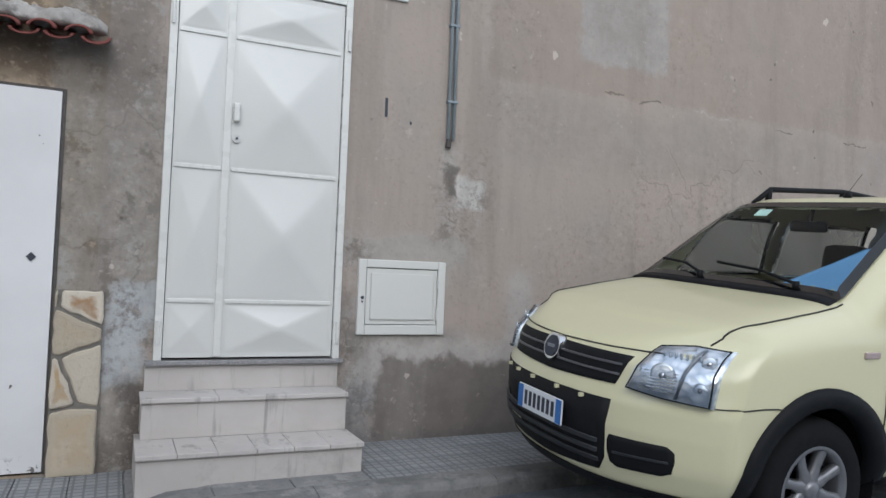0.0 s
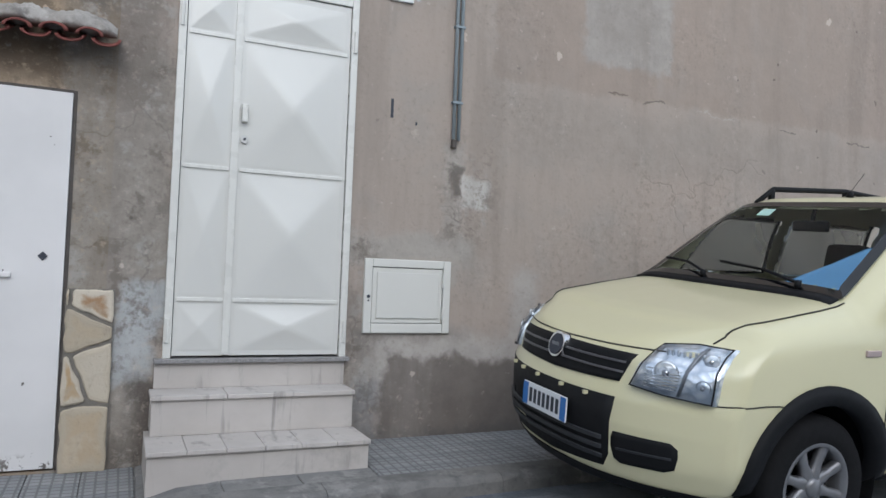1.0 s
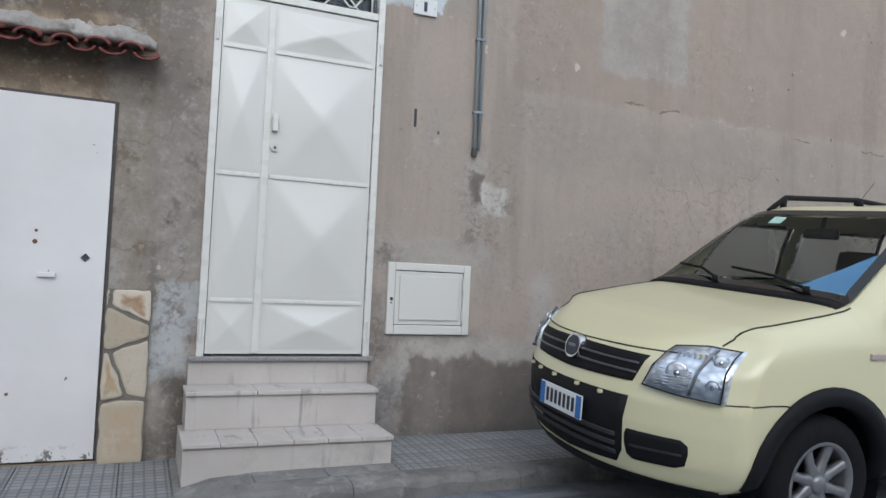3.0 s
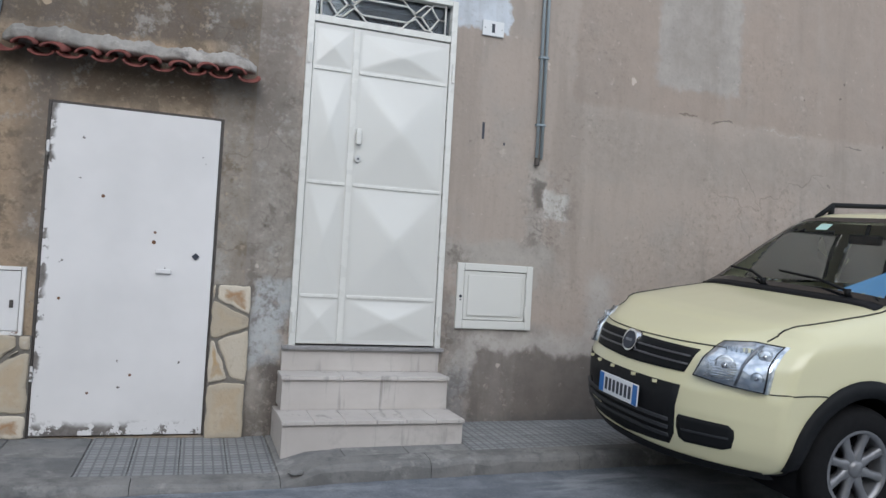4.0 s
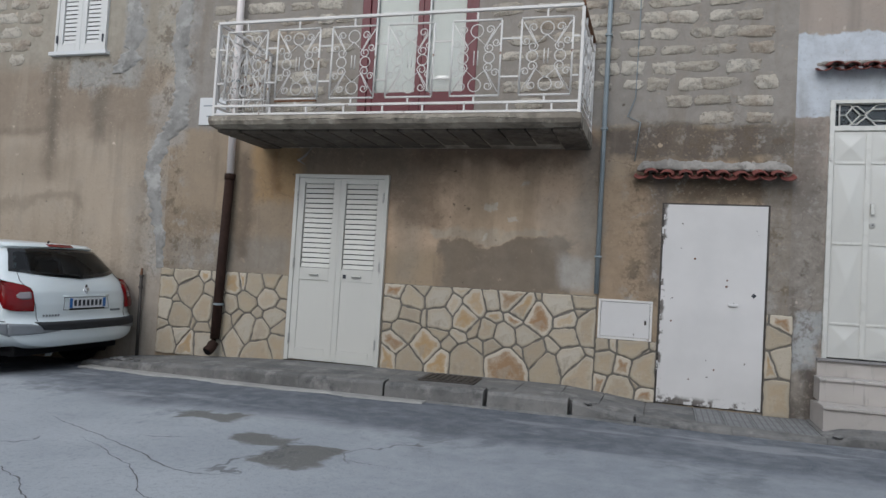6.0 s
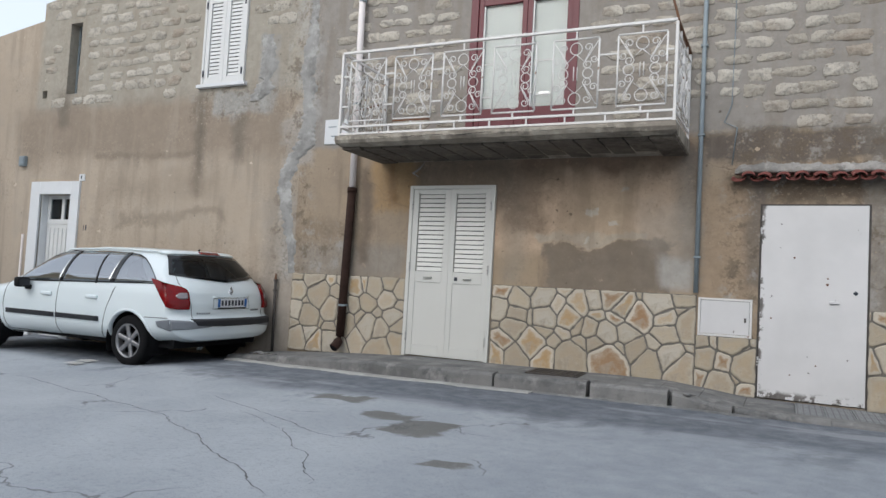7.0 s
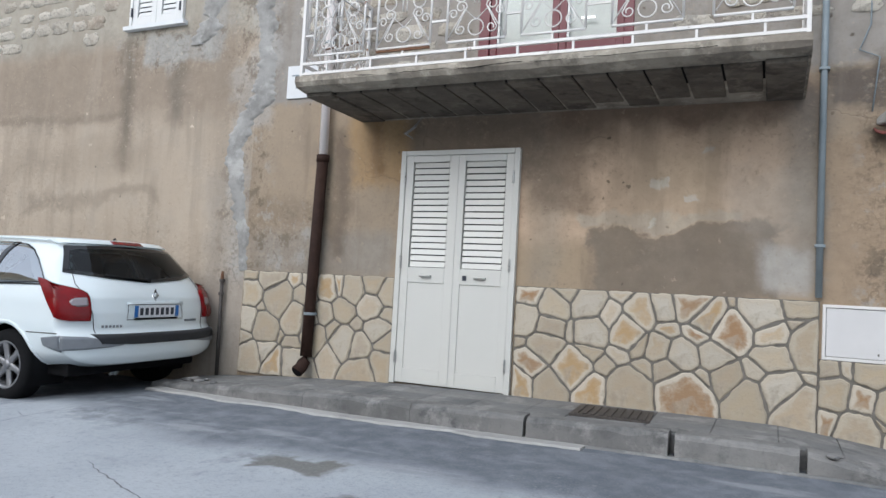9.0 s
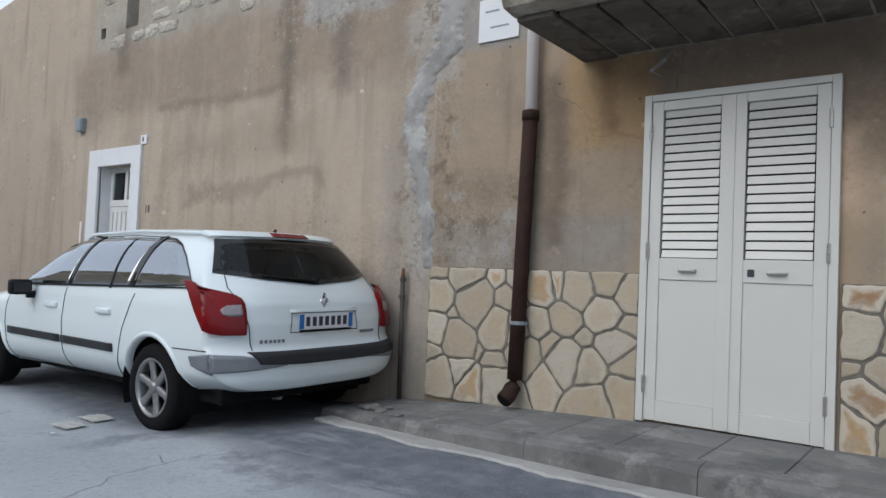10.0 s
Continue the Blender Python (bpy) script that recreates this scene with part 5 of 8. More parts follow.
def balcony():
    d = thing("balcony", ((BX0 + BX1) / 2, FACE, 2.8), "weathered concrete balcony slab with a stained crumbling soffit, darkened for shade", "balcony")
    bm = bmesh.new()
    rnd = random.Random(3)
    n = 40
    rows = []
    for i in range(n + 1):
        x = BX0 + (BX1 - BX0) * i / n
        e = rnd.uniform(-0.008, 0.008)
        rows.append([bm.verts.new(p) for p in ((x, FACE, 2.97), (x, BY - 0.02, 2.95), (x, BY - 0.025 + e, 2.90), (x, BY + e, 2.865 + e), (x, BY + 0.10, 2.845), (x, FACE, 2.822))])
    for p, q in zip(rows, rows[1:]):
        for j in range(6):
            bm.faces.new((p[j], q[j], q[(j + 1) % 6], p[(j + 1) % 6]))
    bm.faces.new(rows[0])
    bm.faces.new(rows[-1][::-1])
    part("slab", bm, M_SLAB, d)
    # crumbling underside: hollow-pot infill, with black bars painting the dark of the slits between
    k = 13
    for i in range(k):
        a = BX0 + 0.28 + (BX1 - BX0 - 0.56) * i / k
        b = BX0 + 0.28 + (BX1 - BX0 - 0.56) * (i + 1) / k
        dz = rnd.uniform(-0.006, 0.01)
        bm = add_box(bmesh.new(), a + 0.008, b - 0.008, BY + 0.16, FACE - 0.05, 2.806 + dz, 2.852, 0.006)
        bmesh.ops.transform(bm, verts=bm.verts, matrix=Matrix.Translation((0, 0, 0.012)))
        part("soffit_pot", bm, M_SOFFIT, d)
    for i in range(k + 1):
        x = BX0 + 0.28 + (BX1 - BX0 - 0.56) * i / k
        part("soffit_slit_black", box(x - 0.008, x + 0.008, BY + 0.16, FACE - 0.05, 2.835, 2.85), M_DARK, d)
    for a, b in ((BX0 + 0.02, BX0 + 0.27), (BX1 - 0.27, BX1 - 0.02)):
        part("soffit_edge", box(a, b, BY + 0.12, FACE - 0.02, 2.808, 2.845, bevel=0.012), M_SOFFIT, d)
    pts = []
    for i in range(60):
        x = BX0 + 0.45 + (BX1 - BX0 - 1.0) * i / 59
        pts.append((x, BY - 0.026, 2.908 + 0.014 * noise.noise(Vector((x * 3, 0, 0))) + 0.006 * noise.noise(Vector((x * 15, 0, 3)))))
    part("fascia_crack", tube(pts, [0.0035 * (0.5 + abs(noise.noise(Vector((p[0] * 6, 1, 1))))) for p in pts], 5), M_DARK, d, "thin dark crack along the slab edge")
    # torn flap of old render under the slab
    bm = bmesh.new()
    add_tube(bm, [(-5.05, 4.2, 2.83), (-5.10, 4.15, 2.72), (-5.20, 4.16, 2.66), (-5.14, 4.2, 2.62)], [0.008, 0.014, 0.02, 0.006], 5)
    part("hanging_flake", bm, M_CEMENT, d)


def spiral(cx, cz, r, start, turns, y, s=1):
    n = int(10 * turns)
    return [(cx + (r * (1 - 0.62 * i / n)) * math.cos(start + s * 2 * math.pi * turns * i / n), y, cz + (r * (1 - 0.62 * i / n)) * math.sin(start + s * 2 * math.pi * turns * i / n)) for i in range(n + 1)]


def scroll_panel(w, h):
    """Frame of flat bar with scrolls, rings and crossing stays; local, centred."""
    bm = bmesh.new()
    for z in (-h / 2, h / 2):
        add_box(bm, -w / 2, w / 2, -0.006, 0.006, z - 0.008, z + 0.008)
    for x in (-w / 2, w / 2):
        add_box(bm, x - 0.008, x + 0.008, -0.006, 0.006, -h / 2 + 0.009, h / 2 - 0.009)
    r = 0.0055
    for cx, cz, rr in ((0, h * 0.36, 0.062), (0, -h * 0.36, 0.062), (w * 0.27, 0, 0.052), (-w * 0.27, 0, 0.052)):
        add_tube(bm, [(cx + rr * math.cos(t * math.pi / 7), 0, cz + rr * math.sin(t * math.pi / 7)) for t in range(14)], r, 5, True)
    for sx in (1, -1):
        add_tube(bm, [(sx * 0.018, 0, -0.07), (sx * 0.018, 0, 0.07)], r, 5)
        for sz in (1, -1):
            top = (sx * w * 0.34, sz * h * 0.40)
            low_ = (sx * w * 0.17, sz * h * 0.13)
            # long stay from corner scroll to middle scroll
            pts = spiral(top[0] - sx * 0.035, top[1] - sz * 0.02, 0.042, 0 if sx > 0 else math.pi, 1.1, 0, sx * sz)[::-1]
            pts += spiral(low_[0] + sx * 0.045, low_[1] - sz * 0.0, 0.048, math.pi if sx > 0 else 0, 1.15, 0, sx * sz)
            add_tube(bm, pts, r, 5)
            pts = spiral(sx * w * 0.40, sz * h * 0.20, 0.040, 0 if sx > 0 else math.pi, 1.2, 0, -sx * sz)
            add_tube(bm, pts, r, 5)
            add_tube(bm, [(sx * w * 0.47, 0, sz * h * 0.45), (sx * w * 0.20, 0, sz * h * 0.16), (0, 0, sz * h * 0.28)], r, 5)
    return finish(bm, "scroll_panel", M_RAIL, True)


def railing():
    d = thing("balcony_railing", ((BX0 + BX1) / 2, BY + 0.03, 2.96), "white wrought-iron balcony railing with rust-streaked scroll panels", "railing")
    y, z_lo, z_mid, z_top = BY + 0.02, 2.975, 3.06, 3.945
    x0, x1 = BX0 + 0.03, BX1 - 0.025
    part("top_rail", box(x0, x1, y - 0.018, y + 0.018, z_top - 0.014, z_top + 0.014, bevel=0.004), M_RAIL, d)
    for z, nm in ((z_lo, "foot_rail"), (z_mid, "lower_rail")):
        part(nm, box(x0, x1, y - 0.012, y + 0.012, z - 0.011, z + 0.011), M_RAIL, d)
    for x in (x0, x1):
        part("corner_post", box(x - 0.014, x + 0.014, y + 0.0125 - 0.026, y + 0.028, 2.94, z_top - 0.015, bevel=0.003), M_RAIL, d)
        ys = y + 0.029
        part("side_top_rail", box(x - 0.016, x + 0.016, ys, FACE + 0.01, z_top - 0.014, z_top + 0.014, bevel=0.004), M_RUST if x == x1 else M_RAIL, d)
        for z, nm in ((z_lo, "side_foot_rail"), (z_mid, "side_lower_rail")):
            part(nm, box(x - 0.011, x + 0.011, ys, FACE + 0.01, z - 0.011, z + 0.011), M_RAIL, d)
        part("wall_post", box(x - 0.013, x + 0.013, FACE - 0.03, FACE - 0.004, 2.965, z_top - 0.015), M_RAIL, d)
    pw, pz0, pz1 = 0.475, 3.125, 3.845
    me = scroll_panel(pw, pz1 - pz0)
    cx = [-5.365, -4.765, -4.15, -3.55, -2.89, -2.225]

    def panel_at(x, yy, turn):
        ob = new("scroll_panel", me)
        ob.parent = d
        ob.matrix_basis = Matrix.Translation(Vector((x, yy, (pz0 + pz1) / 2)) - offset_of(d)) @ Matrix.Rotation(turn, 4, "Z")

    for i, x in enumerate(cx):
        panel_at(x, y, 0.0)
        part("stub", box(x - 0.008, x + 0.008, y - 0.008, y + 0.008, z_mid + 0.0115, pz0 - 0.0085), M_RAIL, d)
        part("stub", box(x - 0.008, x + 0.008, y - 0.008, y + 0.008, pz1 + 0.0085, z_top - 0.0145), M_RAIL, d)
    ends = [x0 + 0.014] + [v for c in cx for v in (c - pw / 2, c + pw / 2)] + [x1 - 0.014]
    for a, b in zip(ends[::2], ends[1::2]):
        for z in (3.30, 3.66):
            part("link_bar", box(a + 0.0085, b - 0.0085, y - 0.007, y + 0.007, z - 0.008, z + 0.008), M_RAIL, d)
    for i in range(9):
        x = x0 + 0.25 + (x1 - x0 - 0.5) * i / 8
        part("foot_stub", box(x - 0.008, x + 0.008, y - 0.008, y + 0.008, z_lo + 0.0115, z_mid - 0.0115), M_RAIL, d)
    for x in (x0, x1):
        for yy in (y + 0.30, y + 0.79):
            panel_at(x, yy, math.pi / 2)
            for z in (3.30, 3.66):
                part("link_bar", box(x - 0.006, x + 0.006, yy - 0.2375 - 0.06 if yy > y + 0.5 else y + 0.029, yy - 0.246, z - 0.008, z + 0.008), M_RAIL, d)
            part("stub", box(x - 0.008, x + 0.008, yy - 0.008, yy + 0.008, pz1 + 0.0085, z_top - 0.0145), M_RAIL, d)
            part("stub", box(x - 0.008, x + 0.008, yy - 0.008, yy + 0.008, z_mid + 0.0115, pz0 - 0.0085), M_RAIL, d)
    part("rust_bar", box(-5.0, -4.53, y - 0.012, y + 0.010, 3.095, 3.113), M_RUST, d, "rusted-through panel bar")
    part("stay", tube([(x1 + 0.01, y, z_top), (x1 - 0.16, y + 0.05, z_top + 0.62)], 0.012, 6), M_RUST, d, "rusty iron clothes-line stay")
    part("stay", tube([(x0, FACE - 0.2, z_top - 0.4), (x0 - 0.25, FACE - 0.4, z_top - 0.52)], 0.009, 6), M_RUST, d)


balcony()
railing()


# ---- tiled hoods over the doors ----
def roof_tile(cx, w, zw, drop, out, rise, sign, turn):
    """One half-round clay tile running out from the wall; sign -1 lies hollow side up."""
    bm = bmesh.new()
    n = 8
    rings = []
    for yy, zz in ((FACE + 0.02, zw), (FACE - out, zw - drop)):
        for rr in (w, w - 0.016):
            rings.append([bm.verts.new((cx + rr * math.cos(math.pi * j / n), yy, zz + sign * rise * rr * math.sin(math.pi * j / n))) for j in range(n + 1)])
    o0, i0, o1, i1 = rings
    for j in range(n):
        bm.faces.new((o0[j], o0[j + 1], o1[j + 1], o1[j]))
        bm.faces.new((i0[j], i1[j], i1[j + 1], i0[j + 1]))
        bm.faces.new((o1[j], o1[j + 1], i1[j + 1], i1[j]))
    for a, b, c, e in ((o0[0], o1[0], i1[0], i0[0]), (o0[n], i0[n], i1[n], o1[n])):
        bm.faces.new((a, b, c, e))
    c0 = Vector((cx, FACE, zw))
    bmesh.ops.transform(bm, verts=bm.verts, matrix=Matrix.Translation(c0) @ turn @ Matrix.Translation(-c0))
    return bm


def hood(x0, x1, zw, drop, out, count, label, fillet):
    d = thing("tile_hood", ((x0 + x1) / 2, FACE, zw), label, "tile canopy")
    w = (x1 - x0) / count
    rnd = random.Random(count)

    def wobble(k):
        return Matrix.Translation((0, rnd.uniform(-0.014, 0.014), rnd.uniform(-0.008, 0.008))) @ Matrix.Rotation(radians(rnd.uniform(-k, k)), 4, "Y") @ Matrix.Rotation(radians(rnd.uniform(-4, 4)), 4, "Z")

    for i in range(count):
        part("roof_tile", roof_tile(x0 + w * (i + 0.5), w * 0.40, zw, drop, out, 0.62, 1, wobble(6)), M_TERRA, d, smooth=True)
    for i in range(count + 1):
        part("pan_tile", roof_tile(x0 + w * i, w * 0.42, zw - 0.006, drop, out - 0.012, 0.5, -1, wobble(4)), M_TERRA, d, smooth=True)
    # cement bedding, lumpy, thicker at the wall
    bm = bmesh.new()
    n, m = 110, 7
    rows = []
    for i in range(n + 1):
        x = x0 - 0.05 + (x1 - x0 + 0.10) * i / n
        end = min(1.0, 0.25 + min(i, n - i) / 7)
        h = fillet * (1.0 + 0.9 * noise.noise(Vector((x * 5, 0, 3)))) * end
        o = min(out * 0.42, 0.03 + 0.5 * fillet) * (1.0 + 0.9 * noise.noise(Vector((x * 8, 3, 0)))) * end
        row = []
        for j in range(m + 1):
            t = j / m
            lump = (0.014 * noise.noise(Vector((x * 22, t * 5, 1))) + 0.008 * noise.noise(Vector((x * 60, t * 12, 4)))) * (1 if 0 < j < m else 0)
            row.append(bm.verts.new((x, FACE + 0.012 - (o + 0.012) * math.sin(t * math.pi / 2) - lump, zw + 0.035 + h * math.cos(t * math.pi / 2) - drop * 0.4 * t + lump)))
        row.append(bm.verts.new((x, FACE + 0.012, zw - 0.01)))
        rows.append(row)
    for p, q in zip(rows, rows[1:]):
        for j in range(m + 2):
            bm.faces.new((p[j], q[j], q[(j + 1) % (m + 2)], p[(j + 1) % (m + 2)]))
    bm.faces.new(rows[0])
    bm.faces.new(rows[-1][::-1])
    part("cement_fillet", bm, M_CEMENT, d, "rough grey cement fillet", smooth=True)


hood(-1.36, -0.02, 2.60, 0.06, 0.17, 8, "row of weathered red clay tiles bedded in cement over a door", 0.075)
hood(0.26, 1.54, 3.635, 0.05, 0.17, 8, "row of red clay tiles set on white paint over a door", 0.012)


# ---- pipes, cables, signs ----
def pipes():
    d = thing("downpipe", (-6.2, FACE - 0.08, 0.36), "brown rusty cast-iron downpipe with a pale plastic upper length", "downpipe")
    y = FACE - 0.085
    part("iron_pipe", tube([(-6.165, y, 0.52), (-6.145, y, 1.3), (-6.115, y, 2.48)], 0.056, 14), M_RUSTPIPE, d, "brown rusted cast-iron pipe", True)
    part("socket", tube([(-6.115, y, 2.42), (-6.115, y, 2.49)], 0.064, 14), M_RUSTPIPE, d, smooth=True)
    part("shoe", tube([(-6.165, y, 0.56), (-6.17, y - 0.01, 0.47), (-6.18, y - 0.05, 0.41), (-6.19, y - 0.10, 0.375)], 0.06, 14), M_RUSTPIPE, d, smooth=True)
    # black disc painting the dark hollow of the pipe
    part("shoe_mouth", tube([(-6.19, y - 0.099, 0.376), (-6.1905, y - 0.1025, 0.374)], 0.051, 14), M_DARK, d)
    part("plastic_pipe", tube([(-6.115, y, 2.49), (-6.15, y, 6.3)], 0.044, 14), M_PVC, d, "pinkish white plastic pipe", True)
    for z in (0.92, 3.6, 5.0):
        part("pipe_clip", tube([(-6.145 + (0.02 if z > 2 else 0), y, z), (-6.145 + (0.02 if z > 2 else 0), y, z + 0.025)], 0.064 if z < 2 else 0.05, 12), M_GREYPIPE, d)

    d = thing("grey_conduit", (-1.75, FACE - 0.03, 1.33), "slim grey metal pipe clipped to the facade", "pipe")
    y = FACE - 0.035
    part("pipe", tube([(-1.755, y, 1.33), (-1.757, y, 3.0), (-1.75, y, 6.3)], 0.024, 10), M_GREYPIPE, d, smooth=True)
    for z in (1.7, 3.02, 4.0, 5.0):
        part("pipe_clip", box(-1.79, -1.72, y - 0.03, FACE, z, z + 0.02), M_GREYPIPE, d)

    d = thing("twin_conduit", (2.06, FACE - 0.02, 2.25), "pair of thin blue-grey conduits ending in broken plaster", "pipe")
    y = FACE - 0.018
    for x in (2.048, 2.084):
        part("conduit", tube([(x, y, 2.26), (x, y, 6.3)], 0.0125, 8), M_CONDUIT, d, smooth=True)
    for z in (2.5, 3.0, 3.6):
        part("pipe_clip", box(2.03, 2.102, y - 0.016, FACE, z, z + 0.015), M_GREYPIPE, d)
    part("stub_end", tube([(2.05, y, 2.21), (2.055, y, 2.262)], 0.02, 8), M_IRON, d)

    d = thing("marker_post", (-7.29, FACE - 0.07, 0.24), "thin dark iron post standing against the wall", "post")
    part("post", tube([(-7.275, FACE - 0.06, 0.22), (-7.30, FACE - 0.05, 1.22)], 0.019, 8), M_IRON, d, smooth=True)
    for z in (1.05, 1.19):
        part("collar", tube([(-7.298, FACE - 0.05, z), (-7.299, FACE - 0.05, z + 0.03)], 0.028, 8), M_IRON, d)
    part("finial", tube([(-7.30, FACE - 0.05, 1.22), (-7.30, FACE - 0.05, 1.30)], [0.02, 0.01], 8), M_RUST, d)

    solid("wall_cable", tube([(-1.46, FACE - 0.012, 6.0), (-1.45, FACE - 0.012, 4.2), (-1.46, FACE - 0.012, 3.35), (-1.53, FACE - 0.02, 3.16), (-1.40, FACE - 0.02, 3.1), (-1.44, FACE - 0.012, 2.7)], 0.006, 5), M_GREYPIPE, "thin loose grey cable down the facade", "cable", smooth=True)
    d = thing("junction_box", (-12.93, FACE, 2.93), "small weathered grey junction box", "junction box")
    part("case", box(-13.0, -12.86, FACE - 0.07, FACE, 2.93, 3.11, bevel=0.015), M_GREYPIPE, d)
    part("cover", box(-12.985, -12.875, FACE - 0.08, FACE - 0.0705, 2.95, 3.09, bevel=0.004), M_GREYPIPE, d)
    d = thing("white_strip", (-12.8, FACE, 0.3), "upright white plastic trunking beside a door", "trunking")
    part("trunking", box(-12.83, -12.79, FACE - 0.02, FACE, 0.0, 1.75, bevel=0.003), M_PVC, d)


def plate(name, x0, x1, z0, z1, marks, label, category, ink=M_INK):
    d = thing(name, ((x0 + x1) / 2, FACE, z0), label, category)
    part("plate", box(x0, x1, FACE - 0.018, FACE - 0.001, z0, z1, bevel=0.004), M_WHITEWASH, d)
    for a, b, c, e in marks:
        part("mark", box(a, b, FACE - 0.0205, FACE - 0.0175, c, e), ink, d)


pipes()
plate("number_plate", 1.572, 1.737, 3.105, 3.215, [(1.642, 1.665, 3.128, 3.192), (1.588, 1.592, 3.155, 3.163), (1.717, 1.721, 3.155, 3.163)], "small white ceramic wall plate with one dark mark", "number plate")
plate("number_plate", -11.50, -11.37, 2.66, 2.77, [(-11.455, -11.43, 2.69, 2.745)], "small white ceramic wall plate by a door", "number plate")
plate("street_sign", -6.66, -6.29, 3.10, 3.44, [(-6.60, -6.47, 3.33, 3.345), (-6.55, -6.38, 3.20, 3.215)], "white marble street sign with thin dark writing", "sign", M_GREYPIPE)
# painted strokes on the plaster
for _x, _z, _w, _h in ((1.615, 2.36, 0.018, 0.12), (1.785, 2.33, 0.012, 0.02), (-11.33, 1.84, 0.015, 0.09), (-11.28, 1.84, 0.03, 0.09)):
    solid("painted_mark", box(_x, _x + _w, FACE - 0.003, FACE - 0.0005, _z, _z + _h), M_INK, "dark hand-painted stroke on the plaster", "painted mark")

# ---- on the ground ----
def drain():
    d = thing("drain_cover", (-3.13, 3.85, 0.37), "rusty iron drain cover let into the pavement", "drain cover")
    z = pave_z(-3.1) + 0.002
    m = Matrix.Translation((-3.13, 3.87, 0)) @ Matrix.Rotation(radians(4), 4, "Z") @ Matrix.Translation((3.13, -3.87, 0))
    bm = add_box(bmesh.new(), -3.42, -2.85, 3.62, 4.12, z - 0.06, z + 0.004, 0.0, m)
    part("cover", bm, M_IRON, d)
    for i in range(9):
        x = -3.39 + 0.06 * i
        part("rib", add_box(bmesh.new(), x, x + 0.03, 3.65, 4.09, z + 0.0045, z + 0.012, 0.0, m), M_IRON, d)


def litter():
    rnd = random.Random(5)
    for k, (x, y, w, t) in enumerate(((-8.60, 2.17, 0.22, 0.3), (-8.70, 2.42, 0.24, 1.0), (-8.42, 1.98, 0.05, 0.2))):
        bm = bmesh.new()
        n = 6
        vs = [[bm.verts.new((x + (i / n - 0.5) * w, y + (j / n - 0.5) * w * 0.7, 0)) for j in range(n + 1)] for i in range(n + 1)]
        for row in vs:
            for v in row:
                v.co.z = road_z(v.co.x, v.co.y) + 0.012 + 0.02 * abs(noise.noise(v.co * 9)) + 0.01 * rnd.random()
        for i in range(n):
            for j in range(n):
                bm.faces.new((vs[i][j], vs[i + 1][j], vs[i + 1][j + 1], vs[i][j + 1]))
        bmesh.ops.solidify(bm, geom=bm.faces[:], thickness=0.002)
        solid("litter", bm, M_PAPER, "crumpled white paper scrap lying on asphalt", "litter", "paper scraps on the street")


def rubble():
    rnd = random.Random(8)
    for k, (x, y, r) in enumerate(((-7.02, 3.62, 0.07), (-6.86, 3.52, 0.05), (-7.16, 3.66, 0.045), (-6.95, 3.72, 0.03), (-6.62, 3.44, 0.035), (-1.70, 3.34, 0.04), (-1.66, 3.42, 0.03), (0.30, 3.30, 0.04))):
        bm = bmesh.new()
        bmesh.ops.create_icosphere(bm, subdivisions=2, radius=r)
        for v in bm.verts:
            v.co *= 1 + 0.35 * noise.noise(v.co * 22 + Vector((k, 0, 0)))
            v.co.z *= 0.42
        z = max(road_z(x, y), pave_z(x) if y > kerb_y(x) else -1) + r * 0.22
        bm.transform(Matrix.Translation((x, y, z)) @ Matrix.Rotation(rnd.uniform(0, 6), 4, "Z"))
        solid("rubble", bm, M_KERB, "broken lump of grey concrete by the kerb", "rubble", "concrete lumps along the kerb")


drain()
litter()
rubble()

# ---- cars ----
from mathutils.bvhtree import BVHTree


def hug(tree, pts, n=6):
    """A line drawn on the skin: each point goes to the nearest place on it."""
    out = []
    for a, b in zip(pts, pts[1:]):
        for i in range(n):
            p, nrm, _, _ = tree.find_nearest(Vector(a).lerp(Vector(b), i / n))
            out.append(p + nrm * 0.0018)
    return out


M_YELLOW = car_paint("primrose_car_paint", (0.60, 0.565, 0.365), 0.12)
M_CARWHITE = car_paint("white_car_paint", (0.69, 0.755, 0.775), 0.10)
M_SCREEN = glass("car_windscreen", (0.86, 0.92, 0.92), clear=0.68, gloss=0.45)
M_CLEAR = glass("car_side_glass", (0.9, 0.94, 0.94), clear=0.68, gloss=0.6)
M_TINT = glass("car_tinted_glass", (0.20, 0.235, 0.24), clear=0.68, gloss=0.7)
M_SIDEGLASS = glass("car_reflecting_side_glass", (0.30, 0.33, 0.34), clear=0.38)
M_LENS = glass("lamp_lens", (0.97, 0.98, 1.0), clear=0.70)
M_TYRE = simple("tyre_rubber", (0.013, 0.013, 0.014), 0.9, grain=0.25, scale=30, bump=0.3, spec=0.1)
M_ALLOY = simple("alloy_rim", (0.33, 0.33, 0.34), 0.38, 0.75, 0.2, 20)
M_HUBCAP = simple("silver_hubcap", (0.24, 0.24, 0.25), 0.35, 0.6, 0.2, 20)
M_CHROME = simple("chrome", (0.72, 0.72, 0.73), 0.12, 1.0, 0.05)
def faceted(name):
    """Silvered reflector behind a fluted lens: small facets that glint each their own way."""
    m = Mat(name, 0.22, 0.6)
    ve = m.n("ShaderNodeTexVoronoi", Vector=m.vec(1.0, 1.0, 1.5), Scale=24.0)
    c = m.mix(m.step(ve.outputs["Distance"], 0.15, 0.75), (0.95, 0.98, 1.0), (0.60, 0.66, 0.72))
    m.color(c)
    m.bump(m.math("ADD", ve.outputs["Distance"], m.noise(22, 2)), 0.35, 0.012)
    return m.m


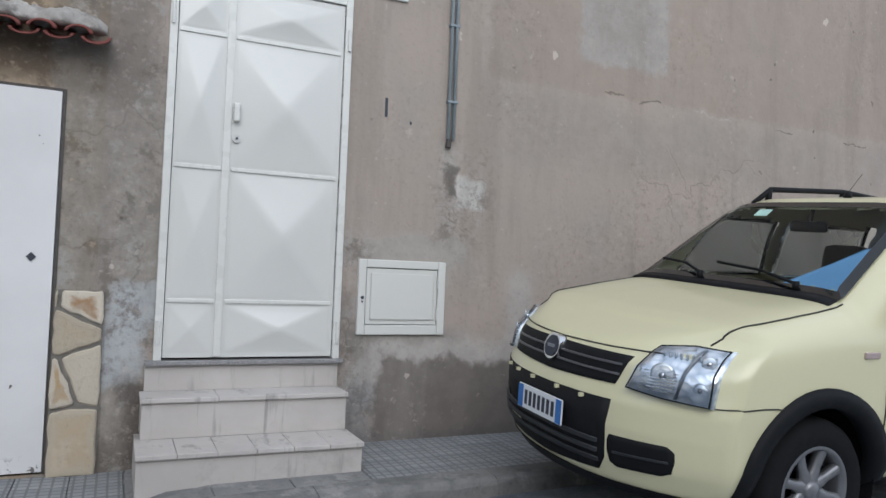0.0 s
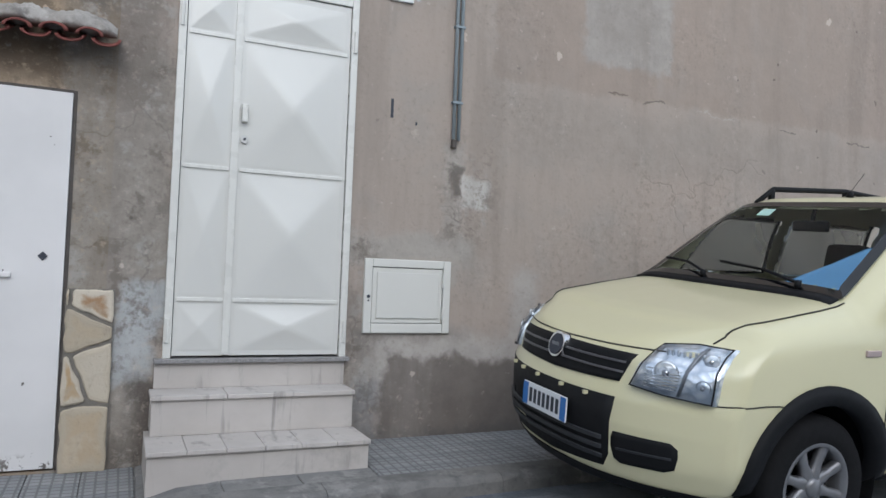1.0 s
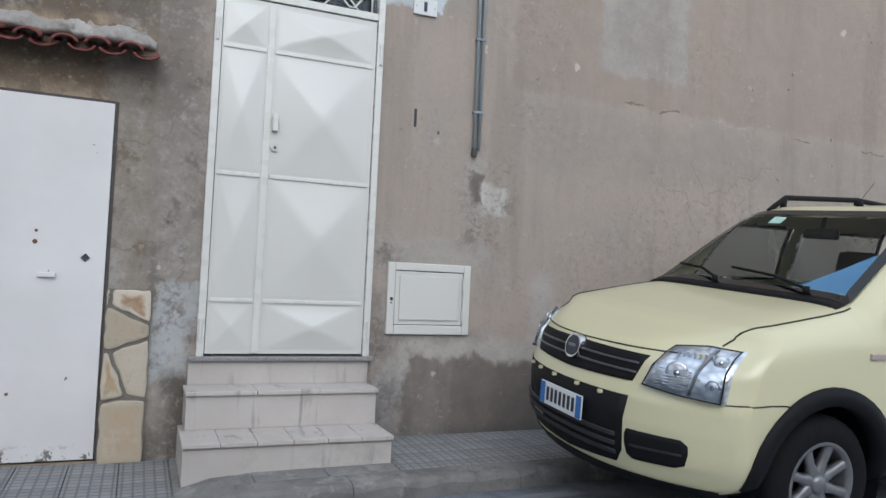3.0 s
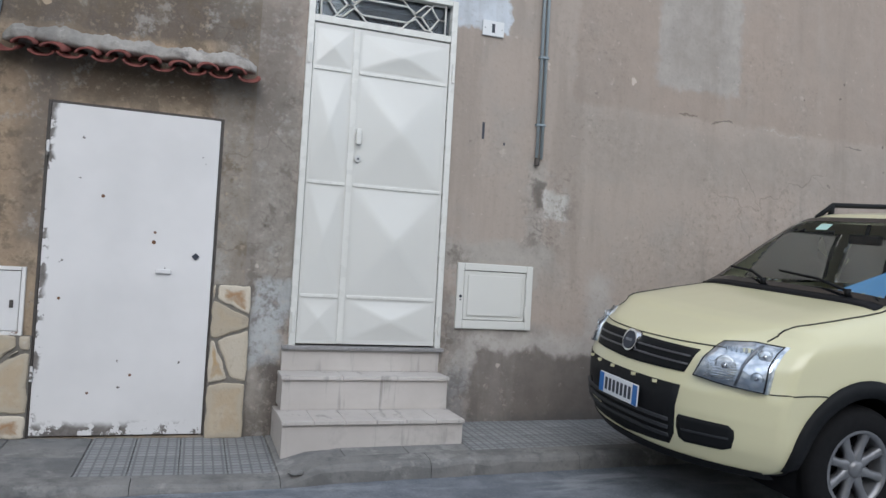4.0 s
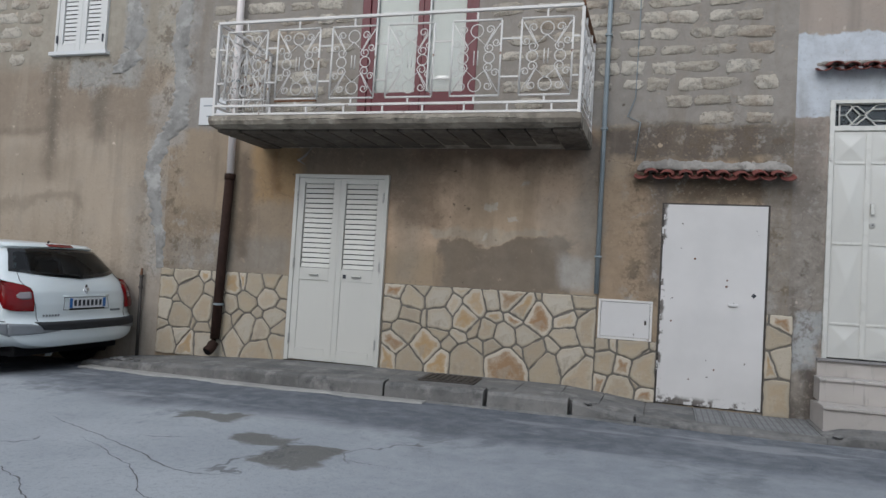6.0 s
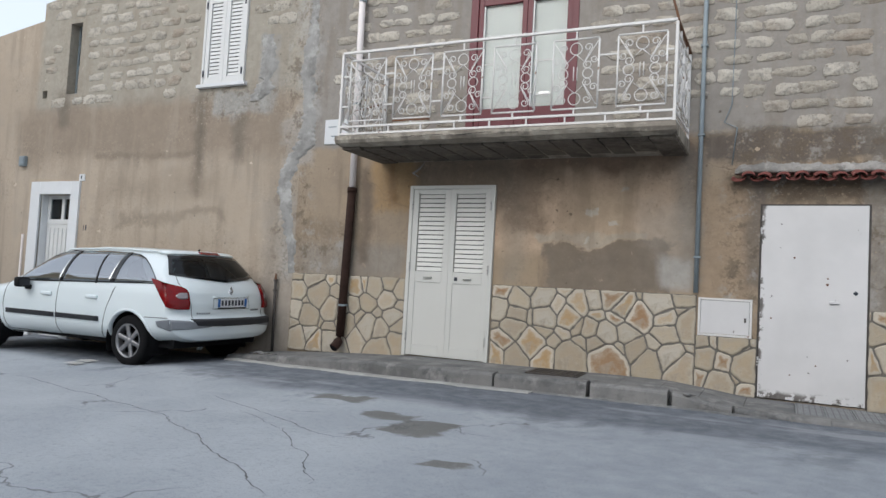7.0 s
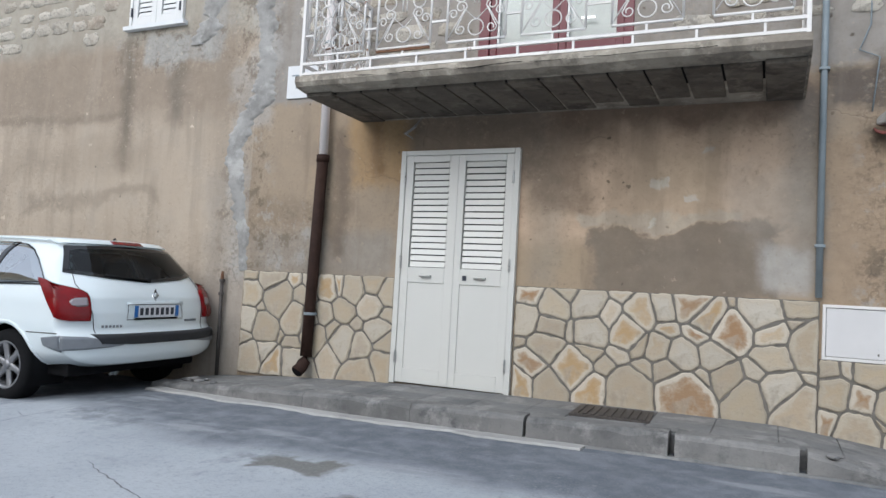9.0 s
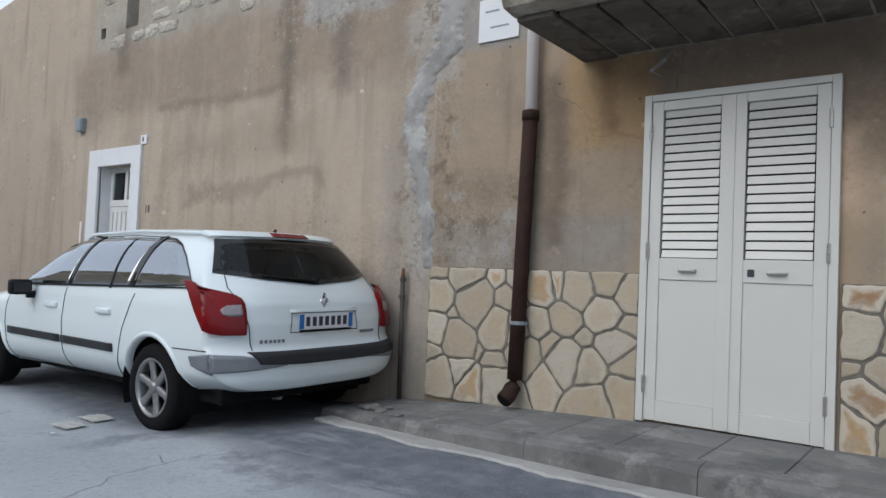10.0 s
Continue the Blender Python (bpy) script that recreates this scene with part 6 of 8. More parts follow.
M_REFLECT = faceted("lamp_reflector")
M_BLACKGLASS = simple("black_glass_border", (0.006, 0.0065, 0.008), 0.08, grain=0.1)
# flat blue that imitates sky mirrored in the windscreen
M_SKYPATCH = simple("blue_sky_reflection", (0.16, 0.36, 0.62), 0.45, grain=0.12, scale=5)
M_REVERSE = simple("clear_reversing_lens", (0.27, 0.235, 0.245), 0.15, 0.3, 0.15, 30)
M_TAIL = simple("red_lamp_plastic", (0.20, 0.0015, 0.004), 0.22, grain=0.45, scale=6, spec=0.28)
M_BUMPER = simple("grey_bumper_plastic", (0.030, 0.032, 0.036), 0.5, grain=0.2, spec=0.25)
M_BARS = simple("dull_grille_bar", (0.10, 0.098, 0.105), 0.35, 0.3, 0.15)
M_BUMPER_LITE = simple("grey_bumper_trim", (0.20, 0.215, 0.235), 0.35, 0.2, 0.15)
M_SEAT = simple("grey_seat_cloth", (0.045, 0.047, 0.052), 0.95, grain=0.25, scale=60, spec=0.1)
M_SEAM = simple("panel_gap", (0.03, 0.028, 0.024), 0.8, grain=0.1)
M_PLATE = simple("plate_white", (0.70, 0.72, 0.74), 0.35, grain=0.05)
M_STICKER = simple("green_white_sticker", (0.42, 0.62, 0.56), 0.5, grain=0.1)
M_AMBER = simple("clear_indicator", (0.50, 0.40, 0.37), 0.2, 0.3, 0.1)


class Shell:
    """A car's skin: side, top, front and tail outlines blended into one rounded form.
    Local: x back from the nose, y to the car's right, z up from the road."""

    def __init__(self, length, top, belt_w, low_z, nose, tail, plan_f, plan_r, e=4.5):
        self.length, self.top, self.bw, self.low, self.nose_p, self.tail_p, self.pf, self.pr, self.e = length, top, belt_w, low_z, nose, tail, plan_f, plan_r, e

    def zt(self, x):
        return lerp_list(x, *zip(*self.top))

    def zb(self, x):
        return lerp_list(x, *zip(*self.low))

    def w(self, x, h):
        return lerp_list(h, *zip(*self.bw))

    def front(self, l, h):
        k, p = self.pf
        return lerp_list(h, *zip(*self.nose_p)) + k * min(1.0, abs(l) / self.w(0, h)) ** p

    def rear(self, l, h):
        k, p = self.pr
        return lerp_list(h, *zip(*self.tail_p)) - k * min(1.0, abs(l) / self.w(0, h)) ** p

    def side_at(self, x, h, s):
        a, b = self.zb(x), self.zt(x)
        c = max(-1.0, min(1.0, 2 * (h - a) / (b - a) - 1))
        return Vector((x, s * self.w(x, h) * (1 - abs(c) ** self.e) ** (1 / self.e), h))

    def top_at(self, x, l):
        a, b = self.zb(x), self.zt(x)
        h = b
        for _ in range(5):
            u = min(1.0, abs(l) / self.w(x, h))
            h = a + (b - a) * ((1 - u ** self.e) ** (1 / self.e) + 1) / 2
        return Vector((x, l, h))

    def front_at(self, l, h):
        return Vector((self.front(l, h), l, h))

    def rear_at(self, l, h):
        return Vector((self.rear(l, h), l, h))

    def ring_point(self, a, b, c):
        x = self.length * a
        for _ in range(3):
            z0, z1 = self.zb(x), self.zt(x)
            h = z0 + (z1 - z0) * (c + 1) / 2
            l = b * self.w(x, h)
            x = self.front(l, h) * (1 - a) + self.rear(l, h) * a
        return (x, l, h)

    def mesh(self, na, nr, cut):
        bm = bmesh.new()
        ring = []
        for j in range(nr):
            q, f = divmod(4 * (j + 0.5) / nr, 1.0)
            u, v = ((1, 2 * f - 1), (1 - 2 * f, 1), (-1, 1 - 2 * f), (2 * f - 1, -1))[int(q)]
            k = (abs(u) ** self.e + abs(v) ** self.e) ** (-1 / self.e)
            ring.append((u * k, v * k))
        rows = []
        caps = 26
        for k in range(1, caps):
            r = k / caps
            rows.append([bm.verts.new(self.ring_point(0.0, b * r, c * r)) for b, c in ring])
        for i in range(na + 1):
            rows.append([bm.verts.new(self.ring_point(i / na, b, c)) for b, c in ring])
        for k in range(caps - 1, 0, -1):
            r = k / caps
            rows.append([bm.verts.new(self.ring_point(1.0, b * r, c * r)) for b, c in ring])
        for p, q in zip(rows, rows[1:]):
            for j in range(nr):
                bm.faces.new((p[j], p[(j + 1) % nr], q[(j + 1) % nr], q[j]))
        bm.faces.new(rows[0][::-1])
        bm.faces.new(rows[-1])
        bmesh.ops.recalc_face_normals(bm, faces=bm.faces)
        gone = [f for f in bm.faces if cut(f.calc_center_median(), f.normal)]
        bmesh.ops.delete(bm, geom=gone, context="FACES")
        return bm


def patch(fn, rows, off, depth=0.012, nu=14, bm=None):
    """A skin piece. rows: outlines across, each a list of points that fn lays on the shell. off: proud of it, a vector; depth: turned-in rim."""
    bm = bm or bmesh.new()
    off = Vector(off)
    pts = []
    for row in rows:
        us = [i / nu for i in range(nu + 1)]
        k = len(row) - 1
        line = []
        for u in us:
            i = min(k - 1, int(u * k))
            f = u * k - i
            line.append(tuple(a + (b - a) * f for a, b in zip(row[i], row[i + 1])))
        pts.append(line)
    m = 8 if len(rows) == 2 else 1
    lines = []
    for a, b in zip(pts, pts[1:]):
        for v in range(m):
            lines.append([tuple(p + (q - p) * v / m for p, q in zip(s, t)) for s, t in zip(a, b)])
    lines.append(pts[-1])
    vs = [[bm.verts.new(fn(*p) + off) for p in line] for line in lines]
    for p, q in zip(vs, vs[1:]):
        for j in range(nu):
            bm.faces.new((p[j], p[j + 1], q[j + 1], q[j]))
    loop = [*vs[0], *[r[-1] for r in vs[1:-1]], *vs[-1][::-1], *[r[0] for r in vs[-2:0:-1]]]
    back = [bm.verts.new(v.co - off.normalized() * depth) for v in loop]
    n = len(loop)
    for j in range(n):
        bm.faces.new((loop[j], loop[(j + 1) % n], back[(j + 1) % n], back[j]))
    return bm


def frame_patch(fn, rows, off, width, bm=None):
    """A border strip round a four-sided piece given by two outlines (low, high)."""
    bm = bm or bmesh.new()
    off = Vector(off)
    lo, hi = rows
    n = 16

    def at(row, u):
        k = len(row) - 1
        i = min(k - 1, int(u * k))
        f = u * k - i
        return Vector([a + (b - a) * f for a, b in zip(row[i], row[i + 1])])

    sides = [lambda u: at(lo, u), lambda u: at(lo, 1).lerp(at(hi, 1), u), lambda u: at(hi, 1 - u), lambda u: at(hi, 0).lerp(at(lo, 0), u)]
    c = sum((f(i / n) for f in sides for i in range(n)), Vector((0, 0))) / (4 * n)
    outer, inner = [], []
    for f in sides:
        ln = sum((f((i + 1) / n) - f(i / n)).length for i in range(n))
        k = min(0.35, width / max(ln, 1e-4))
        for i in range(n):
            outer.append(f(i / n))
            u = k + (1 - 2 * k) * i / n
            d = f(min(1.0, u + 0.02)) - f(max(0.0, u - 0.02))
            nrm = Vector((-d.y, d.x)).normalized()
            p = f(u)
            inner.append(p + (nrm if nrm.dot(c - p) > 0 else -nrm) * width)
    m = len(outer)
    vo = [bm.verts.new(fn(*p) + off) for p in outer]
    vi = [bm.verts.new(fn(*p) + off) for p in inner]
    for i in range(m):
        bm.faces.new((vo[i], vo[(i + 1) % m], vi[(i + 1) % m], vi[i]))
    return bm


def seam(fn, pts, off, r=0.004, steps=8):
    """A dark gap line laid on the skin."""
    out = []
    for a, b in zip(pts, pts[1:]):
        for i in range(steps):
            out.append(fn(*[p + (q - p) * i / steps for p, q in zip(a, b)]) + Vector(off))
    out.append(fn(*pts[-1]) + Vector(off))
    return tube(out, r, 4)


def lathe(profile, n=36):
    """Turned about the y axis: (radius, y) pairs."""
    bm = bmesh.new()
    rings = [[bm.verts.new((r * math.cos(2 * math.pi * j / n), y, r * math.sin(2 * math.pi * j / n))) for j in range(n)] for r, y in profile]
    for p, q in zip(rings, rings[1:]):
        for j in range(n):
            bm.faces.new((p[j], p[(j + 1) % n], q[(j + 1) % n], q[j]))
    return bm


def wheel(parent, x, y, r, side, spokes, rim_mat, rim_r, slim):
    """side: -1 the car's left, 1 its right. Tyre, rim and spokes."""
    wdt = 0.185
    hub = part("wheel", lathe([(rim_r * 0.96, -wdt / 2), (rim_r, -wdt / 2), (rim_r + 0.02, -wdt / 2 - 0.012), (r - 0.03, -wdt / 2 - 0.008), (r - 0.006, -wdt / 2 + 0.018), (r, -wdt / 4), (r, wdt / 4), (r - 0.006, wdt / 2 - 0.018), (r - 0.03, wdt / 2 + 0.008), (rim_r + 0.02, wdt / 2 + 0.012), (rim_r, wdt / 2), (rim_r * 0.96, wdt / 2)]), M_TYRE, parent, "black tyre", True, local=True)
    hub.matrix_basis = Matrix.Translation((x, y, r))
    s = side
    o = s * wdt / 2
    part("rim", lathe([(rim_r + 0.003, o + s * 0.004), (rim_r - 0.012, o + s * 0.006), (rim_r - 0.02, o - s * 0.02), (rim_r - 0.03, o - s * 0.09)]), rim_mat, hub, "grey metal wheel rim", True, local=True)
    part("brake_disc", lathe([(0.001, o - s * 0.075), (rim_r - 0.03, o - s * 0.075)]), M_DARK, hub, "", False, local=True)
    for i in range(spokes):
        a = 2 * math.pi * i / spokes + 0.3
        bm = bmesh.new()
        vs = []
        for rad, wd, dy in ((0.03, 0.036, -0.012), (rim_r * 0.55, 0.026 * slim, -0.010), (rim_r - 0.016, 0.034 * slim, -0.004)):
            vs.append([bm.verts.new((rad, o + s * dy + e, q * wd)) for q, e in ((-1, -s * 0.012), (-0.6, 0), (0.6, 0), (1, -s * 0.012), (0.9, -s * 0.04), (-0.9, -s * 0.04))])
        for p, q in zip(vs, vs[1:]):
            for j in range(6):
                bm.faces.new((p[j], p[(j + 1) % 6], q[(j + 1) % 6], q[j]))
        bmesh.ops.transform(bm, verts=bm.verts, matrix=Matrix.Rotation(a, 4, "Y"))
        part("spoke", bm, rim_mat, hub, "", True, local=True)
    part("hub_cap", lathe([(0.001, o + s * 0.004), (0.03, o + s * 0.003), (0.042, o - s * 0.008), (0.045, o - s * 0.03)], 20), rim_mat, hub, "", True, local=True)
    return hub


def arch(parent, shell, x, hz, r, width, side, mat, off=0.010):
    """A lip round the wheel opening and a dark liner behind it."""
    bm = bmesh.new()
    rows = []
    n = 28
    t0 = math.asin(max(-1, min(1, (0.16 - hz) / r)))
    for i in range(n + 1):
        t = t0 + (math.pi - 2 * t0) * i / n
        ring = []
        for rr, o in ((r - 0.004, -0.05), (r - 0.004, off), (r + width * 0.5, off + 0.008), (r + width, off), (r + width, -0.012)):
            p = shell.side_at(x + rr * math.cos(t), max(0.17, hz + rr * math.sin(t)), side)
            q = shell.side_at(x + (r + 0.02) * math.cos(t), max(0.2, hz + (r + 0.02) * math.sin(t)), side)
            ring.append(bm.verts.new((p.x, q.y + side * o if rr <= r else p.y + side * o, p.z)))
        rows.append(ring)
    for p, q in zip(rows, rows[1:]):
        for j in range(4):
            bm.faces.new((p[j], p[j + 1], q[j + 1], q[j]))
    part("wheel_arch", bm, mat, parent, "", True, local=True)
    bm = bmesh.new()
    w = shell.w(x, 0.5)
    rows = [[bm.verts.new((x + (r + 0.01) * math.cos(t), side * yy, hz + (r + 0.01) * math.sin(t))) for yy in (w - 0.02, w - 0.34)] for t in [t0 + (math.pi - 2 * t0) * i / n for i in range(n + 1)]]
    for p, q in zip(rows, rows[1:]):
        bm.faces.new((p[0], p[1], q[1], q[0]))
    bm.faces.new([r_[1] for r_ in rows])
    part("arch_liner", bm, M_DARK, parent, "", local=True)


def number_bar_plate(parent, fn, half, zc, off, height=0.11):
    """White plate with blue ends; its characters stay plain bars."""
    o = Vector(off)
    c = fn(0, zc) + o
    d = o.normalized()
    x0, x1 = sorted((c.x, c.x + d.x * 0.008))
    pl = part("plate", box(x0, x1, -half, half, zc - height / 2, zc + height / 2, bevel=0.002), M_PLATE, parent, "white plate with blue ends and plain dark bars", local=True)
    f0 = c.x + d.x * 0.009
    a, b = sorted((f0, f0 + d.x * 0.0015))
    for s in (-1, 1):
        part("blue_band", box(a, b, min(s * half, s * (half - 0.042)), max(s * half, s * (half - 0.042)), zc - height / 2 + 0.003, zc + height / 2 - 0.003), M_BLUE, pl, "", local=True)
    n = 7
    w = (half - 0.05) * 2 / n
    for i in range(n):
        y = -half + 0.05 + w * (i + 0.5)
        part("bar", box(a, b, y - w * 0.30, y + w * 0.30, zc - height * 0.30, zc + height * 0.30), M_INK, pl, "", local=True)


def seat(parent, x, y, zf):
    s = part("seat", add_box(bmesh.new(), x - 0.25, x + 0.22, y - 0.24, y + 0.24, zf, zf + 0.18, 0.05), M_SEAT, parent, "", True, local=True)
    bm = add_box(bmesh.new(), -0.06, 0.06, -0.23, 0.23, 0.0, 0.56, 0.045)
    bmesh.ops.transform(bm, verts=bm.verts, matrix=Matrix.Translation((x + 0.24, y, zf + 0.12)) @ Matrix.Rotation(radians(14), 4, "Y"))
    part("seat_back", bm, M_SEAT, s, "", True, local=True)
    bm = add_box(bmesh.new(), -0.05, 0.05, -0.14, 0.14, 0.0, 0.19, 0.045)
    bmesh.ops.transform(bm, verts=bm.verts, matrix=Matrix.Translation((x + 0.40, y, zf + 0.70)) @ Matrix.Rotation(radians(8), 4, "Y"))
    part("headrest", bm, M_SEAT, s, "", True, local=True)


def steering_wheel(parent, x, y, z):
    m = Matrix.Translation((x, y, z)) @ Matrix.Rotation(radians(-28), 4, "Y")
    bm = add_tube(bmesh.new(), [(0.0, 0.18 * math.cos(2 * math.pi * i / 24), 0.18 * math.sin(2 * math.pi * i / 24)) for i in range(24)], 0.016, 6, True)
    for a in (0, 2.1, 4.2):
        add_tube(bm, [(0, 0, 0), (0, 0.18 * math.cos(a), 0.18 * math.sin(a))], 0.014, 5)
    bmesh.ops.transform(bm, verts=bm.verts, matrix=m)
    part("steering_wheel", bm, M_BLACK, parent, "", True, local=True)


def mirror(parent, shell, x, h, side, mat):
    p = shell.side_at(x, h, side)
    m = part("door_mirror", add_box(bmesh.new(), p.x - 0.06, p.x + 0.05, min(p.y + side * 0.03, p.y + side * 0.20), max(p.y + side * 0.03, p.y + side * 0.20), h - 0.01, h + 0.12, 0.03), mat, parent, "", True, local=True)
    part("mirror_foot", add_box(bmesh.new(), p.x - 0.03, p.x + 0.03, min(p.y - side * 0.02, p.y + side * 0.06), max(p.y - side * 0.02, p.y + side * 0.06), h - 0.04, h + 0.02, 0.01), mat, m, "", True, local=True)
    part("mirror_glass", box(p.x + 0.051, p.x + 0.053, min(p.y + side * 0.05, p.y + side * 0.185), max(p.y + side * 0.05, p.y + side * 0.185), h + 0.01, h + 0.10), M_BUMPER, m, "", local=True)


def small_car():
    sh = Shell(3.54,
               [(0.0, 0.76), (0.06, 0.80), (0.20, 0.875), (0.45, 0.95), (0.75, 1.01), (0.98, 1.05), (1.06, 1.085), (1.60, 1.50), (1.75, 1.555), (2.1, 1.59), (2.7, 1.60), (3.2, 1.56), (3.42, 1.49), (3.54, 1.40)],
               [(0.15, 0.70), (0.28, 0.765), (0.40, 0.79), (0.62, 0.80), (0.90, 0.79), (1.02, 0.76), (1.30, 0.69), (1.52, 0.61), (1.60, 0.58)],
               [(0.0, 0.25), (0.5, 0.22), (3.0, 0.22), (3.54, 0.27)],
               [(0.2, 0.10), (0.27, 0.045), (0.36, 0.012), (0.50, 0.0), (0.60, 0.004), (0.68, 0.03), (0.76, 0.05), (0.82, 0.10), (0.90, 0.22)],
               [(0.2, 3.46), (0.3, 3.52), (0.55, 3.54), (0.65, 3.51), (1.0, 3.50), (1.4, 3.38), (1.58, 3.22)],
               (0.33, 2.6), (0.16, 3.0), 8.0)
    wf, wr_, r = 0.80, 3.10, 0.295
    belt = 1.03

    def screen_lim(x):
        return lerp_list(x, [1.0, 1.62], [0.655, 0.565])

    def cut(c, n):
        if abs(n.y) > 0.15 and abs(c.y) > 0.5 and min((c.x - wf) ** 2, (c.x - wr_) ** 2) + (c.z - r) ** 2 < 0.378 ** 2:
            return True
        if 1.075 < c.x < 1.585 and abs(c.y) < screen_lim(c.x) - 0.03 and n.z > 0.25 and c.z > 1.05:
            return True
        if abs(n.y) > 0.6 and belt + 0.04 < c.z < 1.44 and 1.35 + (c.z - belt) * 0.55 < c.x < 3.05:
            return not (2.10 < c.x < 2.19)
        return c.x > 3.3 and n.x > 0.5 and 1.05 < c.z < 1.40 and abs(c.y) < 0.50

    car = thing("small_car", (0, 0, 0), "pale yellow small hatchback with black cladding, parked half on the pavement", "car",
                turn=Matrix.Translation((1.93, 2.86, 0.337)) @ Matrix.Rotation(radians(4.3), 4, "X"))
    skin = sh.mesh(150, 168, cut)
    tree = BVHTree.FromBMesh(skin)
    part("body", skin, M_YELLOW, car, "pale yellow bodywork", True, local=True)
    # windscreen with its black border, cowl and wipers
    rows = [[(x, -screen_lim(x)), (x, 0), (x, screen_lim(x))] for x in [1.02 + 0.06 * i for i in range(11)]]
    part("windscreen", patch(sh.top_at, rows, (0, 0, 0.010), 0.004, 20), M_SCREEN, car, "clear windscreen", True, local=True)
    bm = frame_patch(sh.top_at, ([(1.015, -screen_lim(1.015)), (1.015, screen_lim(1.015))], [(1.63, -screen_lim(1.63)), (1.63, screen_lim(1.63))]), (0, 0, 0.013), 0.052)
    part("windscreen_border", bm, M_BLACKGLASS, car, "", True, local=True)
    rows = [[(x, -0.64), (x, 0), (x, 0.64)] for x in (0.965, 0.99, 1.02)]
    part("cowl", patch(sh.top_at, rows, (0, 0, 0.012), 0.02, 16), M_BLACK, car, "", True, local=True)
    for y0, y1 in ((-0.42, 0.16), (0.18, 0.58)):
        pts = [sh.top_at(1.03, y0) + Vector((0, 0, 0.035)), sh.top_at(1.10, y0 + (y1 - y0) * 0.45) + Vector((0, 0, 0.032)), sh.top_at(1.13, y1) + Vector((0, 0, 0.03))]
        w = part("wiper", tube(pts, 0.008, 6), M_BLACK, car, "", True, local=True)
        part("wiper_pivot", tube([pts[0] - Vector((0, 0, 0.03)), pts[0] + Vector((0, 0, 0.012))], 0.016, 8), M_BLACK, w, "", True, local=True)
    part("sticker", patch(sh.top_at, [[(1.50, 0.20), (1.50, 0.29)], [(1.55, 0.20), (1.55, 0.29)]], (0, 0, 0.016), 0.002, 4), M_STICKER, car, "pale green paper sticker", local=True)
    # added blue sheet under the glass, painting the sky's reflection
    rows = [[(1.075, -0.615), (1.075, -0.22)], [(1.16, -0.605), (1.16, -0.31)], [(1.25, -0.595), (1.25, -0.40)], [(1.36, -0.58), (1.36, -0.49)], [(1.40, -0.572), (1.40, -0.54)]]
    part("sunshade", patch(sh.top_at, rows, (0.02, 0, -0.03), 0.004, 8), M_SKYPATCH, car, "light blue sheet behind the windscreen imitating reflected sky", True, local=True)
    # side and rear windows
    for s in (-1, 1):
        for a0, a1, b0, b1 in ((1.33, 1.58, 2.12, 2.10), (2.18, 2.19, 3.08, 2.98)):
            lo, hi = [(a0, belt + 0.015), (b0, belt + 0.025)], [(a1, 1.455), (b1, 1.455)]
            part("side_window", patch(lambda x, h: sh.side_at(x, h, s), [lo, hi], (0, s * 0.006, 0), 0.003, 12), M_CLEAR, car, "", True, local=True)
            part("window_seal", frame_patch(lambda x, h: sh.side_at(x, h, s), (lo, hi), (0, s * 0.009, 0), 0.038), M_BLACK, car, "", True, local=True)
        fn = lambda x, h: sh.side_at(x, h, s)
        part("side_moulding", patch(fn, [[(1.2, 0.47), (2.72, 0.47)], [(1.2, 0.60), (2.72, 0.60)]], (0, s * 0.02, 0), 0.025, 12), M_BLACK, car, "black side rubbing strip", True, local=True)
        part("sill", patch(fn, [[(1.2, 0.235), (2.7, 0.235)], [(1.2, 0.31), (2.7, 0.31)]], (0, s * 0.012, 0), 0.02, 12), M_BLACK, car, "", True, local=True)
        part("door_gap", seam(fn, [(1.22, 1.04), (1.16, 0.85), (1.16, 0.40), (1.26, 0.30), (2.10, 0.30), (2.15, 0.5), (2.15, 1.04)], (0, s * 0.0015, 0), 0.004), M_SEAM, car, "", local=True)
        part("door_gap", seam(fn, [(2.15, 0.30), (2.7, 0.32), (2.95, 0.7), (2.98, 1.04)], (0, s * 0.0015, 0), 0.004), M_SEAM, car, "", local=True)
        line = [sh.front_at(s * l, h) for l, h in ((0.72, 0.640), (0.745, 0.642), (0.77, 0.645))] + [sh.side_at(x, h, s) for x, h in ((0.40, 0.648), (0.46, 0.65), (0.53, 0.648), (0.58, 0.64))]
        part("wing_gap", tube(hug(tree, line), 0.003, 5), M_SEAM, car, "", local=True)
        for hx in (1.98, 2.80):
            q = sh.side_at(hx, 0.90, s)
            part("door_handle", add_box(bmesh.new(), hx - 0.09, hx + 0.09, min(q.y, q.y + s * 0.03), max(q.y, q.y + s * 0.03), 0.875, 0.925, 0.012), M_YELLOW, car, "", True, local=True)
        q = sh.side_at(1.05, 0.85, s)
        rp = part("side_repeater", add_box(bmesh.new(), 1.01, 1.10, min(q.y - s * 0.006, q.y + s * 0.01), max(q.y - s * 0.006, q.y + s * 0.01), 0.835, 0.862, 0.004), M_AMBER, car, "clear side indicator", local=True)
        if s < 0:
            mirror(car, sh, 1.36, 1.04, s, M_BLACK)
        # roof rails on two feet
        top = [sh.top_at(x, s * 0.50) for x in (1.72, 1.85, 2.5, 3.1, 3.25)]
        lift = [0.0, 0.075, 0.085, 0.075, 0.0]
        part("roof_rail", tube([t + Vector((0, 0, k)) for t, k in zip(top, lift)], 0.017, 8), M_BLACK, car, "black roof rail", True, local=True)
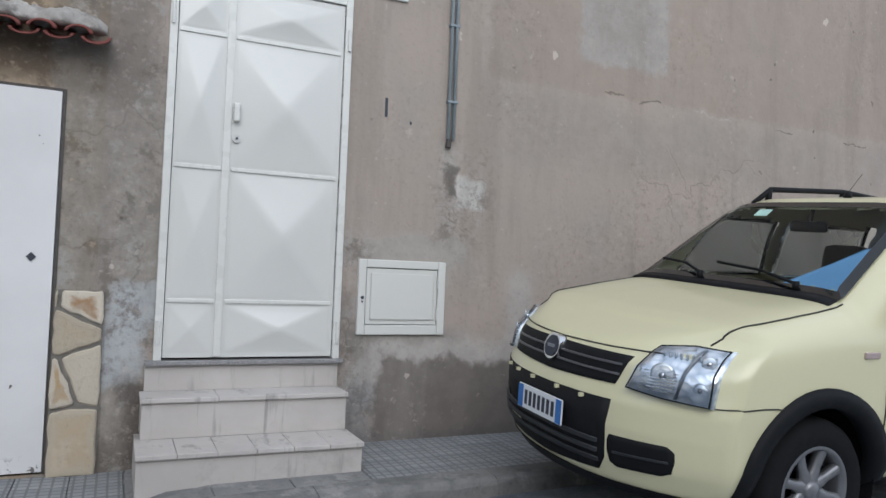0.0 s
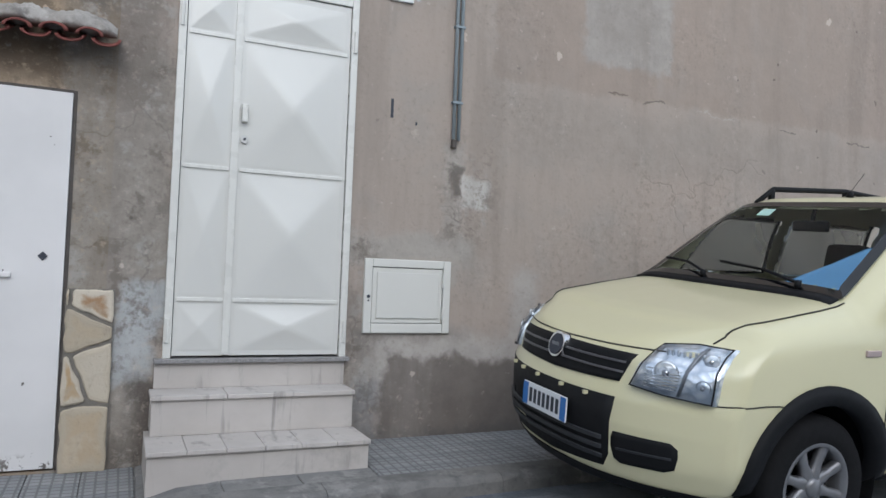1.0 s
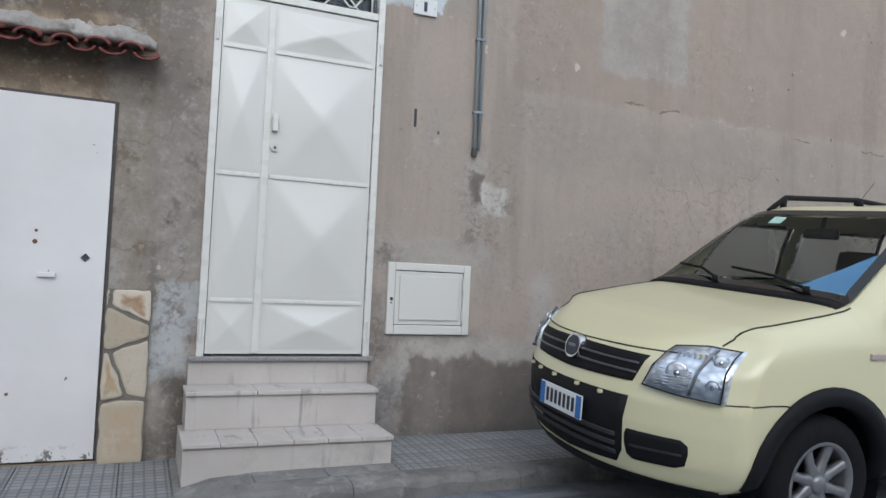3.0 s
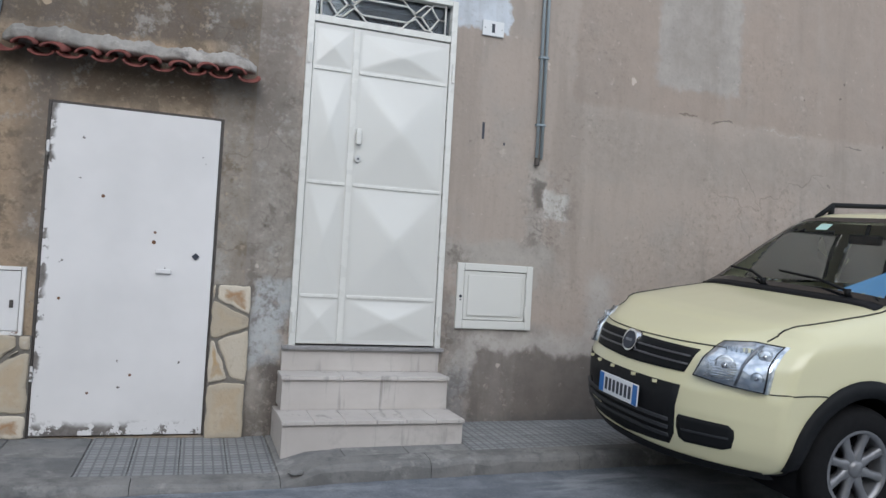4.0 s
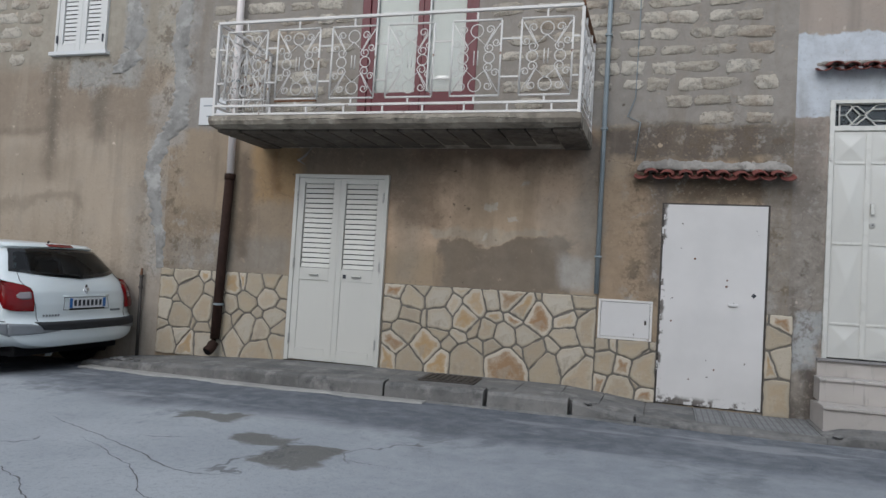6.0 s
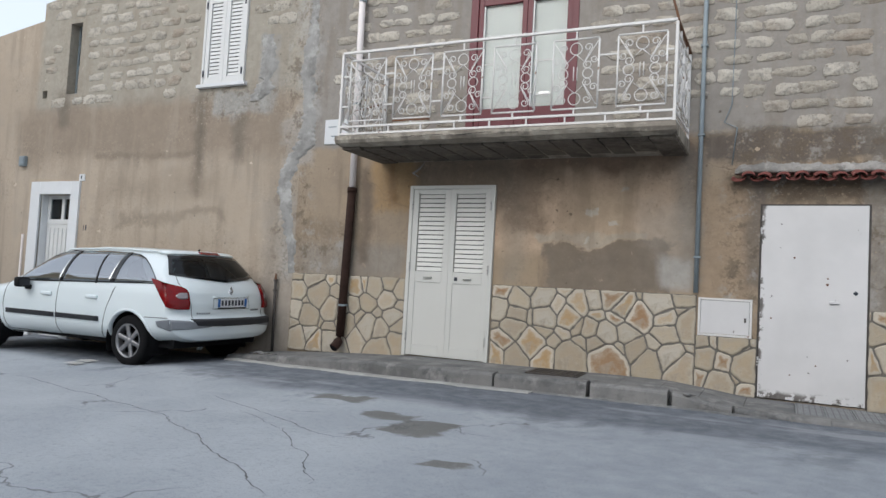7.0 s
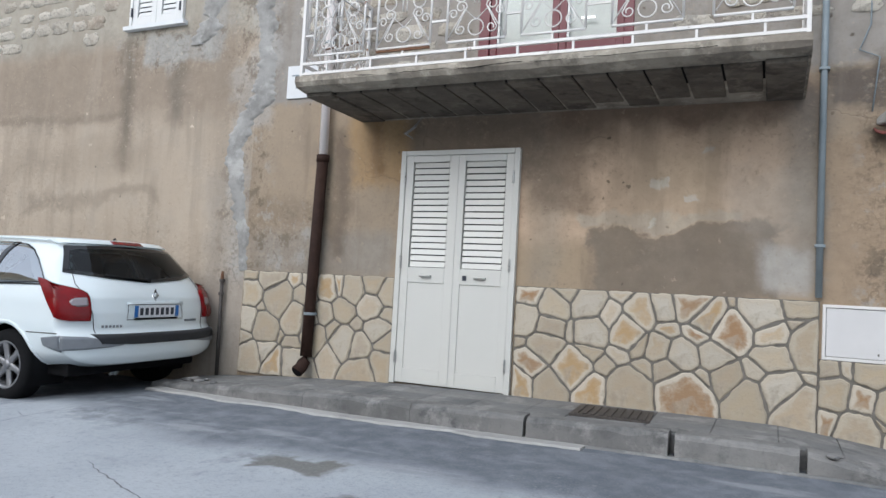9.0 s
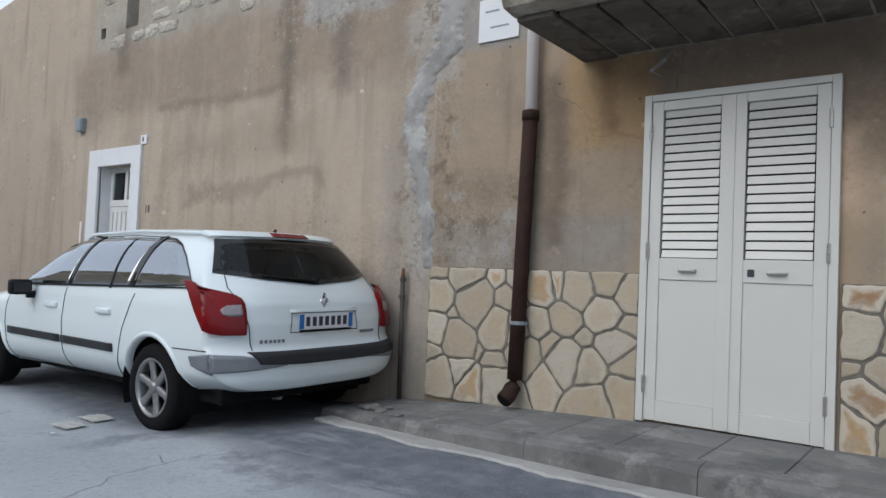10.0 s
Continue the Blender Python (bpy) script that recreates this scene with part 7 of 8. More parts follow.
        for x in (1.84, 2.5, 3.1):
            t = sh.top_at(x, s * 0.50)
            part("rail_foot", tube([t - Vector((0, 0, 0.02)), t + Vector((0, 0, 0.075))], 0.02, 8), M_BLACK, car, "", True, local=True)
        for x in (wf, wr_):
            arch(car, sh, x, r, 0.352, 0.075, s, M_BLACK, 0.014)
            wheel(car, x, s * 0.685, r, s, 8, M_HUBCAP, 0.185, 0.72)
        # headlamp: bowl, reflectors, clear lens
        def on_front(l, h):
            return sh.front_at(l, h) if abs(l) < 0.62 else sh.front_at(l, h).lerp(sh.side_at(sh.front(l, h) + 0.03, h, s), 0.35 * (abs(l) - 0.62) / 0.14)
        lo = [(s * 0.452, 0.664), (s * 0.59, 0.647), (s * 0.716, 0.640)]
        mid = [(s * 0.470, 0.755), (s * 0.60, 0.75), (s * 0.710, 0.75)]
        hi = [(s * 0.497, 0.842), (s * 0.60, 0.857), (s * 0.698, 0.852)]
        lamp = part("headlamp", patch(on_front, [lo, mid, hi], (-0.012, s * 0.002, 0.002), 0.022, 12), M_REFLECT, car, "clear headlamp with faceted reflector", True, local=True)
        part("lens", patch(on_front, [lo, mid, hi], (-0.024, s * 0.004, 0.003), 0.016, 12), M_LENS, lamp, "", True, local=True)
        path = [on_front(s * 0.625, 0.862), sh.top_at(0.42, s * 0.650), sh.top_at(0.56, s * 0.668), sh.top_at(0.70, s * 0.675), sh.top_at(0.86, s * 0.675), sh.top_at(1.03, s * 0.668)]
        part("bonnet_gap", tube(hug(tree, path, 14), 0.0042, 5), M_SEAM, car, "", local=True)
        for l, h, rr in ((0.565, 0.735, 0.05), (0.668, 0.80, 0.030), (0.675, 0.70, 0.030)):
            c = on_front(s * l, h)
            out = Vector((-0.82, s * 0.57, 0))
            c = c + Vector((-0.012, s * 0.002, 0.002))
            part("lamp_bowl", tube([c, c + out * 0.004], [rr, rr * 0.8], 16), M_REFLECT, lamp, "", True, local=True)
            part("bulb", tube([c + out * 0.004, c + out * 0.008], rr * 0.3, 10), M_CHROME, lamp, "", True, local=True)
        part("lamp_divider", patch(on_front, [[(s * 0.622, 0.655), (s * 0.629, 0.655)], [(s * 0.63, 0.845), (s * 0.637, 0.845)]], (-0.020, 0, 0), 0.01, 3), M_BUMPER_LITE, lamp, "", True, local=True)
        for k in range(7):
            z = 0.675 + 0.012 * k
            part("lens_line", patch(on_front, [[(s * 0.50, z), (s * 0.615, z)], [(s * 0.50, z + 0.003), (s * 0.615, z + 0.003)]], (-0.018, 0, 0), 0.004, 4), M_CHROME, lamp, "", True, local=True)
        for i in range(9):
            l = 0.53 + 0.0185 * i
            c = on_front(s * l, 0.822)
            part("lens_rib", box(c.x - 0.02, c.x - 0.012, c.y - 0.004, c.y + 0.004, 0.80, 0.825), M_REFLECT, lamp, "", local=True)
        part("lamp_seal", frame_patch(on_front, (lo, hi), (-0.026, s * 0.006, 0.004), 0.005), M_BLACK, lamp, "", True, local=True)
        # fog lamp recess
        part("fog_recess", patch(sh.front_at, [[(s * 0.43, 0.335), (s * 0.59, 0.345)], [(s * 0.405, 0.352), (s * 0.625, 0.362)], [(s * 0.395, 0.40), (s * 0.638, 0.41)], [(s * 0.395, 0.44), (s * 0.638, 0.447)], [(s * 0.405, 0.464), (s * 0.615, 0.468)]], (-0.004, 0, 0), 0.02, 10), M_BLACK, car, "black fog-lamp recess", True, local=True)
        part("fog_mesh", patch(sh.front_at, [[(s * 0.42, 0.39), (s * 0.62, 0.40)], [(s * 0.42, 0.40), (s * 0.62, 0.41)]], (-0.010, 0, 0), 0.01, 10), M_BUMPER, car, "", True, local=True)
        part("tail_lamp", patch(lambda l, h: sh.rear_at(l, h), [[(s * 0.60, 0.95), (s * 0.74, 0.95)], [(s * 0.56, 1.42), (s * 0.66, 1.42)]], (0.008, 0, 0), 0.02, 6), M_TAIL, car, "", True, local=True)
    lo, hi = [(-0.55, 1.02), (0.55, 1.02)], [(-0.50, 1.43), (0.50, 1.43)]
    part("rear_window", patch(sh.rear_at, [lo, hi], (0.008, 0, 0), 0.004, 14), M_TINT, car, "", True, local=True)
    part("rear_window_seal", frame_patch(sh.rear_at, (lo, hi), (0.011, 0, 0), 0.06), M_BLACK, car, "", True, local=True)
    part("bonnet_gap", seam(sh.front_at, [(-0.52, 0.812), (-0.3, 0.805), (0, 0.80), (0.3, 0.805), (0.52, 0.812)], (-0.001, 0, 0), 0.004), M_SEAM, car, "", local=True)
    # grille with two pale bars and a round badge
    grille = part("grille", patch(sh.front_at, [[(-0.395, 0.668), (0, 0.655), (0.395, 0.668)], [(-0.43, 0.785), (0, 0.787), (0.43, 0.785)]], (-0.006, 0, 0), 0.02, 20), M_BLACK, car, "black upper grille with two pale bars", True, local=True)
    for z in (0.708, 0.748):
        part("grille_bar", patch(sh.front_at, [[(-0.405, z - 0.004), (0, z - 0.004), (0.405, z - 0.004)], [(-0.405, z + 0.004), (0, z + 0.004), (0.405, z + 0.004)]], (-0.013, 0, 0), 0.008, 20), M_BARS, grille, "", True, local=True)
    c = sh.front_at(0, 0.742)
    ring = part("badge", tube([c + Vector((0.02, 0, 0)), c + Vector((-0.026, 0, 0.012))], 0.060, 24), M_CHROME, car, "round chrome badge with dark field", local=True)
    part("badge_field", tube([c + Vector((-0.026, 0, 0.012)), c + Vector((-0.029, 0, 0.013))], 0.050, 24), M_INK, ring, "", local=True)
    part("badge_bars", box(c.x - 0.0315, c.x - 0.0285, -0.028, 0.028, 0.748, 0.762), M_BUMPER_LITE, ring, "", local=True)
    # lower black mouth with the plate
    part("lower_grille", patch(sh.front_at, [[(-0.34, 0.30), (0, 0.275), (0.56, 0.30)], [(-0.38, 0.36), (0, 0.36), (0.64, 0.40)], [(-0.385, 0.50), (0, 0.50), (0.66, 0.52)], [(-0.40, 0.605), (0, 0.60), (0.60, 0.605)]], (-0.004, 0, 0), 0.03, 18), M_BLACK, car, "black lower bumper mouth", True, local=True)
    for z in (0.335, 0.375, 0.415):
        part("grille_slat", patch(sh.front_at, [[(-0.35, z), (0.55, z)], [(-0.35, z + 0.018), (0.55, z + 0.018)]], (-0.016, 0, 0), 0.016, 14), M_BUMPER, car, "", True, local=True)
    number_bar_plate(car, sh.front_at, 0.18, 0.492, (-0.02, 0, 0))
    for y in (-0.26, -0.1, 0.1, 0.26, 0.4):
        c = sh.front_at(y, 0.592)
        part("clip", box(c.x - 0.02, c.x, y - 0.008, y + 0.008, 0.585, 0.60), M_YELLOW, car, "", local=True)
    part("chin", patch(sh.front_at, [[(-0.70, 0.235), (0, 0.21), (0.70, 0.235)], [(-0.70, 0.27), (0, 0.262), (0.70, 0.27)]], (-0.008, 0, 0), 0.04, 18), M_BLACK, car, "", True, local=True)
    # aerial and cabin
    t = sh.top_at(1.83, -0.04)
    a = part("aerial", tube([t, t + Vector((0.0, 0, 0.03))], [0.022, 0.014], 8), M_BLACK, car, "", True, local=True)
    part("aerial_mast", tube([t + Vector((0, 0, 0.03)), t + Vector((0.10, 0, 0.14))], 0.0015, 5), M_BLACK, a, "", local=True)
    part("dashboard", add_box(bmesh.new(), 1.04, 1.42, -0.60, 0.60, 0.72, 1.01, 0.06), M_BLACK, car, "", True, local=True)
    part("cabin_floor", box(1.1, 3.3, -0.66, 0.66, 0.30, 0.34), M_DARK, car, "", local=True)
    for y in (-0.34, 0.34):
        seat(car, 1.95, y, 0.42)
        seat(car, 2.75, y, 0.44)
    steering_wheel(car, 1.48, -0.34, 0.98)
    m = part("interior_mirror", add_box(bmesh.new(), 1.58, 1.61, -0.11, 0.11, 1.36, 1.42, 0.012), M_BLACK, car, "", True, local=True)
    part("mirror_stem", tube([(1.6, 0, 1.41), (1.62, 0, 1.50)], 0.012, 6), M_BLACK, m, "", local=True)


def estate_car():
    sh = Shell(4.70,
               [(0.0, 0.62), (0.10, 0.70), (0.5, 0.83), (1.0, 0.91), (1.22, 0.95), (1.32, 0.99), (1.95, 1.36), (2.2, 1.435), (2.6, 1.465), (3.2, 1.47), (3.8, 1.455), (4.10, 1.43), (4.25, 1.40), (4.7, 1.3)],
               [(0.15, 0.80), (0.28, 0.85), (0.45, 0.88), (0.70, 0.885), (0.90, 0.865), (0.97, 0.845), (1.15, 0.775), (1.32, 0.695), (1.43, 0.63), (1.47, 0.60)],
               [(0.0, 0.24), (0.6, 0.20), (3.9, 0.235), (4.2, 0.285), (4.45, 0.33), (4.7, 0.375)],
               [(0.2, 0.12), (0.3, 0.04), (0.45, 0.0), (0.55, 0.02), (0.66, 0.12), (0.75, 0.25)],
               [(0.20, 4.52), (0.33, 4.58), (0.42, 4.632), (0.50, 4.645), (0.60, 4.64), (0.632, 4.59), (0.665, 4.57), (0.80, 4.57), (0.93, 4.545), (1.0, 4.50), (1.30, 4.24), (1.38, 4.16), (1.45, 4.03)],
               (0.45, 2.4), (0.21, 3.8), 4.8)
    wf, wr_, r = 0.955, 3.735, 0.312
    belt = 0.955

    def rear_lim(h):
        return lerp_list(h, [1.05, 1.38], [0.735, 0.59])

    def cut(c, n):
        if abs(n.y) > 0.15 and abs(c.y) > 0.55 and min((c.x - wf) ** 2, (c.x - wr_) ** 2) + (c.z - r) ** 2 < 0.378 ** 2:
            return True
        if 1.40 < c.x < 1.90 and abs(c.y) < 0.60 and n.z > 0.25 and c.z > 1.0:
            return True
        if abs(n.y) > 0.6 and 0.985 + 0.025 * (c.x - 1.6) < c.z - 0.02 and c.z < 1.36 and 1.60 + (c.z - belt) * 1.05 < c.x < 4.09 - (c.z - belt) * 1.15:
            return not (2.385 < c.x < 2.445 or 3.335 < c.x < 3.405)
        return c.x > 4.1 and n.x > 0.3 and 1.085 + 0.10 * abs(c.y) < c.z < 1.358 and abs(c.y) < rear_lim(c.z) - 0.03

    car = thing("estate_car", (0, 0, 0), "white estate car parked close along the house wall", "car",
                turn=Matrix.Translation((-11.83, 3.395, 0.08)) @ Matrix.Rotation(radians(-0.7), 4, "Z") @ Matrix.Rotation(radians(1.0), 4, "X"))
    part("body", sh.mesh(180, 168, cut), M_CARWHITE, car, "white bodywork", True, local=True)
    lim = lambda x: lerp_list(x, [1.25, 1.97], [0.70, 0.59])
    rows = [[(x, -lim(x)), (x, 0), (x, lim(x))] for x in [1.27 + 0.07 * i for i in range(11)]]
    part("windscreen", patch(sh.top_at, rows, (0, 0, 0.010), 0.004, 18), M_TINT, car, "", True, local=True)
    part("windscreen_border", frame_patch(sh.top_at, ([(1.26, -lim(1.26)), (1.26, lim(1.26))], [(1.98, -lim(1.98)), (1.98, lim(1.98))]), (0, 0, 0.013), 0.06), M_BLACK, car, "", True, local=True)
    # tailgate glass with pointed lower edge, wiper, high brake lamp
    lo = [(-0.735, 1.135), (-0.40, 1.092), (0.0, 1.062), (0.40, 1.092), (0.735, 1.135)]
    hi = [(-0.60, 1.37), (-0.3, 1.383), (0.0, 1.388), (0.3, 1.383), (0.60, 1.37)]
    part("rear_window", patch(sh.rear_at, [lo, hi], (0.008, 0, 0.004), 0.004, 20), M_TINT, car, "dark tailgate glass", True, local=True)
    part("rear_window_border", frame_patch(sh.rear_at, (lo, hi), (0.0095, 0, 0.0045), 0.03), M_BLACKGLASS, car, "", True, local=True)
    a, b = sh.rear_at(0.0, 1.09) + Vector((0.028, 0, 0.0)), sh.rear_at(-0.44, 1.125) + Vector((0.022, 0, 0.0))
    w = part("rear_wiper", tube([a, a.lerp(b, 0.5) + Vector((0.012, 0, 0.0)), b], 0.009, 6), M_BLACK, car, "", True, local=True)
    part("wiper_pivot", tube([a - Vector((0.03, 0, 0)), a + Vector((0.012, 0, 0))], 0.022, 10), M_BLACK, w, "", True, local=True)
    part("spoiler", patch(sh.rear_at, [[(-0.60, 1.392), (0, 1.402), (0.60, 1.392)], [(-0.60, 1.43), (0, 1.442), (0.60, 1.43)]], (0.035, 0, 0.006), 0.05, 18), M_CARWHITE, car, "", True, local=True)
    part("high_brake_lamp", patch(sh.rear_at, [[(-0.17, 1.402), (0.17, 1.402)], [(-0.165, 1.432), (0.165, 1.432)]], (0.05, 0, 0.008), 0.02, 8), M_TAIL, car, "red high-level brake lamp", True, local=True)
    # tailgate seams, recess, badge, plate
    part("tailgate_gap", seam(sh.rear_at, [(-0.62, 0.63), (-0.635, 0.80), (-0.70, 1.04), (-0.605, 1.36)], (0.003, 0, 0), 0.004), M_SEAM, car, "", local=True)
    part("tailgate_gap", seam(sh.rear_at, [(0.62, 0.63), (0.635, 0.80), (0.70, 1.04), (0.605, 1.36)], (0.003, 0, 0), 0.004), M_SEAM, car, "", local=True)
    part("plate_recess", frame_patch(sh.rear_at, ([(-0.33, 0.735), (0.33, 0.735)], [(-0.31, 0.875), (0.31, 0.875)]), (0.004, 0, 0), 0.006), M_SEAM, car, "", local=True)
    part("plate_bar", patch(sh.rear_at, [[(-0.32, 0.875), (0.32, 0.875)], [(-0.32, 0.895), (0.32, 0.895)]], (0.022, 0, 0), 0.025, 10), M_CARWHITE, car, "", True, local=True)
    number_bar_plate(car, sh.rear_at, 0.26, 0.81, (0.006, 0, 0))
    part("plate_holder", box(sh.rear(0, 0.75) + 0.006, sh.rear(0, 0.75) + 0.012, -0.25, 0.25, 0.735, 0.752), M_BLACK, car, "", local=True)
    c = sh.rear_at(0, 0.955)
    bm = bmesh.new()
    for i in range(2):
        pts = [(0, 0, 0.052 - 0.02 * i), (0, 0.034 - 0.014 * i, 0), (0, 0, -0.052 + 0.02 * i), (0, -0.034 + 0.014 * i, 0)]
        add_tube(bm, [c + Vector((0.016, 0, 0)) + Vector(p) for p in pts], 0.008, 6, True)
    part("badge", bm, M_CHROME, car, "chrome diamond badge", True, local=True)
    for y0, y1, z in ((-0.56, -0.36, 0.685), (0.36, 0.54, 0.715)):
        n = 6
        for i in range(n):
            y = y0 + (y1 - y0) * i / n
            q = sh.rear_at(y, z)
            part("lettering_bar", box(q.x + 0.003, q.x + 0.008, y, y + (y1 - y0) / n * 0.6, z - 0.011, z + 0.011), M_BUMPER_LITE, car, "", local=True)
    # bumper strip
    part("bumper_strip", patch(sh.rear_at, [[(-0.60, 0.545), (-0.3, 0.53), (0.3, 0.53), (0.84, 0.54)], [(-0.66, 0.625), (-0.45, 0.622), (0.45, 0.622), (0.86, 0.625)]], (0.018, 0, 0), 0.04, 26), M_BUMPER, car, "dark grey bumper strip", True, local=True)
    for s in (-1, 1):
        fn = lambda x, h: sh.side_at(x, h, s)
        part("bumper_corner", patch(fn, [[(4.24, 0.52), (4.43, 0.475)], [(4.22, 0.585), (4.43, 0.615)]], (0, s * 0.014, 0), 0.03, 10), M_BUMPER_LITE, car, "", True, local=True)
        part("bumper_wedge", patch(sh.rear_at, [[(s * 0.875, 0.492), (s * 0.72, 0.50), (s * 0.40, 0.527)], [(s * 0.875, 0.612), (s * 0.70, 0.605), (s * 0.40, 0.537)]], (0.012, s * 0.006, 0), 0.03, 14), M_BUMPER_LITE, car, "pale grey bumper corner", True, local=True)
        part("bumper_gap", seam(fn, [(4.02, 0.62), (4.22, 0.625), (4.40, 0.63)], (0, s * 0.002, 0), 0.004), M_SEAM, car, "", local=True)

        # tail lamp wraps from tailgate to flank
        def wrap(u, h):
            if u <= 0:
                return sh.rear_at(s * (0.86 + u), h)
            p = sh.rear_at(s * 0.86, h)
            q = sh.side_at(p.x - u, h, s)
            return q
        ends = [(0.735, -0.215, -0.08), (0.745, -0.217, -0.02), (0.765, -0.218, 0.02), (0.80, -0.22, 0.06), (0.84, -0.222, 0.10), (0.89, -0.222, 0.145), (0.94, -0.222, 0.185), (0.975, -0.215, 0.21), (1.0, -0.18, 0.225), (1.025, -0.10, 0.243), (1.05, 0.0, 0.258), (1.07, 0.09, 0.266), (1.085, 0.18, 0.268)]
        lamp = part("tail_lamp", patch(wrap, [[(a, h), ((a + b) / 2, h), (b, h)] for h, a, b in ((h, a, b * 0.74 if b > 0 else b) for h, a, b in ends)], (0.024, s * 0.03, 0.0), 0.035, 26), M_TAIL, car, "red wrap-round tail lamp", True, local=True)
        part("reversing_lens", patch(wrap, [[(-0.20, 0.86), (-0.13, 0.855)], [(-0.21, 0.88), (-0.09, 0.87)], [(-0.21, 0.91), (-0.08, 0.90)], [(-0.205, 0.935), (-0.12, 0.93)]], (0.026, s * 0.032, 0), 0.002, 8), M_REVERSE, lamp, "clear reversing lens", True, local=True)
        # windows
        for i, (a0, a1, b0, b1) in enumerate(((1.56, 1.98, 2.41, 2.42), (2.44, 2.45, 3.33, 3.36), (3.38, 3.41, 4.16, 3.86))):
            lo, hi = [(a0, 0.96 + 0.02 * i), (b0, 0.98 + 0.025 * i)], [(a1, 1.385), ((a1 + b1) / 2, 1.40), (b1, 1.388 if i < 2 else 1.36)]
            if i == 2:
                lo, hi = [(3.395, 1.005), (4.13, 1.045)], [(3.405, 1.386), (3.55, 1.375), (3.72, 1.33), (3.88, 1.25), (4.02, 1.15), (4.12, 1.06)]
            part("side_window", patch(fn, [lo, hi], (0, s * 0.006, 0.002), 0.003, 20), M_SIDEGLASS, car, "glossy side window reflecting the sky", True, local=True)
            part("window_seal", frame_patch(fn, (lo, hi), (0, s * 0.009, 0.002), 0.007), M_BLACK, car, "", True, local=True)
        for x0, x1, z0 in ((2.405, 2.452, 0.985), (3.33, 3.41, 1.01)):
            part("pillar_cover", patch(fn, [[(x0, z0), (x1, z0)], [(x0 + 0.01, 1.392), (x1, 1.392)]], (0, s * 0.010, 0.002), 0.006, 4), M_BLACKGLASS, car, "black window pillar", True, local=True)
        part("window_bar", patch(fn, [[(3.08, belt + 0.03), (3.11, belt + 0.03)], [(3.00, 1.37), (3.03, 1.37)]], (0, s * 0.010, 0), 0.006, 4), M_BLACK, car, "", True, local=True)
        part("waist_strip", patch(fn, [[(1.50, 0.948), (4.14, 1.026)], [(1.50, 0.958), (4.14, 1.036)]], (0, s * 0.010, 0), 0.012, 20), M_BLACK, car, "", True, local=True)
        for a, b in ((1.42, 2.38), (2.42, 3.22)):
            part("side_moulding", patch(fn, [[(a, 0.515), (b, 0.515)], [(a, 0.575), (b, 0.575)]], (0, s * 0.016, 0), 0.02, 10), M_BUMPER, car, "dark rubbing strip", True, local=True)
        part("door_gap", seam(fn, [(1.36, 0.94), (1.34, 0.6), (1.40, 0.30), (2.38, 0.28), (2.42, 0.5), (2.42, 0.96)], (0, s * 0.0015, 0), 0.004), M_SEAM, car, "", local=True)
        part("door_gap", seam(fn, [(2.42, 0.28), (3.18, 0.29), (3.28, 0.46), (3.36, 0.70), (3.46, 0.96)], (0, s * 0.0015, 0), 0.004), M_SEAM, car, "", local=True)
        part("sill_line", seam(fn, [(1.36, 0.262), (3.22, 0.272)], (0, s * 0.0015, 0), 0.004), M_SEAM, car, "", local=True)
        for hx in (2.22, 3.08):
            q = sh.side_at(hx, 0.81, s)
            part("door_handle", add_box(bmesh.new(), hx - 0.10, hx + 0.10, min(q.y - s * 0.01, q.y + s * 0.03), max(q.y - s * 0.01, q.y + s * 0.03), 0.79, 0.835, 0.014), M_CARWHITE, car, "", True, local=True)
        if s < 0:
            mirror(car, sh, 1.86, 0.885, s, M_BLACK)
        for x in (wf, wr_):
            arch(car, sh, x, r, 0.365, 0.03, s, M_CARWHITE, 0.006)
            wheel(car, x, s * 0.76, r, s, 6, M_ALLOY, 0.205, 1.0)
        rr = [sh.top_at(x, s * 0.54) + Vector((0, 0, k)) for x, k in ((2.1, 0.0), (2.2, 0.03), (3.0, 0.035), (3.8, 0.03), (3.9, 0.0))]
        part("roof_rail", tube(rr, 0.013, 8), M_CARWHITE, car, "", True, local=True)
        part("headlamp", patch(sh.front_at, [[(s * 0.40, 0.58), (s * 0.78, 0.60)], [(s * 0.42, 0.68), (s * 0.78, 0.72)]], (-0.006, 0, 0), 0.02, 10), M_REFLECT, car, "clear headlamp", True, local=True)
    part("grille", patch(sh.front_at, [[(-0.36, 0.55), (0.36, 0.55)], [(-0.36, 0.64), (0.36, 0.64)]], (-0.006, 0, 0), 0.02, 10), M_BLACK, car, "", True, local=True)
    t = sh.top_at(3.95, 0.0)
    part("aerial", tube([t, t + Vector((0.02, 0, 0.03))], 0.012, 6), M_BLACK, car, "", True, local=True)
    part("dashboard", add_box(bmesh.new(), 1.30, 1.75, -0.66, 0.66, 0.66, 0.93, 0.06), M_BLACK, car, "", True, local=True)
    part("cabin_floor", box(1.4, 4.3, -0.72, 0.72, 0.30, 0.34), M_DARK, car, "", local=True)
    for x in (2.25, 3.15):
        for y in (-0.38, 0.38):
            seat(car, x, y, 0.36)
    # black box added below the floor to darken the shade beneath the car
    part("underbody_shade", add_box(bmesh.new(), 0.5, 4.36, -0.72, 0.72, 0.25, 0.36, 0.02), M_DARK, car, "", local=True)
    part("load_cover", box(3.55, 4.25, -0.64, 0.64, 0.88, 0.90), M_SEAT, car, "", local=True)


small_car()
estate_car()

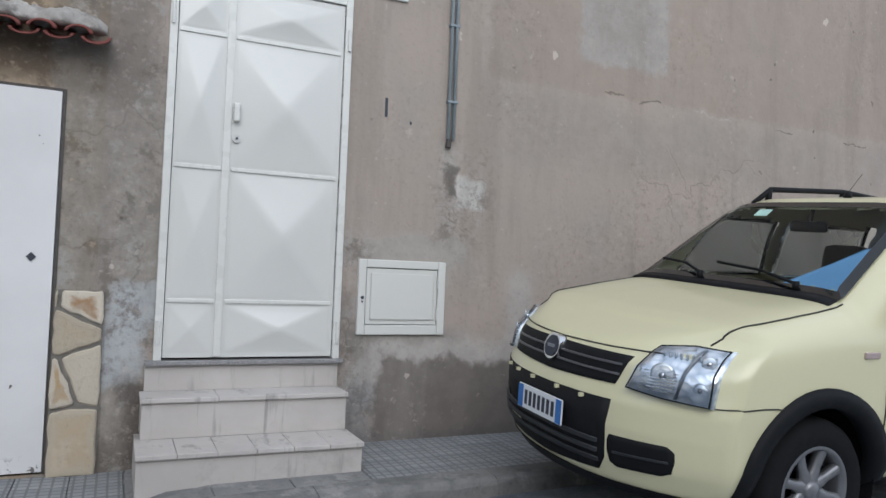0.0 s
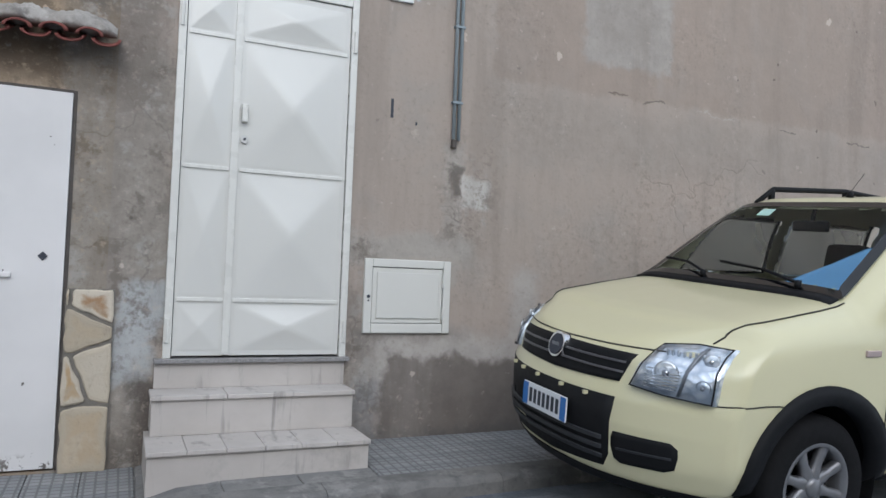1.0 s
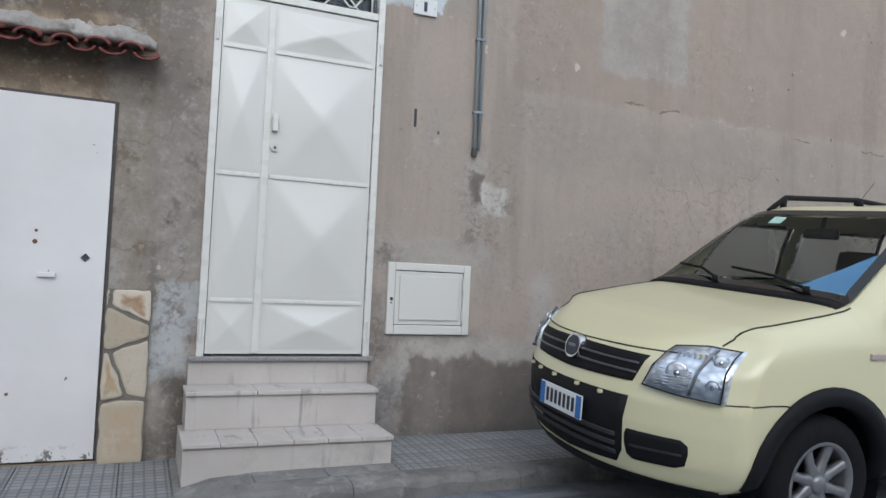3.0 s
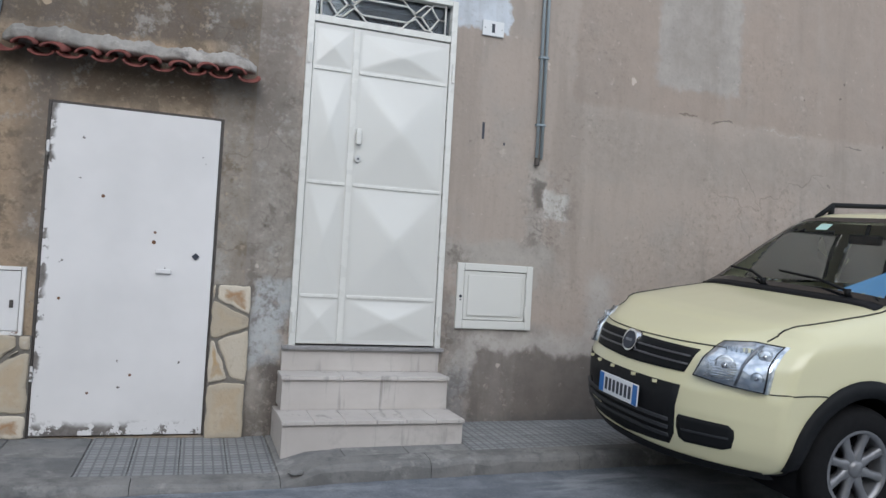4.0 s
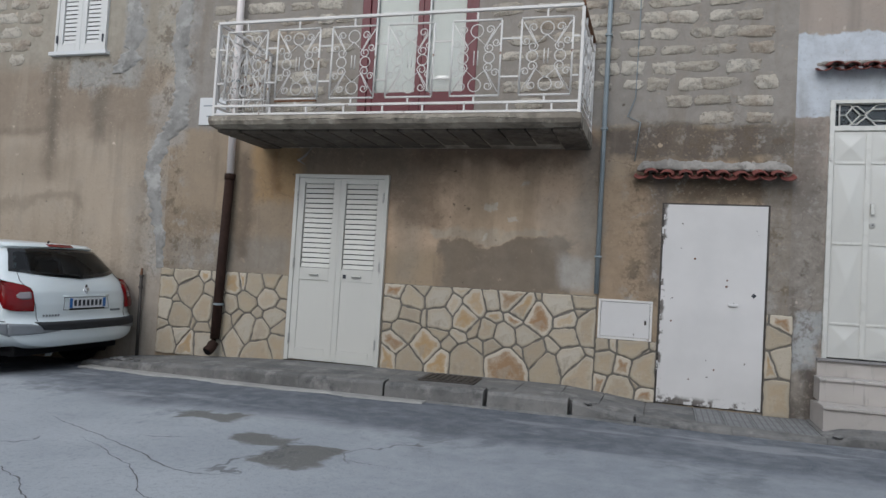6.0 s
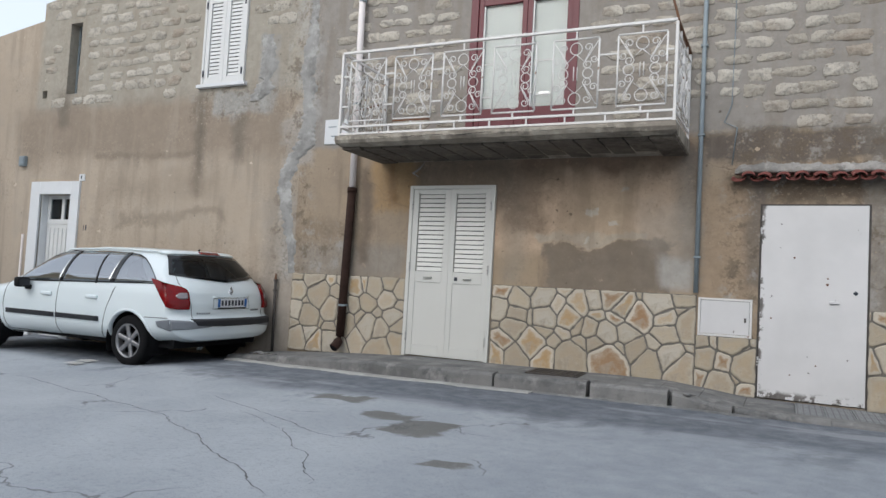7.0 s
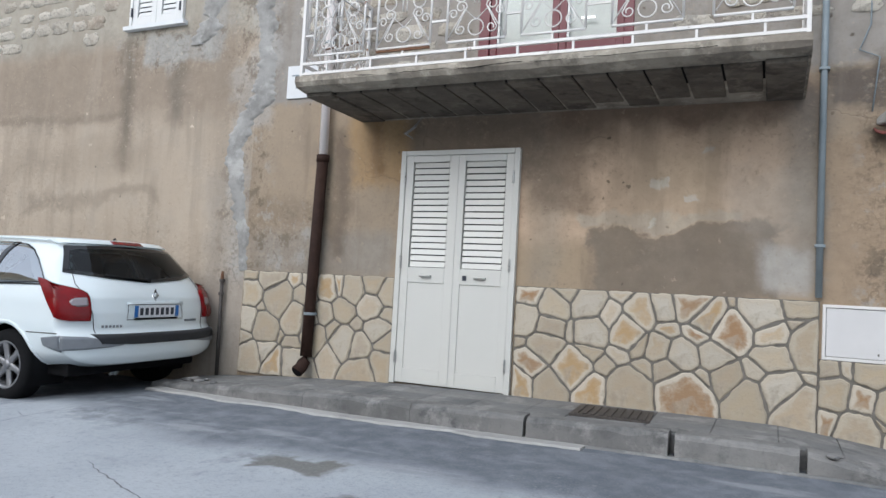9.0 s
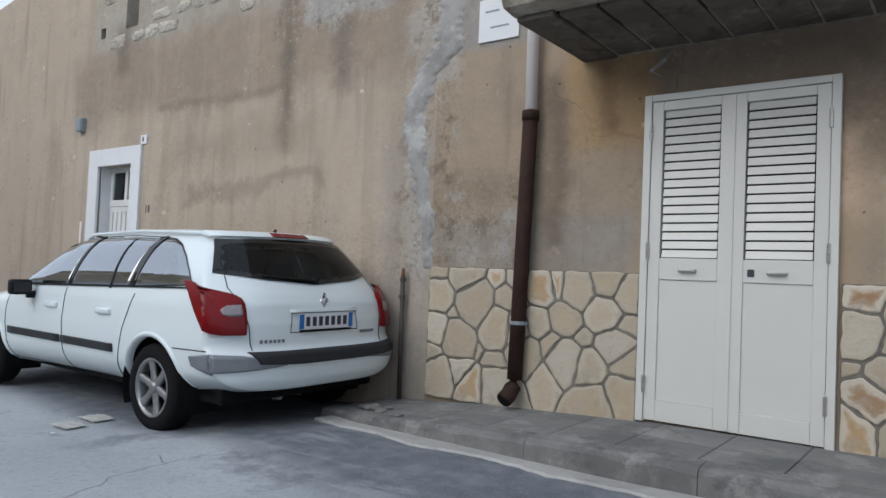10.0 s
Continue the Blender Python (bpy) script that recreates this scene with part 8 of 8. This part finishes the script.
# ---- paving slabs ----
def slab_piece(x0, x1, ya, yb, thick=0.035, g=0.002):
    """One slab that follows the pavement's fall."""
    bm = bmesh.new()
    top, low_ = [], []
    for x, y in ((x0 + g, ya + g), (x1 - g, ya + g), (x1 - g, yb - g), (x0 + g, yb - g)):
        z = pave_z(x) - 0.012 * (FACE - y) / 0.8
        top.append((x, y, z))
        low_.append((x, y, z - thick))
    cx, cy = (x0 + x1) / 2, (ya + yb) / 2
    vt = [bm.verts.new((x + (cx - x) * 0.02, y + (cy - y) * 0.02, z)) for x, y, z in top]
    vm = [bm.verts.new((x, y, z - 0.004)) for x, y, z in top]
    vl = [bm.verts.new(p) for p in low_]
    bm.faces.new(vt)
    for p, q in ((vt, vm), (vm, vl)):
        for i in range(4):
            bm.faces.new((p[i], p[(i + 1) % 4], q[(i + 1) % 4], q[i]))
    return bm, (cx, cy, sum(p[2] for p in top) / 4)


def paving(name, xs, rows, mat, label):
    d = new(name)
    d["at"] = (0, 0, 0)
    tagged(d, label, "paving", kind="structure")
    for a, b in zip(xs, xs[1:]):
        for k in range(rows):
            def yy(f):
                y0 = (kerb_y(a) + kerb_y(b)) / 2 + 0.163
                return y0 + (FACE - 0.002 - y0) * f
            bm, c = slab_piece(a, b, yy(k / rows), yy((k + 1) / rows))
            part("slab", bm, mat, d, origin=c)


M_RIB = Mat("ribbed_tile", 0.9, 0.0, 0.3)
_x, _y, _z = M_RIB.xyz()
_b = M_RIB.n("ShaderNodeTexBrick", Vector=M_RIB.tc, Scale=1.0)
_b.offset = 0.0
_b.inputs["Brick Width"].default_value, _b.inputs["Row Height"].default_value, _b.inputs["Mortar Size"].default_value = 0.052, 0.052, 0.006
_c = M_RIB.mix(M_RIB.step(M_RIB.noise(3, 5), 0.3, 0.7), (0.21, 0.217, 0.223), (0.31, 0.31, 0.31))
_c = M_RIB.mix(M_RIB.mul(M_RIB.random(), 0.4), _c, (0.17, 0.175, 0.18))
_c = M_RIB.mix(M_RIB.mul(_b.outputs["Fac"], 0.6), _c, (0.10, 0.10, 0.10))
_c = M_RIB.mix(M_RIB.mul(M_RIB.step(M_RIB.noise(6, 5, 0.7), 0.5, 0.7), 0.5), _c, (0.13, 0.135, 0.14))
M_RIB.color(_c)
M_RIB.bump(M_RIB.math("SUBTRACT", M_RIB.mul(M_RIB.noise(40), 0.3), _b.outputs["Fac"]), 0.5, 0.008)

paving("paving_left", [-7.35, -6.9, -6.42, -5.98, -5.52, -5.08, -4.62, -4.2, -3.75, -3.42, -2.85, -2.42, -2.0, -1.62, -1.22, -0.78], 2, M_PAVE, "grey cement paving slabs with open joints")
paving("paving_ramp", [-0.778, -0.53, -0.28, -0.03, 0.22], 4, M_RIB.m, "small-squared grey tiles before a white door")
paving("paving_right", [1.38 + 0.25 * i for i in range(20)], 4, M_RIB.m, "small-squared grey paving tiles under a parked car")
paving("paving_step", [0.225, 0.60, 0.98, 1.377], 2, M_PAVE, "grey cement apron in front of marble steps")


# ---- bare tuff masonry ----
def block_mesh(w, h, seed):
    """A rough-faced block: ragged outline, knocked corners, pitted uneven face."""
    rnd = random.Random(seed)
    n, rings = 30, (1.0, 0.9, 0.66, 0.36)
    off = Vector((seed * 3.7, 0.0, seed * 1.3))
    bm = bmesh.new()
    rows = []
    for k, q in enumerate((1.0,) + rings):
        ring = []
        for i in range(n):
            t = 2 * math.pi * i / n
            c, s = math.cos(t), math.sin(t)
            edge = 0.90 + 0.30 * noise.noise(off + Vector((c * 1.9, 0, s * 1.9))) + 0.12 * noise.noise(off + Vector((c * 6, 5, s * 6)))
            x = w / 2 * math.copysign(abs(c) ** 0.5, c) * edge * q
            z = h / 2 * math.copysign(abs(s) ** 0.55, s) * min(1.0, edge) * q
            y = 0.014 if k == 0 else -0.003 - 0.013 * (1 - q ** 3) - 0.012 * noise.noise(off + Vector((x * 16, 2, z * 16)))
            ring.append(bm.verts.new((x, y, z)))
        rows.append(ring)
    mid = bm.verts.new((0, -0.016 - rnd.uniform(0, 0.006), 0))
    for p, q in zip(rows, rows[1:]):
        for i in range(n):
            bm.faces.new((p[i], p[(i + 1) % n], q[(i + 1) % n], q[i]))
    for i in range(n):
        bm.faces.new((rows[-1][i], rows[-1][(i + 1) % n], mid))
    return finish(bm, "block", M_BLOCK, True)


def masonry(wall, x0, x1, z0, z1, course, length, keep, cover, seed):
    """Courses of blocks set in the wall's face, where keep(x, z) holds."""
    rnd = random.Random(seed)
    kinds = [block_mesh(length * k * cover[0], course * cover[1], seed * 31 + i) for i, k in enumerate((0.7, 0.8, 0.9, 1.0, 1.1, 0.6, 0.95, 1.05))]
    z = z0 + course / 2
    while z < z1:
        x = x0 + rnd.uniform(0, length)
        while x < x1:
            k = rnd.randrange(len(kinds))
            wd = length * (0.7, 0.8, 0.9, 1.0, 1.1, 0.6, 0.95, 1.05)[k]
            if keep(x - wd / 2, z) and keep(x + wd / 2, z) and keep(x, z - course / 2) and rnd.random() < 0.96:
                ob = new("block", kinds[k])
                ob.parent = wall
                ob.matrix_basis = Matrix.Translation((x, FACE + rnd.uniform(-0.003, 0.004), z + rnd.uniform(-0.008, 0.008))) @ Matrix.Rotation(radians(rnd.uniform(-1.5, 1.5)), 4, "Y") @ Matrix.Diagonal((rnd.choice((-1, 1)) * rnd.uniform(0.93, 1.05), 1, rnd.uniform(0.75, 1.15), 1))
            x += wd * 1.02
        z += course


def clear_of(*rects):
    return lambda x, z: not any(a - 0.06 < x < b + 0.06 and c - 0.08 < z < d + 0.06 for a, b, c, d in rects)


_k1 = clear_of(REDD, (-7.3, -6.75, 3.0, 6.0), (0.06, 2.0, 3.0, 4.0), (-6.7, -6.25, 3.05, 3.5), (-2.0, -1.45, 2.8, 3.2))
masonry(wall_main, -6.85, 0.02, 3.06, 5.35, 0.172, 0.385, lambda x, z: -6.95 < x < 0.03 and (z > 3.08 + 0.05 * math.sin(x * 3)) and _k1(x, z), (0.93, 0.80), 4)
_k2 = clear_of(WIN, SLIT, HOLE, (-7.95, -7.5, 3.7, 4.8), (-8.8, -7.6, 3.5, 4.05))
masonry(wall_left, -12.65, -7.15, 3.92, 5.78, 0.19, 0.42, lambda x, z: -12.68 < x < -7.2 and z > 3.9 + 0.06 * math.sin(x * 2.3) and _k2(x, z), (0.95, 0.84), 9)
